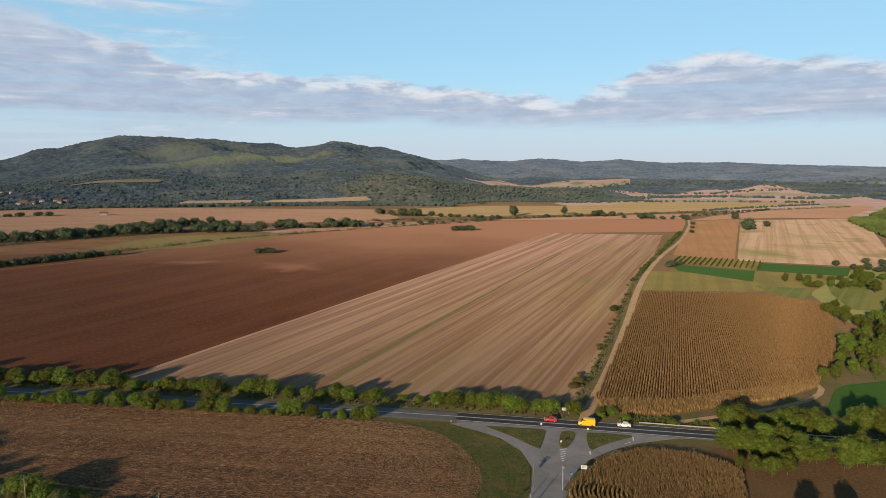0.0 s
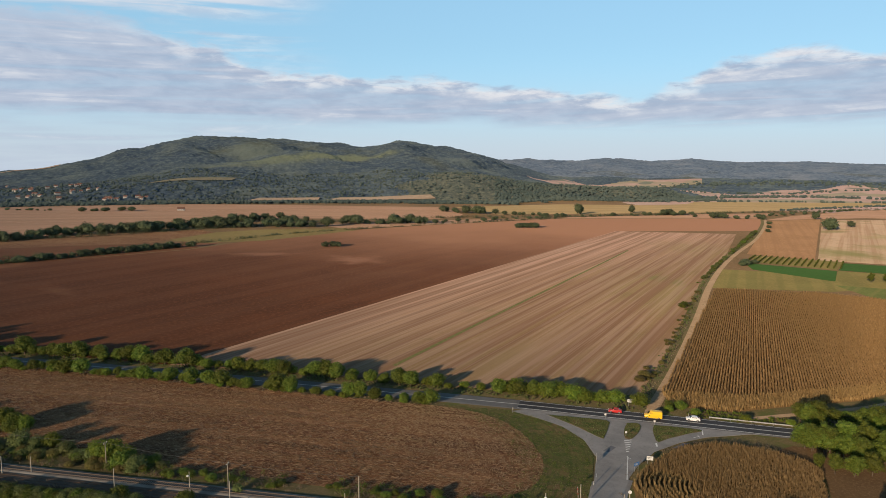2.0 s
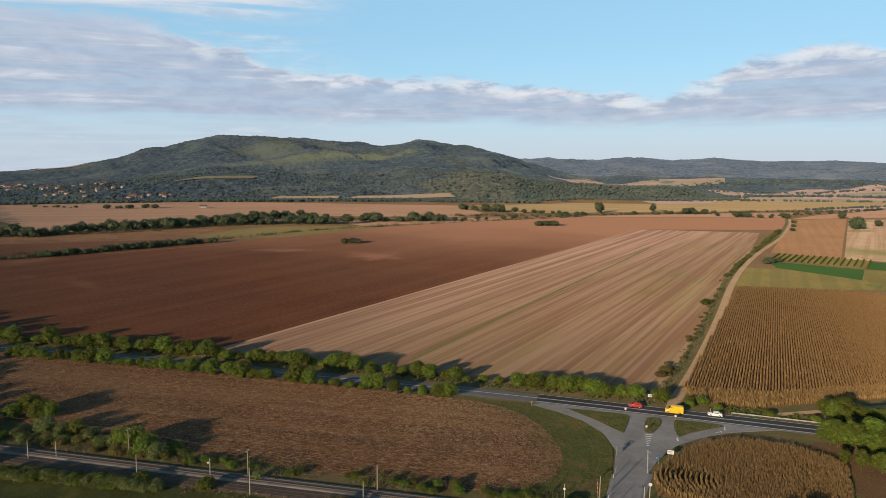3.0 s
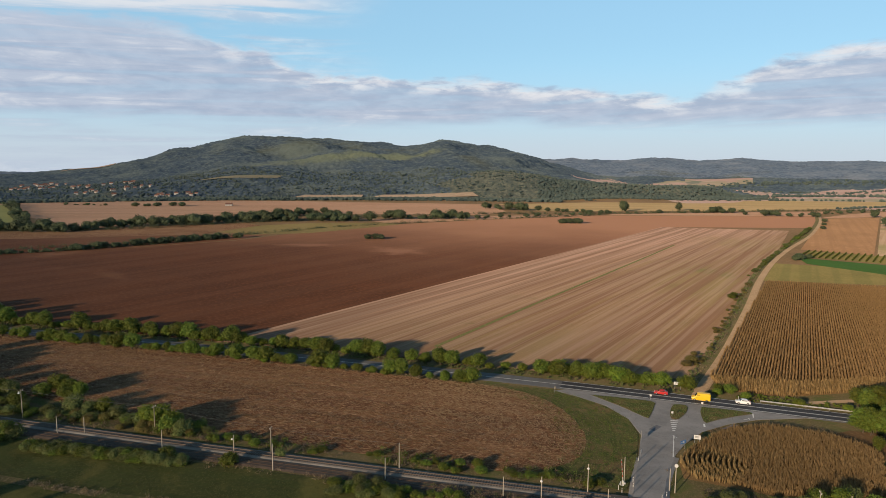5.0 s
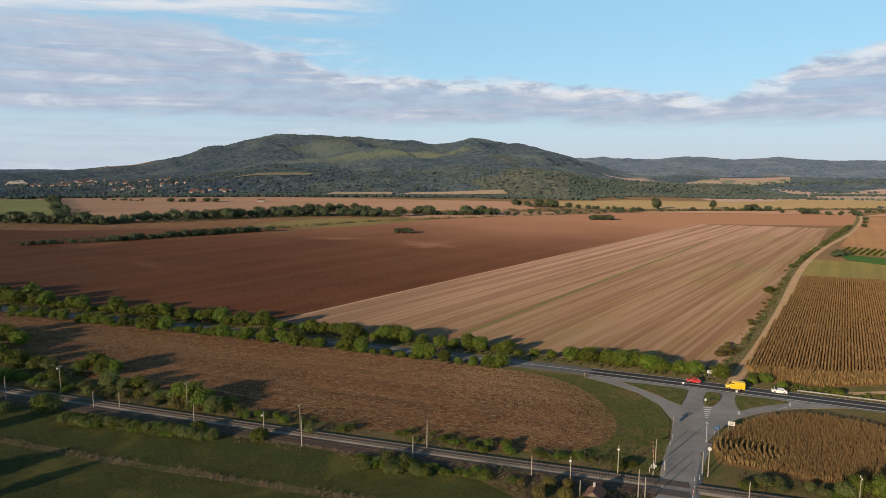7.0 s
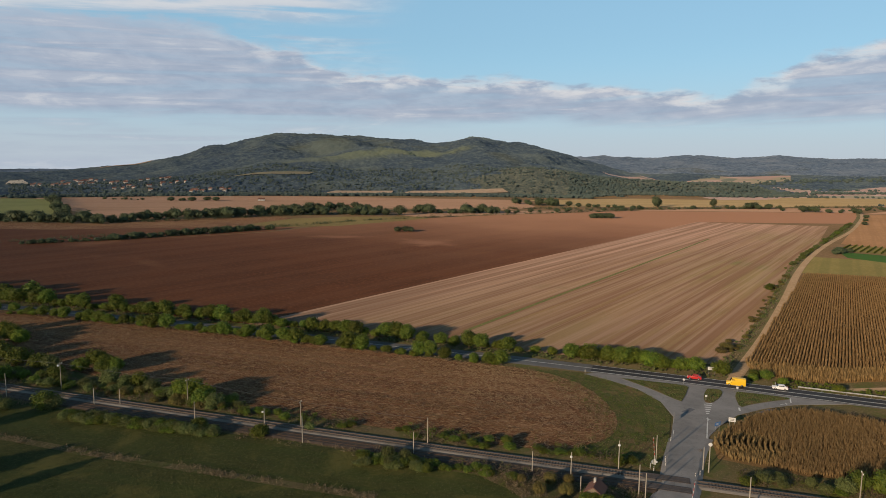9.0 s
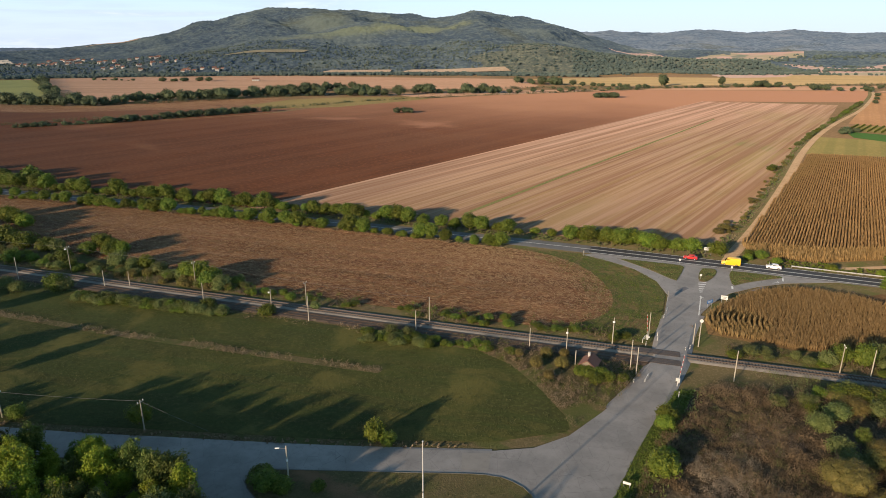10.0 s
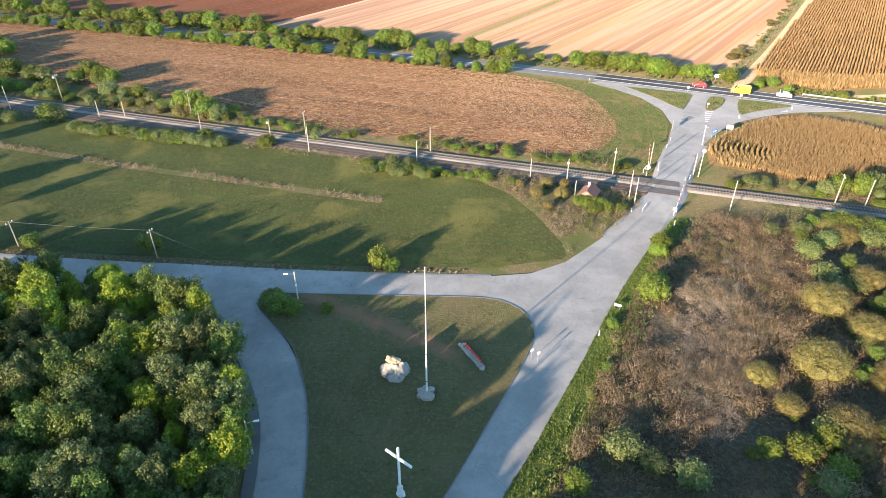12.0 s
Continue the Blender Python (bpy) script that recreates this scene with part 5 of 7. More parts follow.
for i in range(210):
    x, y = rnd.uniform(44, 104), rnd.uniform(38, 110)
    if x > 45 + max(0, y - 58) * 0.42 + rnd.uniform(0, 12) and math.dist((x, y), (54.5, 69)) > 5 and math.dist((x, y), (62.5, 83.5)) > 5:
        key = rnd.choice(["bush", "greybush", "greybush", "autumn", "wood", "wood"])
        s = rnd.uniform(0.6, 1.25) * (0.38 if key == "wood" else 0.5 if key == "autumn" else 1)
        set_plant(key, x, y, s, s * rnd.uniform(0.9, 1.3))
for i in range(26):
    x = rnd.uniform(64, 125)
    set_plant(rnd.choice(["bush", "greybush"]), x, 143.8 - x * 0.3 + rnd.uniform(3.0, 8.5), rnd.uniform(0.35, 0.8), rnd.uniform(0.5, 1.2))
for x, y, s in ((83, 124.5, 1.2), (87, 126, 1.5), (91.5, 125, 1.7), (95, 127, 1.4), (98.5, 124, 1.5)):
    set_plant("greybush" if s < 1.45 else "bush", x, y, s, s * 0.85)
for i in range(30):
    x = rnd.uniform(66, 125)
    set_plant("bush", x, 143.8 - x * 0.3 - rnd.uniform(9, 14), rnd.uniform(0.7, 1.4))
for x, y, s in ((30.2, 118.9, 0.9), (32.6, 118.4, 0.95), (28.8, 119.6, 0.8), (34, 117.5, 0.8), (37, 117, 0.75), (31.5, 116.5, 0.9), (40, 136.5, 0.8), (103, 197, 1.1), (100, 199, 0.9)):
    set_plant("bush", x, y, s, s * 1.1)
for x, y, s in ((23, 127.5, 0.5), (20, 123, 0.5), (25.5, 123, 0.55), (27, 128, 0.4), (22, 118, 0.4), (17, 128, 0.35)):
    set_plant("autumn", x, y, s, s * 0.8)
settle_plants()


# ---- crops and weeds in their thousands ----
def tufts(name, x, y, z, height, width, blades, mat, label, category, seed, lean=0.35):
    """Upright bent blades round each place, as one mass."""
    rng = np.random.default_rng(seed)
    n = len(x)
    k = n * blades
    bx, by, bz = (np.repeat(v, blades) for v in (x, y, np.broadcast_to(z, n)))
    h = np.repeat(np.broadcast_to(height, n), blades) * rng.uniform(0.6, 1.15, k)
    wd = np.repeat(np.broadcast_to(width, n), blades) * rng.uniform(0.7, 1.3, k)
    a = rng.uniform(0, 2 * math.pi, k)
    out = rng.uniform(0, 1, k) * wd * 0.8
    cx, cy = bx + np.cos(a) * out * 0.6, by + np.sin(a) * out * 0.6
    sx, sy = -np.sin(a) * wd * 0.5, np.cos(a) * wd * 0.5
    tx, ty = cx + np.cos(a) * h * lean * rng.uniform(0.2, 1.3, k), cy + np.sin(a) * h * lean * rng.uniform(0.2, 1.3, k)
    p = np.stack([np.stack([cx, cy, bz], 1), np.stack([(cx + tx) / 2 + sx, (cy + ty) / 2 + sy, bz + h * 0.6], 1), np.stack([tx, ty, bz + h], 1),
                  np.stack([(cx + tx) / 2 - sx, (cy + ty) / 2 - sy, bz + h * 0.6], 1)], 1)
    faces = np.arange(k * 4).reshape(-1, 4).tolist()
    return tagged(mesh_from(name, p.reshape(-1, 3).tolist(), faces, mat), label, category, kind="stuff")


def maize(name, poly, way_, gap, step, label, seed, curve=0.0, height=2.1, width=0.55, blades=3, keep=1.0, z=0.08, stray=0.05, mat=None, lean=0.22):
    """Standing maize in rows that run the given way."""
    rng = np.random.default_rng(seed)
    c, s = math.cos(way_), math.sin(way_)
    u = [p[0] * c + p[1] * s for p in poly]
    v = [-p[0] * s + p[1] * c for p in poly]
    uu, vv = np.meshgrid(np.arange(min(u), max(u), step), np.arange(min(v), max(v), gap))
    uu, vv = uu.ravel() + rng.uniform(-step * 0.3, step * 0.3, uu.size), vv.ravel() + rng.normal(0, gap * stray, uu.size)
    vv = vv + curve * ((uu - np.mean(u)) / (max(u) - min(u))) ** 2
    x, y = uu * c - vv * s, uu * s + vv * c
    ok = inside(poly, x, y) & (rng.random(len(x)) < keep)
    x, y = x[ok], y[ok]
    return tufts(name, x, y, z, height * (1 + 0.10 * np.sin(x * 0.11) * np.cos(y * 0.13)) * rng.uniform(0.75, 1.15, len(x)), width, blades, mat or maize_leaf, label, "maize", seed, lean)


BIG_MAIZE = [(104, 213), (230, 403), (290, 384), (314, 366), (322, 345), (312, 325), (275, 284), (235, 240), (207, 218), (180, 211), (130, 205)]
HEAD_MAIZE = [(101.5, 200), (103, 212), (130, 205), (180, 211), (207, 218), (196, 208), (170, 199), (149, 197), (119, 193)]
NEAR_MAIZE = [(63.5, 140), (66, 149), (72, 155), (80, 162), (88, 167.5), (100, 169), (112, 163.5), (118, 156), (119, 150), (111, 137.5), (105, 129), (80, 131.5)]
sheet("maize_ground", BIG_MAIZE + [HEAD_MAIZE[i] for i in (5, 6, 7, 8, 0)], 0.06, maize_soil, "dry brown earth under standing maize")
sheet("bare_ground", [(119.5, 150), (118.5, 156), (113, 163), (122, 166.5), (150, 156), (215, 140), (215, 108), (135, 116), (112, 137)], 0.05, bare_soil, "bare brown earth beside the standing maize")
sheet("maize_ground", NEAR_MAIZE, 0.06, maize_soil, "dry brown earth under standing maize")
maize("maize_stand", BIG_MAIZE, TRACK, 1.0, 0.6, "ripe brown maize standing in long rows", 11, height=1.9, width=0.30, blades=4)
maize("maize_stand", HEAD_MAIZE, math.atan2(-0.1, 1), 0.8, 0.6, "ripe golden maize across the field's end", 12, height=1.9, width=0.28, blades=4)
ROWS_END = [(63.5, 140), (65.5, 148), (70, 152), (76, 153.5), (80, 150), (81, 143), (74, 136)]
maize("maize_stand", ROWS_END, math.atan2(1, 0.4), 1.2, 0.3, "curved rows of ripe brown maize", 13, curve=-13, height=1.5, width=0.17, blades=8, stray=0.08, lean=0.2, mat=maize_brown)
REST = [(74, 136), (81, 143), (80, 150), (76, 153.5), (70, 152.5), (66, 149), (72, 155), (80, 162), (88, 167.5), (100, 169), (112, 163.5), (118, 156), (119, 150), (111, 137.5), (105, 129), (80, 131.5)]
maize("maize_stand", REST, math.atan2(0.35, 1), 0.75, 0.4, "dense ripe brown maize beside the road", 14, height=1.6, width=0.13, blades=9, keep=0.9, stray=0.25, lean=0.28, mat=maize_brown)
vine_rows = [(362 + 56 * k / 15, 567 - 44 * k / 15) for k in range(16)]
vx, vy = [], []
for x0, y0 in vine_rows:
    for t in np.arange(0, 1, 0.035):
        vx.append(x0 - 34 * t), vy.append(y0 - 40 * t)
tufts("vineyard", np.array(vx), np.array(vy), 0.15, 1.5, 0.9, 5, leaf_green, "rows of green vines beside a field", "vines", 16, 0.3)


def straw(name, poly, per_m2, long, way_, centre, mat, label, seed):
    """Loose stalks lying flat: along the rows, and round the field's end in arcs."""
    rng = np.random.default_rng(seed)
    xs, ys = [p[0] for p in poly], [p[1] for p in poly]
    n = int((max(xs) - min(xs)) * (max(ys) - min(ys)) * per_m2)
    x, y = rng.uniform(min(xs), max(xs), n), rng.uniform(min(ys), max(ys), n)
    band = np.sin((-x * math.sin(way_) + y * math.cos(way_)) * 0.9 + 1.5 * np.sin(x * 0.03)) + 0.8 * np.sin(x * 0.05 + y * 0.08) * np.cos(y * 0.11 - x * 0.04)
    ok = inside(poly, x, y) & (band > rng.uniform(-2.2, 2.0, n))
    x, y = x[ok], y[ok]
    n = len(x)
    arc = np.arctan2(y - centre[1], x - centre[0]) + math.pi / 2
    a = np.where(x > centre[0] + 4 + rng.normal(0, 16, n), arc, way_) + rng.normal(0, 0.5, n)
    half, wide = long * rng.uniform(0.4, 1.2, n) / 2, rng.uniform(0.05, 0.11, n)
    z, lift = rng.uniform(0.08, 0.16, n), rng.uniform(-0.06, 0.06, n)
    c, d = np.cos(a), np.sin(a)
    p = np.stack([np.stack([x - c * half, y - d * half, z], 1), np.stack([x + d * wide, y - c * wide, z + 0.08], 1),
                  np.stack([x + c * half, y + d * half, z + lift], 1), np.stack([x - d * wide, y + c * wide, z + 0.02], 1)], 1)
    return tagged(mesh_from(name, p.reshape(-1, 3).tolist(), np.arange(n * 4).reshape(-1, 4).tolist(), mat), label, "straw", kind="stuff")


def weeds(name, poly, per_m2, height, width, mat, label, seed, blades=4, z=0.0, patchy=0.0):
    rng = np.random.default_rng(seed)
    xs, ys = [p[0] for p in poly], [p[1] for p in poly]
    n = int((max(xs) - min(xs)) * (max(ys) - min(ys)) * per_m2)
    x, y = rng.uniform(min(xs), max(xs), n), rng.uniform(min(ys), max(ys), n)
    ok = inside(poly, x, y)
    if patchy:
        ok &= (np.sin(x * 0.35 + seed) + np.cos(y * 0.41 - x * 0.2) + 0.7 * np.sin(x * 0.9 + y * 0.7)) > rng.uniform(-2, 2, n) * patchy - 0.3
    return tufts(name, x[ok], y[ok], z, height * rng.uniform(0.5, 1.3, ok.sum()), width, blades, mat, label, "weeds", seed, 0.6)


def thicket(name, poly, per_m2, radius, height, sprays, leaf, mat, label, seed, patchy=0.0):
    """Low dry or green undergrowth: soft heaps of small sprays, as one mass."""
    rng = np.random.default_rng(seed)
    xs, ys = [p[0] for p in poly], [p[1] for p in poly]
    n = int((max(xs) - min(xs)) * (max(ys) - min(ys)) * per_m2)
    x, y = rng.uniform(min(xs), max(xs), n), rng.uniform(min(ys), max(ys), n)
    ok = inside(poly, x, y)
    if patchy:
        ok &= (np.sin(x * 0.21 + seed) + np.cos(y * 0.25 - x * 0.12) + 0.7 * np.sin(x * 0.5 + y * 0.4)) > rng.uniform(-2, 2, n) * 0.6 + patchy
    x, y = x[ok], y[ok]
    n = len(x)
    h = height * rng.uniform(0.35, 1.2, n) * (1 + 0.35 * np.sin(x * 0.17 + seed) * np.cos(y * 0.19))
    centres = np.stack([x, y, h * 0.45], 1)
    count = n * sprays
    pick = np.repeat(np.arange(n), sprays)
    way_ = rng.normal(size=(count, 3))
    way_ /= np.linalg.norm(way_, axis=1, keepdims=True)
    reach = rng.uniform(0.2, 1.0, count) ** 0.6
    pos = centres[pick] + way_ * reach[:, None] * np.stack([np.full(count, radius), np.full(count, radius), h[pick] * 0.6], 1)
    pos[:, 2] = np.maximum(pos[:, 2], 0.05)
    nrm = way_ + rng.normal(scale=0.6, size=(count, 3)) + (0, 0, 0.5)
    nrm /= np.linalg.norm(nrm, axis=1, keepdims=True)
    side = np.cross(nrm, rng.normal(size=(count, 3)))
    side /= np.linalg.norm(side, axis=1, keepdims=True)
    up = np.cross(nrm, side)
    s = leaf * rng.uniform(0.5, 1.5, count)[:, None]
    p = np.stack([pos - side * s * 0.17, pos + side * s * 0.17, pos + up * s * 1.5 + (0, 0, 1) * s * 0.7], 1)
    return tagged(mesh_from(name, p.reshape(-1, 3).tolist(), np.arange(count * 3).reshape(-1, 3).tolist(), mat), label, "weeds", kind="stuff")


def bank_of(points, width):
    line = smooth_line([Vector(p) for p in points], 20)
    a, b = beside(line, width), beside(line, -width)
    return [(q.x, q.y) for q in a] + [(q.x, q.y) for q in reversed(b)]


SCRUB = [(46, 109), (38, 97), (30, 83), (24, 70), (17, 57), (12, 46), (60, 40), (104, 70), (104, 108), (75, 113), (56, 116)]
sheet("scrub_ground", SCRUB, 0.03, earth("scrub floor", (0.055, 0.044, 0.028), (0.09, 0.072, 0.048), (0.17, 0.135, 0.095), 1.6, 0.10, relief=0.9), "rough earth under dry scrub", "ground")
scrub_weed = foliage("dark brown dry weeds", (0.114, 0.083, 0.044), (0.178, 0.130, 0.070), (0.253, 0.189, 0.109))
thicket("dry_scrub", SCRUB, 1.5, 0.85, 1.25, 66, 0.14, scrub_weed, "dense dry brown weeds on waste land", 21, -0.9)
thicket("dry_scrub", SCRUB, 0.16, 1.7, 2.3, 190, 0.24, foliage("tall brown dry stalks", (0.115, 0.078, 0.046), (0.17, 0.118, 0.072), (0.23, 0.165, 0.105)), "tall heaps of dry brown stalks on waste land", 72, -0.7)
thicket("green_scrub", SCRUB, 0.5, 0.95, 1.2, 44, 0.18, leaf_grey, "grey-green weeds among dry scrub", 22, 0.2)
pale_weed = foliage("pale bleached and sunlit grass", (0.189, 0.152, 0.109), (0.258, 0.211, 0.158), (0.327, 0.274, 0.210))
# bleached grass; the last three discs paint a band of sunlight as pale growth
for k, (cx, cy, rad) in enumerate(((38, 66.5, 6.5), (41, 73, 5), (34.5, 60.5, 4.5), (51, 79, 4.5), (58, 98, 5.5), (44, 80, 6.0), (46, 88, 6.0), (40, 70, 6.5))):
    disc = [(cx + rad * (1 + 0.25 * math.sin(a * 3 + k)) * math.cos(a), cy + rad * (1 + 0.25 * math.cos(a * 2 + k)) * math.sin(a)) for a in np.arange(0, 6.28, 0.4)]
    thicket("dry_scrub", disc, 2.4, 0.8, 1.1, 64, 0.14, pale_weed, "patch of bleached and sunlit pale grass in the scrub", 60 + k)
ROADSIDE = [(7.1, 48), (11.2, 54.7), (16.1, 63.4), (20.7, 71.4), (26.1, 81.4), (32.4, 92.2), (39.0, 102.7), (45.6, 113.3), (50.5, 113.8), (43.5, 102), (37.5, 92), (31, 81), (25.8, 71), (20.6, 61.5), (15, 51.5), (12.3, 46.5)]
sheet("roadside_grass", ROADSIDE, 0.07, earth("fresh roadside grass", (0.065, 0.085, 0.020), (0.095, 0.118, 0.028), (0.14, 0.15, 0.05), 1.6, 0.12, relief=0.9), "strip of green grass beside the road", "grass")
weeds("roadside_weeds", ROADSIDE, 14.0, 0.30, 0.08, leaf_green, "green grass and weeds beside the road", 23)
weeds("roadside_weeds", [(q[0] + 2.2, q[1] - 0.6) for q in ROADSIDE], 2.0, 0.6, 0.2, leaf_grey, "grey-green weeds at the edge of the scrub", 41, patchy=0.8)
HUT_WASTE = [(-16, 138), (8, 131), (15, 124), (20, 113), (23, 104), (23, 99), (30, 105), (38, 115), (43, 121), (36, 128), (28, 131), (8, 137), (-16, 145)]
sheet("waste_ground", HUT_WASTE, 0.075, verge, "rough dry grass around the keeper's hut", "grass")
thicket("dry_scrub", HUT_WASTE, 1.1, 0.8, 1.3, 36, 0.2, dry_weed, "tall dry weeds around the keeper's hut", 24, -0.7)
thicket("green_scrub", HUT_WASTE, 0.4, 0.9, 1.2, 32, 0.22, leaf_green, "green weeds around the keeper's hut", 25, 0.2)


def along(line, x0, x1, off0, off1):
    seg = [q for q in line if x0 <= q.x <= x1]
    a, b = beside(seg, off0), beside(seg, off1)
    return [(q.x, q.y) for q in a] + [(q.x, q.y) for q in reversed(b)]


thicket("dry_scrub", along(RAILWAY, -200, 44, 2.6, 9.0), 0.45, 0.9, 1.1, 15, 0.32, dry_weed, "dry tall grass beside the railway", 26, -0.4)
thicket("green_scrub", along(RAILWAY, -200, 44, 4.0, 10.5), 0.32, 1.1, 1.4, 17, 0.36, leaf_green, "green weeds beside the railway", 27, -0.2)
thicket("dry_scrub", along(RAILWAY, -160, 30, -2.6, -6.8), 1.5, 0.6, 0.40, 16, 0.18, dry_weed, "dry weeds over the little-used siding", 55, -0.1)
thicket("dry_scrub", along(RAILWAY, -200, 20, -6.6, -10.0), 0.40, 0.8, 0.9, 16, 0.30, dry_weed, "dry tall grass between railway and meadow", 28, -0.5)
thicket("green_scrub", along(RAILWAY, 57, 150, 2.6, 10.0), 0.8, 0.9, 0.9, 18, 0.24, leaf_green, "green weeds between railway and maize", 29, -0.6)
thicket("dry_scrub", along(RAILWAY, 57, 150, 2.6, 10.0), 0.9, 0.8, 0.8, 20, 0.20, dry_weed, "dry weeds between railway and maize", 39, -0.3)
thicket("dry_scrub", [(60, 138), (63, 150), (70, 156), (79, 163.5), (88, 169), (100, 171), (112, 166), (119, 158), (117, 168), (104, 173), (90, 170.5), (80, 165.5), (71, 158.5), (62.5, 149.5), (57, 139), (60, 134)], 0.8, 0.7, 0.7, 18, 0.22, dry_weed, "dry weeds round the edge of the maize", 40, -0.4)
thicket("dry_scrub", along(RAILWAY, 55, 110, -2.4, -12.0), 0.5, 0.8, 0.7, 20, 0.18, dry_weed, "dry weeds below the railway", 75, -0.3)
thicket("green_scrub", along(RAILWAY, 55, 150, -2.6, -13.0), 0.8, 0.9, 0.9, 24, 0.20, leaf_grey, "grey-green weeds below the railway", 30, -0.6)
meadow_blades = foliage("long meadow grass", (0.06, 0.07, 0.022), (0.09, 0.098, 0.03), (0.14, 0.13, 0.045), 0.2)
weeds("meadow_grass", [(-130, 172), (-92, 160), (-27, 142), (12, 129), (22, 116), (26, 106), (21, 100), (9, 97), (-19, 97.5), (-84, 103), (-130, 108)], 3.0, 0.20, 0.09, meadow_blades, "longer tufts of grass in the meadow", 42, 3, 0.06, patchy=0.7)
weeds("lawn_grass", [(q.x * 0.97 - 0.2, 62 + (q.y - 62) * 0.96) for q in ISLAND[:-1]], 5.0, 0.10, 0.06, meadow_blades, "short uneven grass of the island lawn", 43, 3, 0.16, patchy=0.6)
loose_straw = foliage("loose dry straw", (0.240, 0.158, 0.087), (0.340, 0.235, 0.133), (0.440, 0.317, 0.193), 0.1)
straw("straw_litter", [(-190, 279)] + [(q.x, q.y) for q in FIELD_END] + [(-132, 205), (-190, 215)], 4.5, 1.3, math.atan2(-0.33, 1), (4, 176), loose_straw, "loose pale straw strewn over the harvested field", 71)
DITCH = smooth_line([(-250, 192), (-112, 149.8), (-79, 139.3), (-49, 131.0), (-23, 123.8), (-13, 121.2)], 4)
thicket("dry_scrub", bank_of([(-250, 192), (-112, 149.8), (-79, 139.3), (-49, 131.0), (-23, 123.8), (-13, 121.2)], 1.3), 1.5, 0.6, 0.85, 16, 0.22, dry_weed, "line of dry grass along a ditch in the meadow", 31, -0.9)
strip("ditch_bank", DITCH, 1.2, -1.2, 0.075, verge, "rough bank of a ditch across the meadow", "ditch")
JOIN = [(24, 208), (46, 201.5), (53, 195.5), (59, 187), (62.5, 176), (61.5, 165), (56, 150.5), (48, 134.5), (30, 142), (36, 150), (40, 162), (40, 176), (36, 189), (28, 199)]
weeds("green_scrub", bank_of([(10, 148), (30, 148), (38, 154), (42, 164), (42, 176), (38, 188), (32, 197), (10, 209)], 5.0), 1.5, 0.16, 0.10, leaf_grey, "green regrowth at the edge of the harvested field", 45, 4, 0.06, patchy=1.0)
sheet("field_headland", JOIN, 0.052, join_grass, "light green grass round the end of a field", "grass")
thicket("green_scrub", JOIN, 0.60, 0.8, 0.5, 18, 0.16, leaf_green, "green tussocks round the field's end", 73, -0.2)
thicket("dry_scrub", JOIN, 0.50, 0.8, 0.45, 16, 0.15, dry_weed, "dry tussocks round the field's end", 74, -0.1)
weeds("green_scrub", JOIN, 2.2, 0.16, 0.12, leaf_grey, "green verge grass round the field's end", 32, 4)
weeds("dry_scrub", bank_of([(20, 146), (33, 146), (42, 152), (46, 163), (46, 176), (42.5, 189), (36, 199), (20, 208)], 2.5), 0.9, 0.22, 0.12, dry_weed, "dry grass at the edge of the harvested field", 38, 4)
weeds("dry_scrub", along(MAIN, -250, 25, -5.5, -10), 0.5, 0.7, 0.5, dry_weed, "dry grass along the main road", 33, 5, patchy=0.8)
weeds("dry_scrub", along(MAIN, -250, 92, 5.5, 12), 0.5, 0.7, 0.5, leaf_grey, "grass along the main road", 34, 5, patchy=0.8)
weeds("dry_scrub", along(trackline, 95, 460, 7.0, 3.0), 1.1, 0.55, 0.25, dry_weed, "dry tall grass along the dirt track", 35, 5, patchy=0.9)
weeds("green_scrub", along(trackline, 95, 460, 6.5, 3.5), 0.5, 0.9, 0.3, leaf_grey, "grey-green weeds along the dirt track", 44, 5, patchy=0.9)
weeds("green_scrub", along(MAIN, 98, 230, 5.0, 12), 0.9, 0.8, 0.5, leaf_green, "green bushes and grass between road and maize", 36, 5, patchy=0.9)
weeds("lane_weeds", along(FAR_LANE, -120, 5, 3.3, 4.8), 1.6, 0.4, 0.35, dry_weed, "dry grass along the lane's edge", 37, 4)


thicket("hedge_scrub", bank_of([(-430, 480), (-180, 690), (-92, 788), (85, 908), (300, 1020)], 3.5), 0.10, 2.4, 2.6, 20, 0.9, leaf_far, "low scrub along the edge of a ploughed field", 51, -0.5)
thicket("hedge_scrub", bank_of([(-345, 520), (-290, 555), (-180, 662)], 4.0), 0.12, 2.2, 3.0, 20, 0.9, leaf_far, "low scrub in a hedge across the field", 52, -0.8)
thicket("hedge_scrub", bank_of([(-480, 742), (-345, 735), (-230, 830), (-60, 955), (60, 1010), (160, 1050)], 6.0), 0.05, 3.5, 4.0, 22, 1.3, leaf_far, "scrub under the trees between far fields", 53, -0.8)
thicket("hedge_scrub", bank_of([(160, 1040), (330, 1050), (620, 1135), (900, 1200), (1300, 1330)], 8.0), 0.035, 3.5, 4.0, 20, 1.4, leaf_far, "scrub in a hedge behind the fields", 54, -0.3)
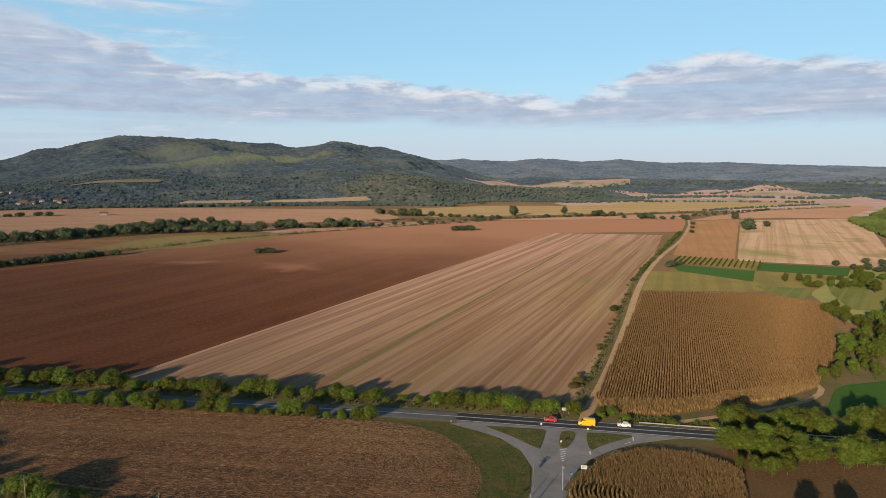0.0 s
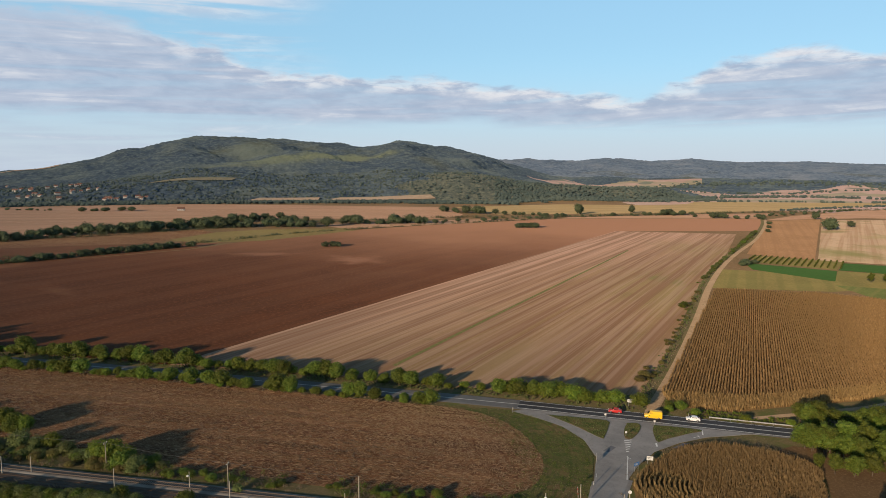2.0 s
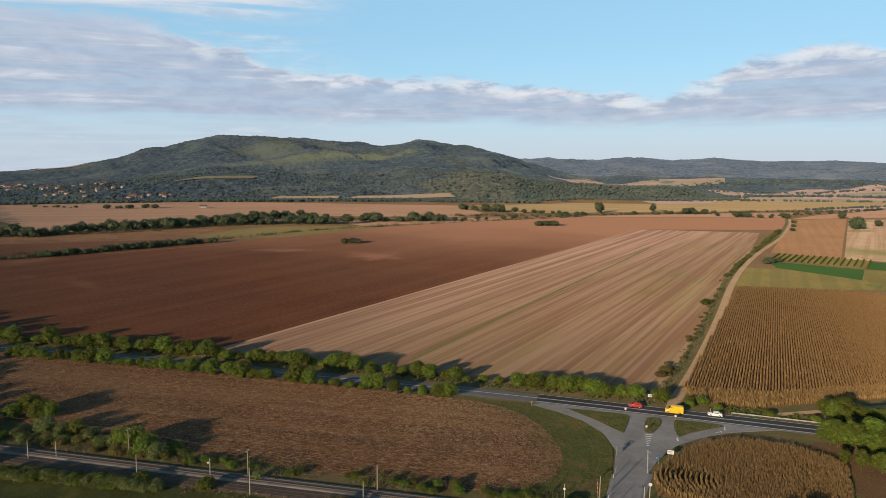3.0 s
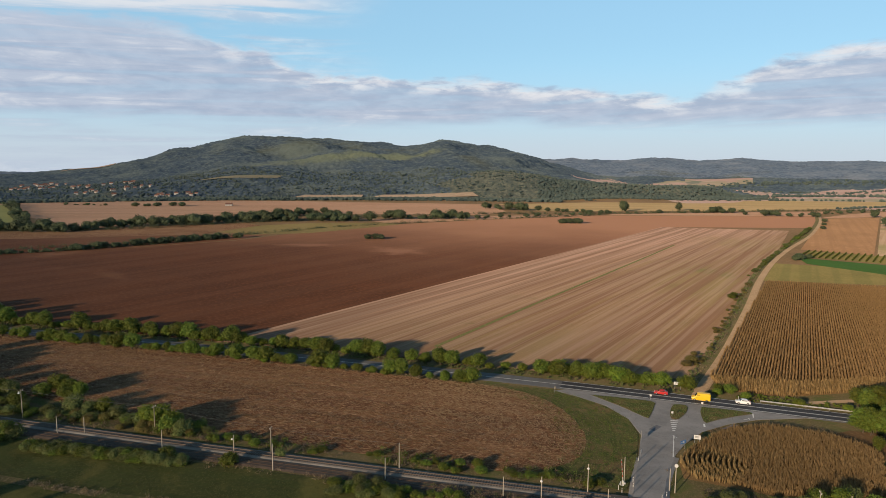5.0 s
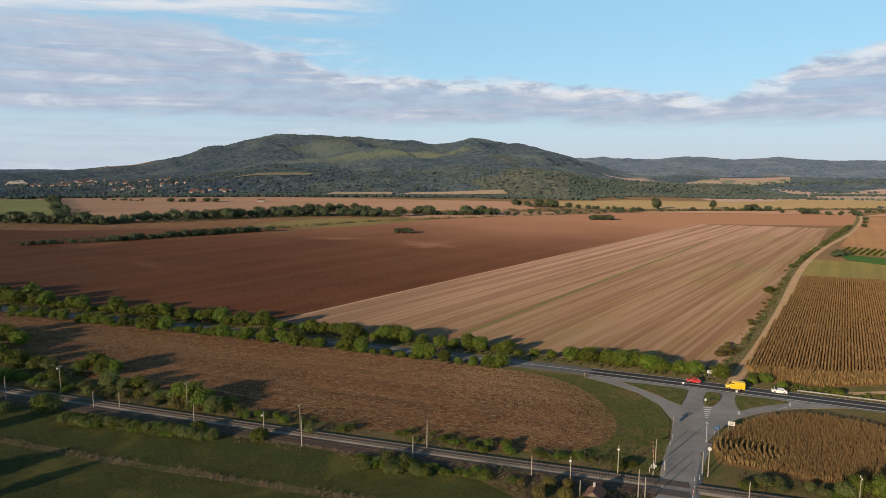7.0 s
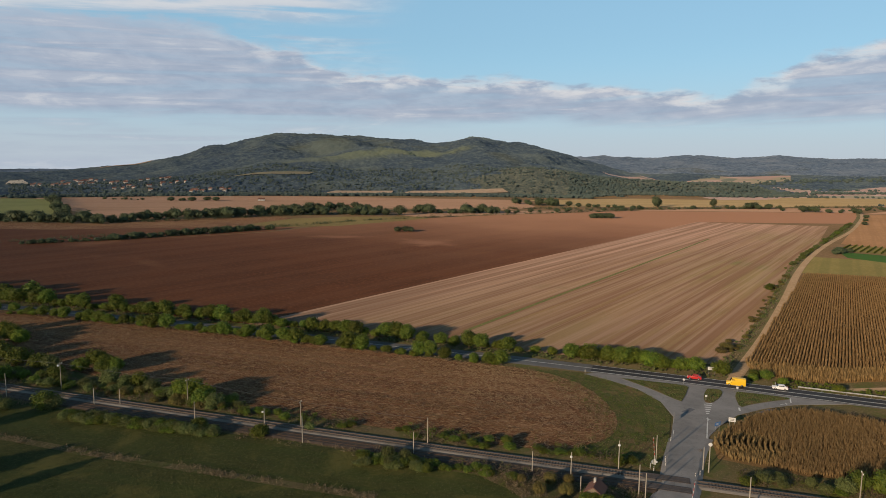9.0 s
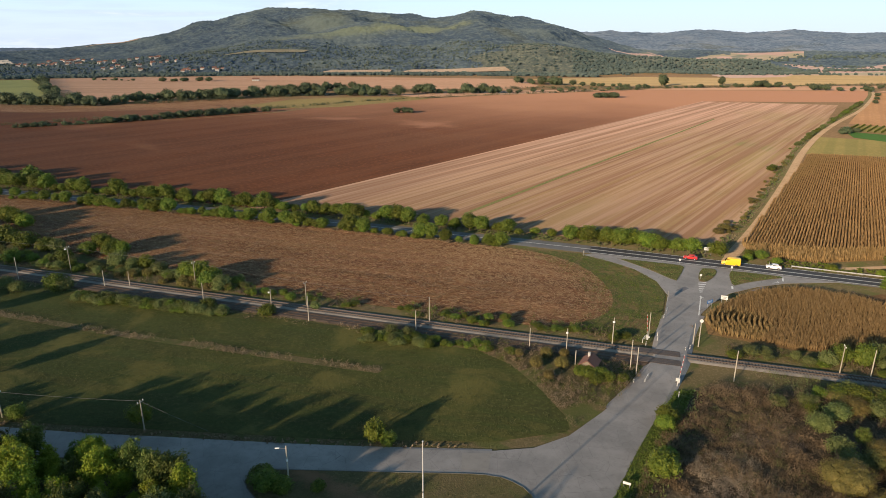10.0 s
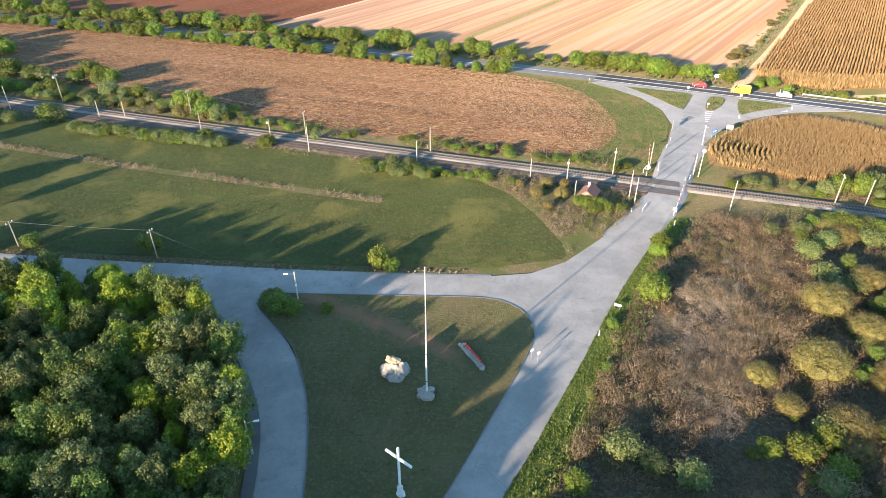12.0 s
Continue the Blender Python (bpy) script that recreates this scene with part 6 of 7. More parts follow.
# ---- far woods ----
def crowns(name, x, y, size, mat, label, seed):
    """Many far tree crowns as one mass of small uneven domes."""
    rng = np.random.default_rng(seed)
    bm = bmesh.new()
    bmesh.ops.create_icosphere(bm, subdivisions=1, radius=1)
    base = np.array([v.co[:] for v in bm.verts])
    tri = np.array([[v.index for v in f.verts] for f in bm.faces])
    bm.free()
    n, k = len(x), len(base)
    z = land(x, y)
    r = size * rng.uniform(0.6, 1.25, n)
    p = base[None] * (1 + rng.uniform(-0.25, 0.25, (n, k, 1))) * r[:, None, None] * np.array([1.15, 1.15, 0.9])
    p = p + np.stack([x, y, z + r * 0.55], 1)[:, None]
    faces = (np.arange(n)[:, None, None] * k + tri[None]).reshape(-1, 3).tolist()
    return tagged(mesh_from(name, p.reshape(-1, 3).tolist(), faces, mat), label, "woods", kind="stuff")


def far_leaf(name, dark, mid, light):
    m, n = material(name)
    c = n.mix(n.island(), dark, mid)
    c = n.mix(n.math("MULTIPLY", n.step(n.noise(n.place(), 0.006, 5, 0.6), 0.45, 0.65), 0.7), c, light)
    n.surface(c, 0.9, n.noise(n.place(), 0.8, 3), 1.0, 1.0, spec=0.1)
    return m


# wood_far has the blue-grey haze of distance painted into its leaf colour
wood_far = far_leaf("hazy far deciduous woods", (0.055, 0.077, 0.074), (0.075, 0.102, 0.094), (0.104, 0.129, 0.109))
wood_green = far_leaf("green leafy woods", (0.052, 0.077, 0.025), (0.086, 0.122, 0.034), (0.121, 0.152, 0.046))
rng = np.random.default_rng(5)


def scatter(n, a0, a1, r0, r1):
    a, r = np.radians(rng.uniform(a0, a1, n)), np.sqrt(rng.uniform(r0 ** 2, r1 ** 2, n))
    return r * np.sin(a), r * np.cos(a)


def free_of_fields(x, y):
    ok = np.ones(len(x), bool)
    for poly, *_ in HILL_FIELDS:
        ok &= ~inside(poly, x, y)
    return ok


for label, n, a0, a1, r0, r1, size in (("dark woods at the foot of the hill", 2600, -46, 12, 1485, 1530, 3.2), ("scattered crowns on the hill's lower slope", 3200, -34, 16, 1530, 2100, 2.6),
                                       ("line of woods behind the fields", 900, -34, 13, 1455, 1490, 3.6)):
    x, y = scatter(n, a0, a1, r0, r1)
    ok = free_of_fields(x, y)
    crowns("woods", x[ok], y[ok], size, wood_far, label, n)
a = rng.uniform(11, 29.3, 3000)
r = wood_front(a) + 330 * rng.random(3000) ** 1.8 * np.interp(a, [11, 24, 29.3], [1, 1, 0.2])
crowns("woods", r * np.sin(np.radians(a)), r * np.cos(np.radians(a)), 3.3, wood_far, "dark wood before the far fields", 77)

for label, line, wide, n, size in (("long line of trees between far fields", [(930, 1740), (1130, 1850), (1367, 1870), (1560, 1750), (1800, 1850), (2063, 1958)], 18, 300, 5.0),
                                   ("second line of trees between far fields", [(1090, 2350), (1420, 2130), (1700, 2230), (2050, 2160), (2300, 2200)], 14, 150, 4.4),
                                   ("trees at the foot of the far ridge", [(1065, 2480), (1450, 2600), (1800, 2560), (2060, 2330), (2500, 2350)], 45, 380, 5.0),
                                   ("thin trees beside the straw-coloured field", [(660, 1540), (900, 1585), (1139, 1566), (1363, 1528)], 10, 90, 4.0)):
    pts = smooth_line(line, 20)
    pick = rng.integers(0, len(pts), n)
    crowns("woods", np.array([pts[k].x for k in pick]) + rng.normal(0, wide, n), np.array([pts[k].y for k in pick]) + rng.normal(0, wide, n), size, wood_far, label, n)

for label, (x0, y0), (x1, y1), wide, n in (("hedge of trees beyond the reddish field", (830, 1240), (1290, 1440), 14, 120), ("green wood beside the pale field", (640, 560), (930, 950), 130, 620), ("green wood beyond the pale field", (930, 930), (1480, 1370), 110, 520)):
    t, u = rng.random(n), rng.random(n)
    crowns("woods", x0 + (x1 - x0) * t + wide * u, y0 + (y1 - y0) * t - min(60, wide) * u, 3.0 if wide < 20 else 4.6, wood_far if wide < 20 else wood_green, label, n)

# ---- the village under the hill ----
plaster = plain("pale house plaster", (0.46, 0.44, 0.41), 0.9, vary=0.3, scale=0.3)
roof_tile = plain("red roof tiles", (0.180, 0.090, 0.068), 0.9, vary=0.4, scale=0.6)
dark_glass = plain("dark window panes", (0.03, 0.035, 0.045), 0.2, vary=0.1)
white_paint = plain("white paint", (0.60, 0.59, 0.56), 0.6, vary=0.25, scale=1.2)


def house(x, y, z, turn, long, deep, tall, label, category="house", walls=None):
    h = thing("house", pose(x, y, z, 0, 0, turn), label, category)
    bm = bmesh.new()
    box(bm, (0, 0, tall / 2 - 0.4), (long, deep, tall + 0.8))
    g = [bm.verts.new(p) for p in ((-long / 2, -deep / 2, tall), (-long / 2, deep / 2, tall), (-long / 2, 0, tall + deep * 0.36), (long / 2, -deep / 2, tall), (long / 2, deep / 2, tall), (long / 2, 0, tall + deep * 0.36))]
    bm.faces.new((g[0], g[1], g[2]))
    bm.faces.new((g[3], g[5], g[4]))
    part("wall", bm, walls or plaster, h)
    bm = bmesh.new()
    e, rise = 0.35, math.atan2(deep * 0.36, deep / 2)
    slant = math.hypot(deep / 2 + e, deep * 0.36 * (deep / 2 + e) / (deep / 2))
    for s in (-1, 1):
        mid = (0, s * (deep / 2 + e) / 2, tall + deep * 0.36 - slant / 2 * math.sin(rise) + 0.09)
        box(bm, mid, (long + 2 * e, slant, 0.16), (-s * math.degrees(rise), 0, 0))
    roof = part("roof", bm, roof_tile, h, "red tiled gable roof")
    bm = bmesh.new()
    box(bm, (long * 0.2, deep * 0.12, tall + deep * 0.36 + 0.2), (0.5, 0.5, 1.2), bevel=0.03)
    part("chimney", bm, plaster, roof, "pale plastered chimney")
    for k in range(max(2, int(long / 3))):
        bm = bmesh.new()
        box(bm, (-long / 2 + (k + 0.5) * long / max(2, int(long / 3)), -deep / 2 - 0.02, tall * 0.55), (0.9, 0.08, 1.1))
        part("window", bm, dark_glass, h)
    return h


hut_place = (31.2, 122.0)
house(*hut_place, 0.0, 62, 3.6, 3.1, 1.9, "small crossing keeper's hut with a red roof", "hut", plain("stained hut plaster", (0.26, 0.21, 0.16), 0.95, vary=0.4))
vr = random.Random(3)
for x, y, n, spread_ in ((-1010, 1660, 8, 60), (-1060, 1880, 12, 70), (-880, 1700, 9, 90), (-780, 1690, 8, 60), (-650, 1560, 5, 60), (-530, 1475, 9, 45), (-700, 1500, 6, 60)):
    for _ in range(n):
        hx, hy = x + vr.uniform(-spread_, spread_), y + vr.uniform(-spread_, spread_) * 0.7
        house(hx, hy, float(land(hx, hy)) - 0.5, vr.uniform(-40, 40), vr.uniform(7, 11), vr.uniform(6, 8), vr.uniform(3, 5), "pale village house with a dull red roof among trees")
house(-342, 1209, 0.1, 8, 12, 7, 3.2, "lone pale farm building in a wide field", "farm building")
patch("quarry_face", [(-1150, 1690), (-1118, 1740), (-1270, 1950), (-1272, 1890)], earth("pale quarry rock", (0.42, 0.36, 0.28), (0.5, 0.44, 0.36), (0.56, 0.5, 0.42), 0.05, 0.01), "pale quarry face among the woods", 1.5, 24)

# ---- the junction's islands and paint ----
for name_, pts, label in (("traffic_island", [(57, 196.0), (66, 193.0), (74.5, 189.6), (73.8, 186), (69.5, 178.0), (68.2, 176.6), (66.5, 179.5), (63, 186.5)], "grassy traffic island of triangular outline"),
                          ("traffic_island", [(80.3, 187.0), (83.2, 186.6), (83.6, 184.6), (81.0, 180.0), (77.0, 175.6), (75.4, 175.6), (75.6, 178), (78.0, 183.5)], "small drop-shaped grass island in the junction"),
                          ("traffic_island", [(88, 184.6), (94, 182.8), (101, 179.4), (95, 177.2), (88, 174.6), (83.8, 172.6), (84.3, 176), (86, 181)], "grassy traffic island beside the slip road")):
    line = smooth_line([Vector(p) for p in pts + [pts[0]]], 1.5)[:-1]
    sheet(name_, [(q.x, q.y) for q in line], 0.24, join_grass, label, "traffic island", 0.14)
    kerbstones("island_kerb", line + [line[0]], "pale kerb stones round a traffic island", 0.05, 0.05, 1.5)
    weeds("island_grass", [(q.x, q.y) for q in line], 2.5, 0.22, 0.12, leaf_grey, "short green grass on a traffic island", int(line[0].x), 4, 0.24)
kerbstones("island_kerb", ISLAND, "pale kerb stones round the grass island")


def paint(pts, label="white paint on the asphalt", z=0.118):
    return sheet("road_mark", pts, z, white, label, "road marking")


def bar(x, y, turn, long, wide, z=0.118):
    c, s = math.cos(radians(turn)), math.sin(radians(turn))
    paint([(x + c * u - s * v, y + s * u + c * v) for u, v in ((-long / 2, -wide / 2), (long / 2, -wide / 2), (long / 2, wide / 2), (-long / 2, wide / 2))], z=z)


for k in range(6):
    bar(75.4 - k * 0.62, 174.6 - k * 1.45, 12, 2.6 - 0.34 * k, 0.42)
paint([(71.0, 164.5), (71.25, 164.4), (65.6, 151.0), (65.35, 151.1)], "thin white dividing line on the side road")
for x, y, turn in ((82.0, 182.5, 66), (70.5, 162.6, 62), (97, 175.0, 20)):
    bar(x, y, turn, 2.6, 0.18)
    bar(x + 0.9 * math.cos(radians(turn)), y + 0.9 * math.sin(radians(turn)), turn + 60, 1.4, 0.2)
bar(82.5, 170.8, 70, 2.4, 0.5), bar(100.5, 178.0, 65, 4.0, 0.35)
shade_patch = paving("darker asphalt", (0.11, 0.11, 0.12), (0.15, 0.15, 0.16))
sheet("asphalt_patch", [(65.5, 168.5), (69, 171.5), (70, 170.2), (66.8, 167.2)], 0.116, shade_patch, "dark patch in the asphalt", "road")
sheet("asphalt_patch", [(86, 168.2), (91, 171.4), (92.5, 170.8), (88, 167.8)], 0.116, shade_patch, "dark patch in the asphalt", "road")

# ---- poles, lamps, wires ----
pole_wood = plain("grey weathered pole", (0.34, 0.30, 0.24), 0.9, vary=0.3, scale=2)
pale_pole = plain("pale concrete pole", (0.42, 0.38, 0.31), 0.9, vary=0.25, scale=1.5)
porcelain = plain("white porcelain", (0.75, 0.74, 0.70), 0.3, vary=0.1)
wire_mat = plain("grey wire", (0.14, 0.14, 0.14), 0.7, 0.2)
grey_metal = plain("galvanised metal", (0.45, 0.46, 0.47), 0.45, 0.7)


def utility_pole(x, y, height, turn=70, arm=True, lamp=False, mat=pole_wood, lean=0.0):
    label = "grey weathered utility pole with a short crossarm" if arm else "plain pale pole beside the railway"
    if lamp:
        label = "pale pole with a white signal lamp beside the railway"
    p = thing("utility_pole", pose(x, y, 0, 0, lean, turn), label, "pole", "poles along the railway")
    bm = bmesh.new()
    rod(bm, (0, 0, -0.3), (0, 0, height), 0.13, 0.085, 9)
    part("shaft", bm, mat, p)
    if arm:
        bm = bmesh.new()
        box(bm, (0, 0, height - 0.45), (1.5, 0.1, 0.12), bevel=0.01)
        cross_arm = part("crossarm", bm, mat, p)
        for k in (-0.65, 0.65):
            bm = bmesh.new()
            rod(bm, (k, 0, height - 0.4), (k, 0, height - 0.15), 0.05, 0.07, 8)
            part("insulator", bm, porcelain, cross_arm, "white porcelain insulator")
    if lamp:
        bm = bmesh.new()
        rod(bm, (0, 0, height - 0.9), (-0.6, 0, height - 0.75), 0.04, 0.04, 6)
        bracket = part("bracket", bm, grey_metal, p)
        bm = bmesh.new()
        bmesh.ops.create_uvsphere(bm, u_segments=12, v_segments=8, radius=0.30, matrix=Matrix.Translation((-0.7, 0, height - 0.75)) @ Matrix.Diagonal((1, 1, 0.8, 1)))
        part("lamp_globe", bm, porcelain, bracket, "white lamp globe", True)
    return p


for x, y, h, arm, lamp in ((-122.9, 174.7, 7.0, False, False), (-111.3, 181.3, 8.2, True, True), (-95.2, 169.3, 4.9, False, False), (-88.1, 169.3, 4.6, False, False), (-63.4, 158.3, 5.5, False, False),
                           (-69.6, 169.5, 7.7, True, False), (-45.1, 156.9, 4.5, False, True), (-35.6, 156.0, 7.0, True, False), (-33.2, 146.8, 6.6, False, False), (-6.3, 140.9, 5.4, False, False),
                           (-3.2, 146.5, 6.6, False, False), (19.9, 132.6, 4.8, False, False), (28.1, 131.4, 5.3, False, True), (28.7, 124.4, 3.4, False, False), (39.0, 133.8, 6.9, False, True),
                           (48.4, 137.4, 6.7, False, False), (40.0, 122.4, 6.9, False, False), (40.6, 120.1, 6.3, False, False), (57.8, 134.4, 5.3, False, False), (60.0, 117.6, 6.9, False, False),
                           (83.2, 120.2, 7.0, True, False), (89.5, 119.7, 6.1, False, False), (-80.6, 102.8, 5.5, True, False), (-52.8, 98.9, 6.2, True, False)):
    utility_pole(x, y, h, 73, arm, lamp, pale_pole if not arm else pole_wood)


def wire(a, b, sag, label="thin sagging overhead wire between poles"):
    a, b = Vector(a), Vector(b)
    cu = bpy.data.curves.new("overhead_wire", "CURVE")
    cu.dimensions, cu.bevel_depth, cu.bevel_resolution = "3D", 0.02, 1
    sp = cu.splines.new("POLY")
    sp.points.add(12)
    for i in range(13):
        t = i / 12
        q = a.lerp(b, t)
        sp.points[i].co = (q.x, q.y, q.z - sag * 4 * t * (1 - t), 1)
    cu.materials.append(wire_mat)
    me = bpy.data.meshes.new_from_object(bpy.data.objects.new("overhead_wire", cu))
    return tagged(new("overhead_wire", me), label, "wire")


wire((-230, 217, 8.0), (-111.3, 181.3, 8.0), 1.2), wire((-111.3, 181.3, 8.0), (-69.6, 169.5, 7.5), 0.5), wire((-69.6, 169.5, 7.5), (-35.6, 156.0, 6.8), 0.5), wire((-35.6, 156, 6.8), (-3.2, 146.5, 6.5), 0.5)
wire((-160, 111, 6.0), (-80.6, 102.8, 5.4), 0.8), wire((-80.6, 102.8, 5.4), (-52.8, 98.9, 6.0), 0.2), wire((-52.8, 98.9, 6.0), (-41.2, 98.6, 0.1), 0.1, "taut stay wire from a pole to the ground")


def street_lamp(x, y, height, turn, label):
    p = thing("street_lamp", pose(x, y, 0, 0, 0, turn), label, "street lamp")
    bm = bmesh.new()
    rod(bm, (0, 0, -0.2), (0, 0, height), 0.15, 0.10, 9)
    part("shaft", bm, pale_pole, p)
    bm = bmesh.new()
    rod(bm, (0, 0, height - 0.5), (-1.1, 0, height - 0.3), 0.04, 0.04, 6)
    arm = part("arm", bm, grey_metal, p)
    bm = bmesh.new()
    box(bm, (-1.35, 0, height - 0.3), (0.7, 0.28, 0.16), bevel=0.05)
    part("lamp_head", bm, porcelain, arm, "white street lamp head")
    bm = bmesh.new()
    box(bm, (0, 0, height - 2.6), (0.3, 0.3, 0.4), bevel=0.02)
    part("switch_box", bm, porcelain, p)
    return p


street_lamp(-24.1, 85.4, 6.4, 8, "pale street lamp on the grass island")
street_lamp(-24.0, 54.2, 6.1, 190, "pale street lamp beside the wood")

# ---- signs, posts, barriers ----
sign_white = plain("white sign face", (0.64, 0.64, 0.62), 0.4, vary=0.08)
sign_blue = plain("blue sign face", (0.05, 0.16, 0.38), 0.4, vary=0.1)
sign_brown = plain("faded board", (0.36, 0.33, 0.27), 0.8, vary=0.3)
sign_red = plain("red paint", (0.50, 0.05, 0.04), 0.5, vary=0.2)


def road_sign(x, y, turn, wide, tall, top, face, label, legs=2):
    s = thing("road_sign", pose(x, y, 0, 0, 0, turn), label, "road sign")
    for k in ((-0.35, 0.35) if legs == 2 else (0,)):
        bm = bmesh.new()
        rod(bm, (k * wide, 0.05, -0.2), (k * wide, 0.05, top), 0.045, 0.045, 8)
        part("leg", bm, grey_metal, s)
    bm = bmesh.new()
    box(bm, (0, 0, top - tall / 2), (wide, 0.05, tall), bevel=0.012)
    panel = part("panel", bm, face, s)
    if wide > 1.2:
        for k in range(2):
            bm = bmesh.new()
            box(bm, (-0.05 * wide, -0.03, top - tall * (0.35 + 0.3 * k)), (wide * (0.7 - 0.15 * k), 0.012, tall * 0.12))
            part("lettering", bm, wire_mat if face != sign_blue else sign_white, panel, "plain bar for unreadable writing")
    return s


road_sign(75.4, 159.6, -20, 1.7, 1.1, 2.1, sign_white, "white roadside board on two metal legs")
road_sign(70.0, 155.8, 30, 2.2, 0.9, 2.4, sign_blue, "blue and white direction sign beside the road")
road_sign(61.0, 161.4, 70, 2.6, 1.2, 2.4, sign_brown, "faded brown roadside board on two legs")
road_sign(87.0, 200.2, -18, 2.6, 1.0, 2.8, sign_white, "white direction sign beyond the main road")
road_sign(57.0, 150.5, 60, 0.8, 0.8, 2.4, sign_white, "small pale road sign on one leg", 1)
road_sign(13.2, 71.6, 30, 0.55, 0.5, 2.3, sign_white, "white road sign on the island kerb", 1)
road_sign(14.1, 71.1, 30, 0.55, 0.5, 2.2, sign_white, "white road sign on the island kerb", 1)
road_sign(28.8, 84.0, -28, 1.2, 0.45, 1.1, sign_white, "low white sign beside the road")
road_sign(74.6, 191.2, -20, 0.6, 0.6, 1.9, sign_white, "small white traffic sign on a traffic island", 1)
road_sign(75.8, 177.2, 0, 0.6, 0.6, 1.8, sign_white, "small white sign on a traffic island", 1)
road_sign(88.2, 184.8, -20, 0.6, 0.6, 1.7, sign_white, "small white traffic sign on a traffic island", 1)
road_sign(45.9, 198.8, 20, 0.5, 0.7, 2.0, sign_brown, "narrow faded sign at the slip road", 1)


def round_sign(x, y, height):
    s = thing("round_sign", pose(x, y, 0, 0, 0, -10), "tall pale pole with a white round disc", "road sign")
    bm = bmesh.new()
    rod(bm, (0, 0, -0.2), (0, 0, height), 0.13, 0.1, 9)
    part("shaft", bm, pale_pole, s)
    bm = bmesh.new()
    rod(bm, (0, -0.16, height - 0.2), (0, -0.10, height - 0.2), 0.42, 0.42, 20)
    part("disc", bm, sign_white, s)


round_sign(58.7, 133.5, 6.6)


def white_post(x, y, tall, turn=0):
    p = thing("marker_post", pose(x, y, 0, 0, 0, turn), "short white marker post with a dark band", "post", "marker posts")
    bm = bmesh.new()
    box(bm, (0, 0, tall / 2 - 0.1), (0.14, 0.14, tall + 0.2), bevel=0.03)
    part("body", bm, white_paint, p)
    bm = bmesh.new()
    box(bm, (0, 0, tall * 0.78), (0.15, 0.15, 0.18), bevel=0.01)
    part("band", bm, wire_mat, p, "dark reflector band")


for x, y, h in ((46.3, 110.9, 1.4), (24.4, 77.2, 1.2), (55.9, 149.2, 1.2), (39.0, 116.3, 1.1), (54.6, 130.5, 1.2), (56.0, 131.5, 1.3), (50.0, 135.8, 1.3), (50.9, 138.5, 1.3), (46.8, 133.9, 1.0), (103, 191.5, 1.0)):
    white_post(x, y, h)


def barrier(x, y, turn, tall, label):
    """A level crossing barrier with its arm raised."""
    b = thing("crossing_barrier", pose(x, y, 0, 0, 0, turn), label, "barrier")
    bm = bmesh.new()
    box(bm, (0, 0, 0.6), (0.5, 0.4, 1.2), bevel=0.04)
    part("housing", bm, white_paint, b)
    bm = bmesh.new()
    rod(bm, (0, 0.3, 0.9), (0.5, 0.3, tall), 0.05, 0.035, 8)
    arm = part("arm", bm, white_paint, b, "raised white barrier arm")
    for k in range(4):
        f = 0.25 + 0.2 * k
        bm = bmesh.new()
        a, c = Vector((0, 0.3, 0.9)), Vector((0.5, 0.3, tall))
        rod(bm, a.lerp(c, f), a.lerp(c, f + 0.09), 0.053, 0.050, 8)
        part("stripe", bm, sign_red, arm, "red stripe")
    bm = bmesh.new()
    box(bm, (-0.35, 0.3, 0.8), (0.5, 0.3, 0.35), bevel=0.03)
    part("counterweight", bm, white_paint, b)
    return b


barrier(48.3, 116.6, -20, 6.4, "level crossing barrier with its arm raised")
barrier(48.0, 137.0, 160, 6.4, "level crossing barrier with its arm raised")


def warning_cross(x, y, turn, height, wide=0.95):
    s = thing("warning_cross", pose(x, y, 0, 0, 0, turn), "white railway warning cross with signal lamps", "railway sign")
    bm = bmesh.new()
    rod(bm, (0, 0, -0.2), (0, 0, height), 0.08, 0.07, 8)
    part("shaft", bm, white_paint, s)
    for a in (35, -35):
        bm = bmesh.new()
        box(bm, (0, -0.1 - 0.03 * (a > 0), height - 0.35), (wide, 0.04, 0.14), (0, a, 0), 0.01)
        part("blade", bm, sign_white, s)
    for k in (-0.3, 0.3):
        bm = bmesh.new()
        rod(bm, (k, -0.2, height - 0.95), (k, -0.02, height - 0.95), 0.13, 0.13, 14)
        part("lamp", bm, wire_mat, s)


warning_cross(47.5, 115.2, -30, 1.9)


def low_rail(x, y, turn, long):
    f = thing("guide_rail", pose(x, y, 0, 0, 0, turn), "low white tubular rail beside the crossing", "railing")
    for k in (-long / 2, long / 2):
        bm = bmesh.new()
        rod(bm, (k, 0, -0.1), (k, 0, 1.0), 0.07, 0.07, 8)
        part("post", bm, white_paint, f)
    bm = bmesh.new()
    rod(bm, (-long / 2 - 0.1, 0, 0.95), (long / 2 + 0.1, 0, 0.95), 0.07, 0.07, 8)
    part("bar", bm, white_paint, f)


low_rail(42.0, 117.6, 60, 2.6), low_rail(47.0, 136.2, 60, 2.2)


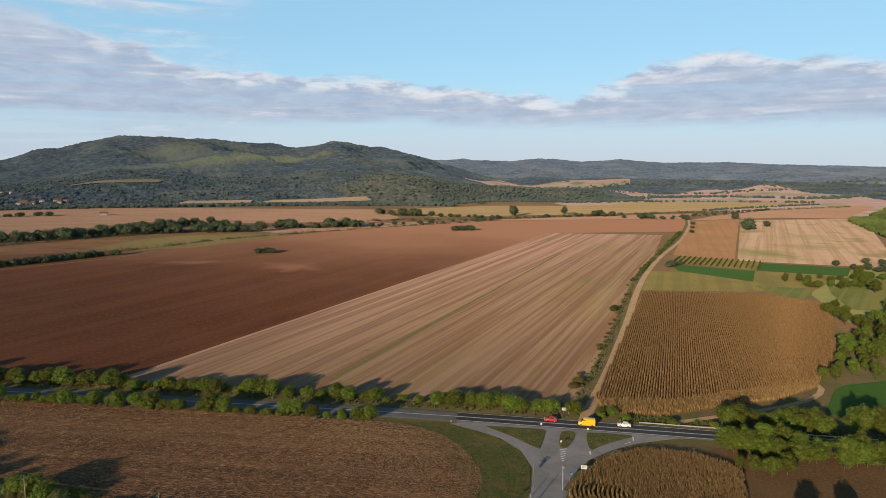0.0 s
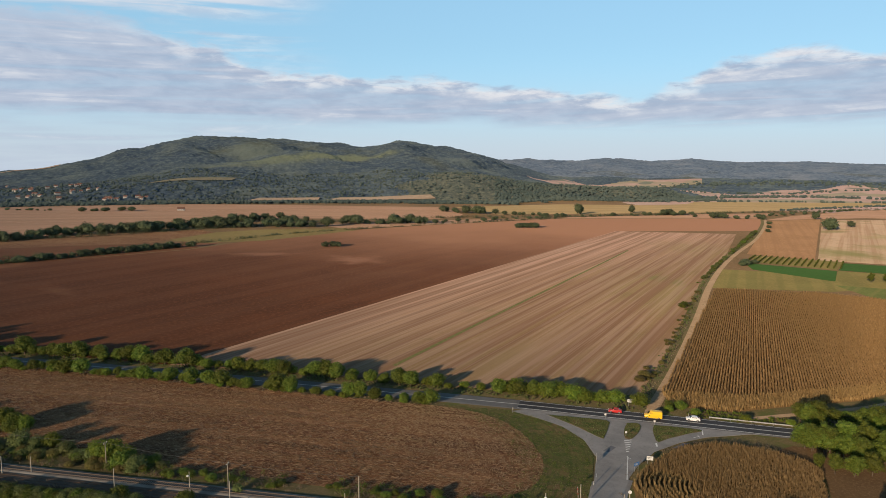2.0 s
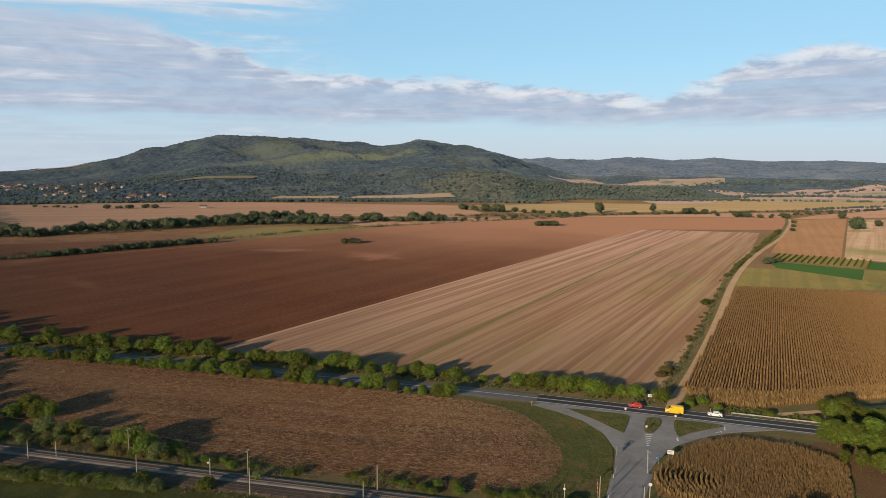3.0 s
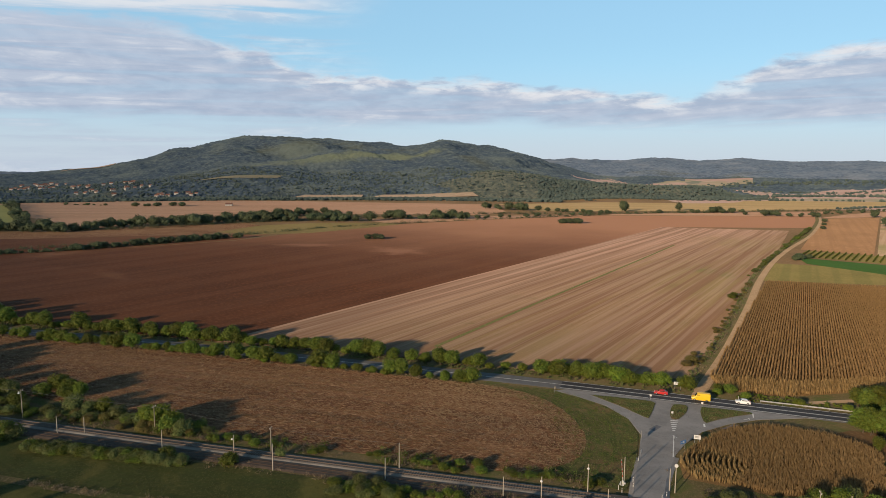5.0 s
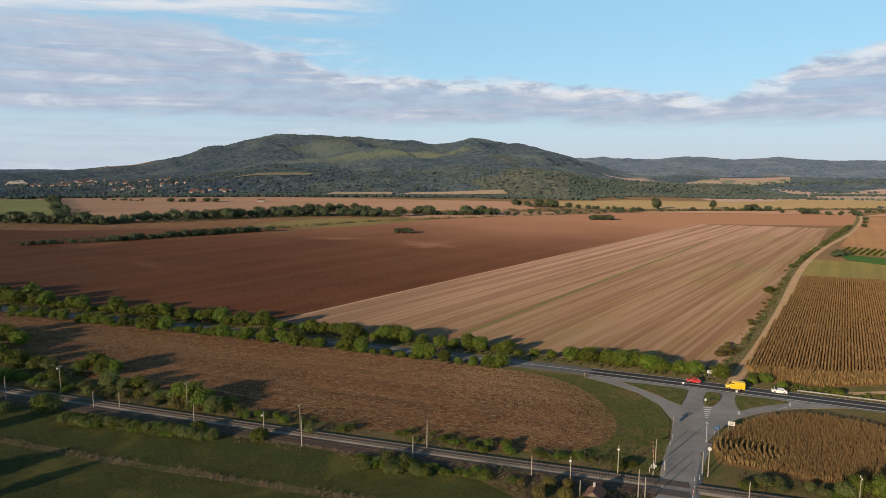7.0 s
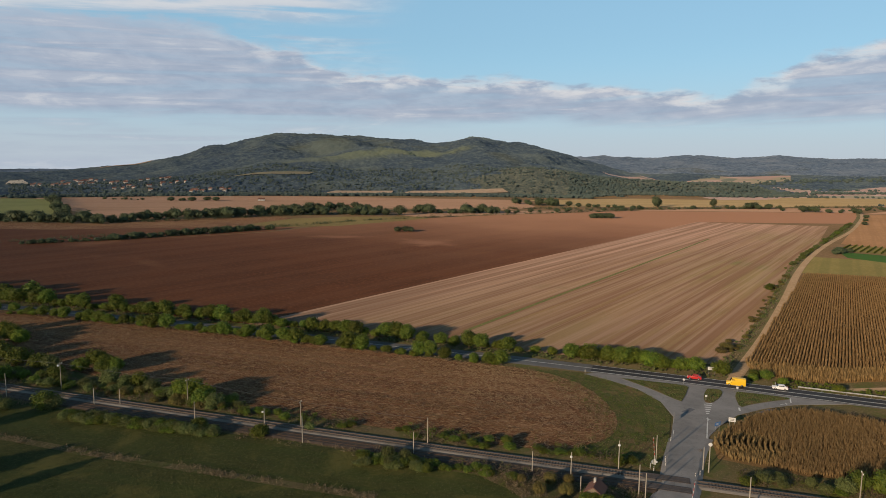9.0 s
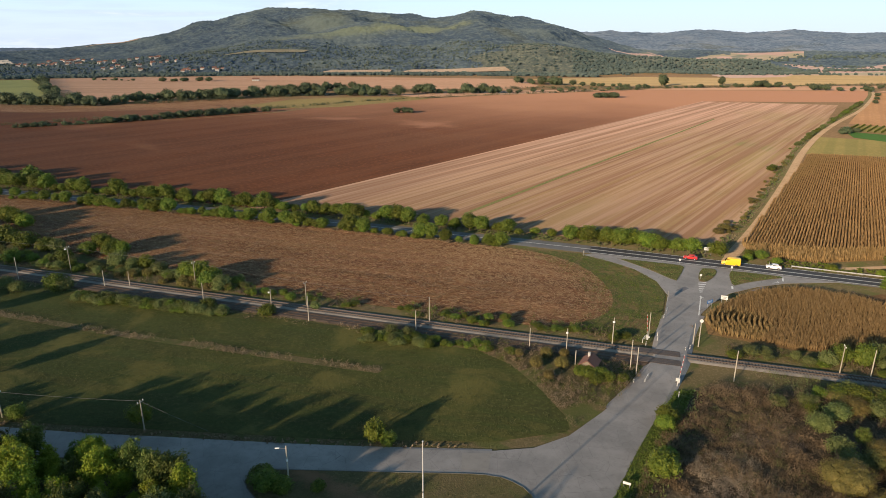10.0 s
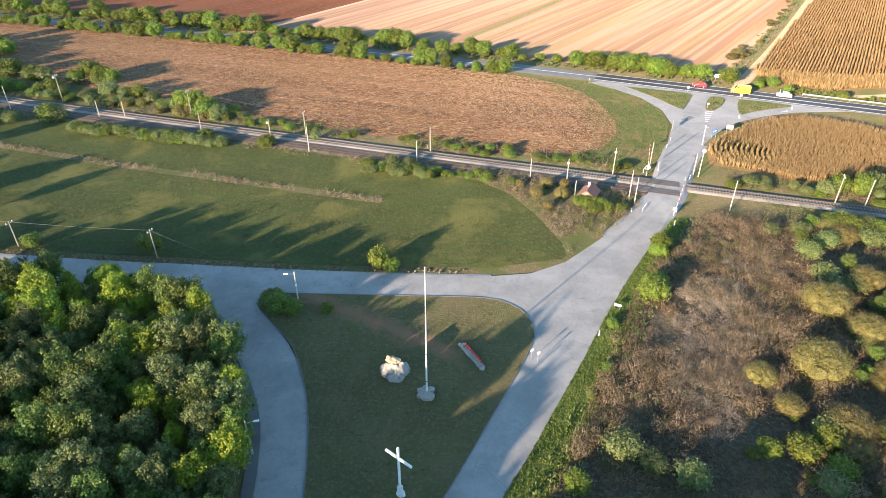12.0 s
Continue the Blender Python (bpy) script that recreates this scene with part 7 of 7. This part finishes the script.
def guard_rail():
    g = thing("guard_rail", pose(0, 0, 0), "long pale steel guard rail along the main road", "guard rail")
    line = beside([q for q in MAIN if 101 < q.x < 175], 5.0)
    bm = bmesh.new()
    rows = []
    for q in line:
        rows.append([bm.verts.new((q.x, q.y, z)) for z in (0.45, 0.58, 0.72, 0.85)])
    for a, b in zip(rows, rows[1:]):
        for k in range(3):
            bm.faces.new((a[k], b[k], b[k + 1], a[k + 1]))
    bmesh.ops.solidify(bm, geom=bm.faces[:], thickness=0.06)
    part("beam", bm, sign_white, g)
    for q in line:
        bm = bmesh.new()
        box(bm, (q.x, q.y + 0.1, 0.4), (0.12, 0.1, 0.9), bevel=0.01)
        part("post", bm, grey_metal, g)


guard_rail()

# ---- on the island: flagpole, boulder, cross, lettered slab ----
stone = plain("pale grey field stone", (0.378, 0.349, 0.307), 0.95, vary=0.7, scale=1.2)
sandstone = plain("beige sandstone", (0.40, 0.30, 0.19), 0.9, vary=0.3, scale=2)


def boulder(bm, centre, size, seed, detail=3):
    r = random.Random(seed)
    made = bmesh.ops.create_icosphere(bm, subdivisions=detail, radius=1)
    off = Vector((r.uniform(0, 50), r.uniform(0, 50), r.uniform(0, 50)))
    for v in made["verts"]:
        d = v.co.normalized()
        k = 1 + 0.34 * noise.noise(d * 1.5 + off) + 0.22 * noise.noise(d * 3.6 + off) + 0.10 * noise.noise(d * 8 + off)
        v.co = Vector((d.x * size[0] * k, d.y * size[1] * k, d.z * size[2] * k)) + Vector(centre)


rock = thing("boulder", pose(-6.9, 68.4, 0.16), "large pale boulder on the grass island", "boulder")
bm = bmesh.new()
boulder(bm, (0, 0, 0.9), (1.75, 1.45, 1.75), 4, 4)
boulder(bm, (-0.85, -0.3, 1.1), (1.15, 1.0, 1.25), 9)
boulder(bm, (0.95, -0.4, 1.2), (1.0, 0.9, 1.25), 15)
boulder(bm, (0.1, -0.9, 0.5), (1.3, 0.9, 1.1), 20)
part("stone_mass", bm, stone, rock)
figure = thing("stone_figure", pose(-6.9, 68.4, 2.45, 0, 0, -20), "beige weathered stone figure on a boulder", "sculpture")
bm = bmesh.new()
boulder(bm, (-0.1, 0, 0.35), (1.15, 0.62, 0.5), 31)
boulder(bm, (-0.85, -0.05, 0.75), (0.36, 0.30, 0.36), 32, 2)
for k, s_ in ((-0.55, -0.2), (0.45, -0.25), (0.55, 0.2)):
    rod(bm, (k, s_, -0.35), (k * 0.9, s_ * 0.8, 0.3), 0.13, 0.16, 7)
part("carved_stone", bm, sandstone, figure)
pole = thing("flagpole", pose(-2.2, 64.4, 0.16), "tall slim white flagpole without a flag", "flagpole")
bm = bmesh.new()
rod(bm, (0, 0, 0), (0, 0, 7.5), 0.13, 0.11, 12)
rod(bm, (0, 0, 7.5), (0, 0, 14.5), 0.10, 0.08, 12)
rod(bm, (0, 0, 14.5), (0, 0, 21.4), 0.07, 0.045, 10)
shaft = part("shaft", bm, white_paint, pole)
bm = bmesh.new()
for z in (2.6, 7.5, 14.5):
    rod(bm, (0, 0, z - 0.1), (0, 0, z + 0.1), 0.15 - z * 0.004, 0.15 - z * 0.004, 12)
part("collar", bm, wire_mat, shaft, "dark metal collars")
bm = bmesh.new()
bmesh.ops.create_uvsphere(bm, u_segments=12, v_segments=8, radius=0.12, matrix=Matrix.Translation((0, 0, 21.5)))
part("finial", bm, grey_metal, shaft)
for k in range(7):
    a = k * 0.9
    heap = thing("base_stone", pose(-2.2 + 0.85 * math.cos(a) * (k > 0), 64.4 + 0.85 * math.sin(a) * (k > 0), 0.16, 0, 0, 40 * k), "pale field stone heaped round the flagpole", "stone", "stones round the flagpole")
    bm = bmesh.new()
    boulder(bm, (0, 0, 0.3), (0.62, 0.55, 0.5), 40 + k, 2)
    part("stone_mass", bm, stone, heap)
cross = thing("wayside_cross", pose(-5.0, 48.6, 0.16, 0, 0, math.degrees(math.atan2(-2.5, 3.1))), "tall white wayside cross on the grass island", "cross")
bm = bmesh.new()
box(bm, (0, 0, 3.9), (0.24, 0.24, 7.8), bevel=0.03)
part("upright", bm, sign_white, cross)
bm = bmesh.new()
box(bm, (0, 0, 6.0), (4.0, 0.246, 0.28), bevel=0.03)
part("crossbeam", bm, sign_white, cross)
bm = bmesh.new()
box(bm, (0, 0, 0.55), (0.55, 0.55, 1.1), bevel=0.05)
boulder(bm, (0.3, -0.2, 0.15), (0.6, 0.5, 0.4), 60, 2)
part("plinth", bm, white_paint, cross)
slab = thing("lettered_slab", pose(4.4, 72.2, 0.16, 0, 0, math.degrees(math.atan2(-5.3, 3.0))), "long pale slab with a row of red letters", "monument")
bm = bmesh.new()
box(bm, (0, 0, 0.18), (6.1, 0.8, 0.46), bevel=0.08)
for k in range(9):
    boulder(bm, (-2.9 + k * 0.72, -0.18, 0.16), (0.5, 0.36, 0.3), 80 + k, 2)
part("slab", bm, stone, slab)
for k in range(8):
    bm = bmesh.new()
    box(bm, (-2.2 + k * 0.62, 0.2, 0.66), (0.42, 0.13, 0.46), bevel=0.03)
    part("letter", bm, sign_red, slab, "red bar for an unreadable letter")


# ---- vehicles ----
rubber = plain("black rubber", (0.02, 0.02, 0.02), 0.85, vary=0.2)
glass = plain("tinted car glass", (0.02, 0.025, 0.03), 0.08, vary=0.1, spec=0.7)
lamp_glass = plain("clear lamp glass", (0.6, 0.6, 0.58), 0.15, vary=0.05)
tail_glass = plain("red lamp glass", (0.4, 0.02, 0.02), 0.2, vary=0.05)


def loft(bm, sections):
    """A closed body from cross-sections (x, half width, low, high), with a narrower top."""
    rings = []
    for x, w, lo, hi in sections:
        rings.append([bm.verts.new(p) for p in ((x, -w, lo), (x, -w, lo + (hi - lo) * 0.55), (x, -w * 0.88, hi - 0.04), (x, -w * 0.7, hi), (x, w * 0.7, hi), (x, w * 0.88, hi - 0.04), (x, w, lo + (hi - lo) * 0.55), (x, w, lo))])
    for a, b in zip(rings, rings[1:]):
        for k in range(8):
            bm.faces.new((a[k], a[(k + 1) % 8], b[(k + 1) % 8], b[k]))
    bm.faces.new(rings[0])
    bm.faces.new(rings[-1])


def vehicle(name, x, y, turn, paint_mat, sections, panes, long, wide, wheel_x, label, category, z=0.17):
    v = thing(name, pose(x, y, z, 0, 0, turn), label, category)
    bm = bmesh.new()
    loft(bm, sections)
    body = part("body", bm, paint_mat, v, smooth=False)
    for where, centre, size, tilt in panes:
        bm = bmesh.new()
        box(bm, centre, size, tilt, 0.015)
        part(where, bm, glass, body, "dark tinted glass")
    for k in wheel_x:
        for s in (-1, 1):
            bm = bmesh.new()
            rod(bm, (k, s * (wide / 2 - 0.20), 0.33), (k, s * (wide / 2 + 0.01), 0.33), 0.33, 0.33, 18)
            wheel = part("wheel", bm, rubber, v)
            bm = bmesh.new()
            rod(bm, (k, s * (wide / 2 - 0.02), 0.33), (k, s * (wide / 2 + 0.025), 0.33), 0.20, 0.19, 14)
            part("rim", bm, grey_metal, wheel, "grey metal rim")
    for s in (-1, 1):
        bm = bmesh.new()
        box(bm, (-long / 2 + 0.03, s * wide * 0.36, 0.8), (0.12, 0.32, 0.2), bevel=0.03)
        part("headlight", bm, lamp_glass, v)
        bm = bmesh.new()
        box(bm, (long / 2 - 0.02, s * wide * 0.42, 0.95), (0.08, 0.16, 0.35), bevel=0.02)
        part("tail_light", bm, tail_glass, v)
        bm = bmesh.new()
        box(bm, (-long * 0.22, s * (wide / 2 + 0.08), 1.15), (0.12, 0.22, 0.2), bevel=0.03)
        part("mirror", bm, rubber, v)
    for end in (-1, 1):
        bm = bmesh.new()
        box(bm, (end * (long / 2 - 0.02), 0, 0.45), (0.14, wide * 0.94, 0.26), bevel=0.04)
        part("bumper", bm, rubber if "van" in name else paint_mat, v)
    return v


yellow = plain("yellow van paint", (0.80, 0.50, 0.02), 0.35, vary=0.08)
VAN = [(-2.75, 0.80, 0.40, 0.85), (-2.6, 0.92, 0.32, 1.10), (-1.75, 0.98, 0.30, 1.30), (-1.05, 0.98, 0.30, 2.28), (-0.5, 0.98, 0.30, 2.45), (2.5, 0.98, 0.30, 2.45), (2.72, 0.94, 0.36, 2.32)]
ROAD_TURN = math.degrees(math.atan2(-0.40, 1))
vehicle("delivery_van", 90.3, 190.4, ROAD_TURN, yellow, VAN,
        [("windscreen", (-1.44, 0, 1.78), (0.05, 1.5, 1.0), (0, 35, 0)), ("side_window", (-0.75, -0.90, 1.72), (0.9, 0.06, 0.62), (4, 0, 0)), ("side_window", (-0.75, 0.90, 1.72), (0.9, 0.06, 0.62), (-4, 0, 0))],
        5.5, 1.96, (-1.85, 1.65), "yellow delivery van waiting on the main road", "van", 0.18)
CAR = [(-2.1, 0.72, 0.35, 0.62), (-1.95, 0.84, 0.28, 0.80), (-1.0, 0.88, 0.26, 0.95), (-0.35, 0.86, 0.26, 1.42), (0.2, 0.86, 0.26, 1.48), (1.1, 0.86, 0.26, 1.45), (1.85, 0.84, 0.28, 1.02), (2.08, 0.78, 0.36, 0.92)]
PANES = [("windscreen", (-0.72, 0, 1.22), (0.04, 1.3, 0.62), (0, 54, 0)), ("rear_window", (1.50, 0, 1.24), (0.04, 1.25, 0.60), (0, -58, 0)), ("side_window", (0.35, -0.80, 1.17), (1.5, 0.06, 0.34), (8, 0, 0)), ("side_window", (0.35, 0.80, 1.17), (1.5, 0.06, 0.34), (-8, 0, 0))]
red_car = plain("red car paint", (0.50, 0.03, 0.03), 0.3, vary=0.05)
white_car = plain("white car paint", (0.78, 0.78, 0.78), 0.3, vary=0.05)
vehicle("car", 79.8, 196.2, ROAD_TURN, red_car, CAR, PANES, 4.15, 1.75, (-1.3, 1.3), "small red car on the main road", "car", 0.18)
vehicle("car", 102.2, 187.2, ROAD_TURN, white_car, CAR, PANES, 4.15, 1.75, (-1.3, 1.3), "white car on the main road", "car", 0.18)
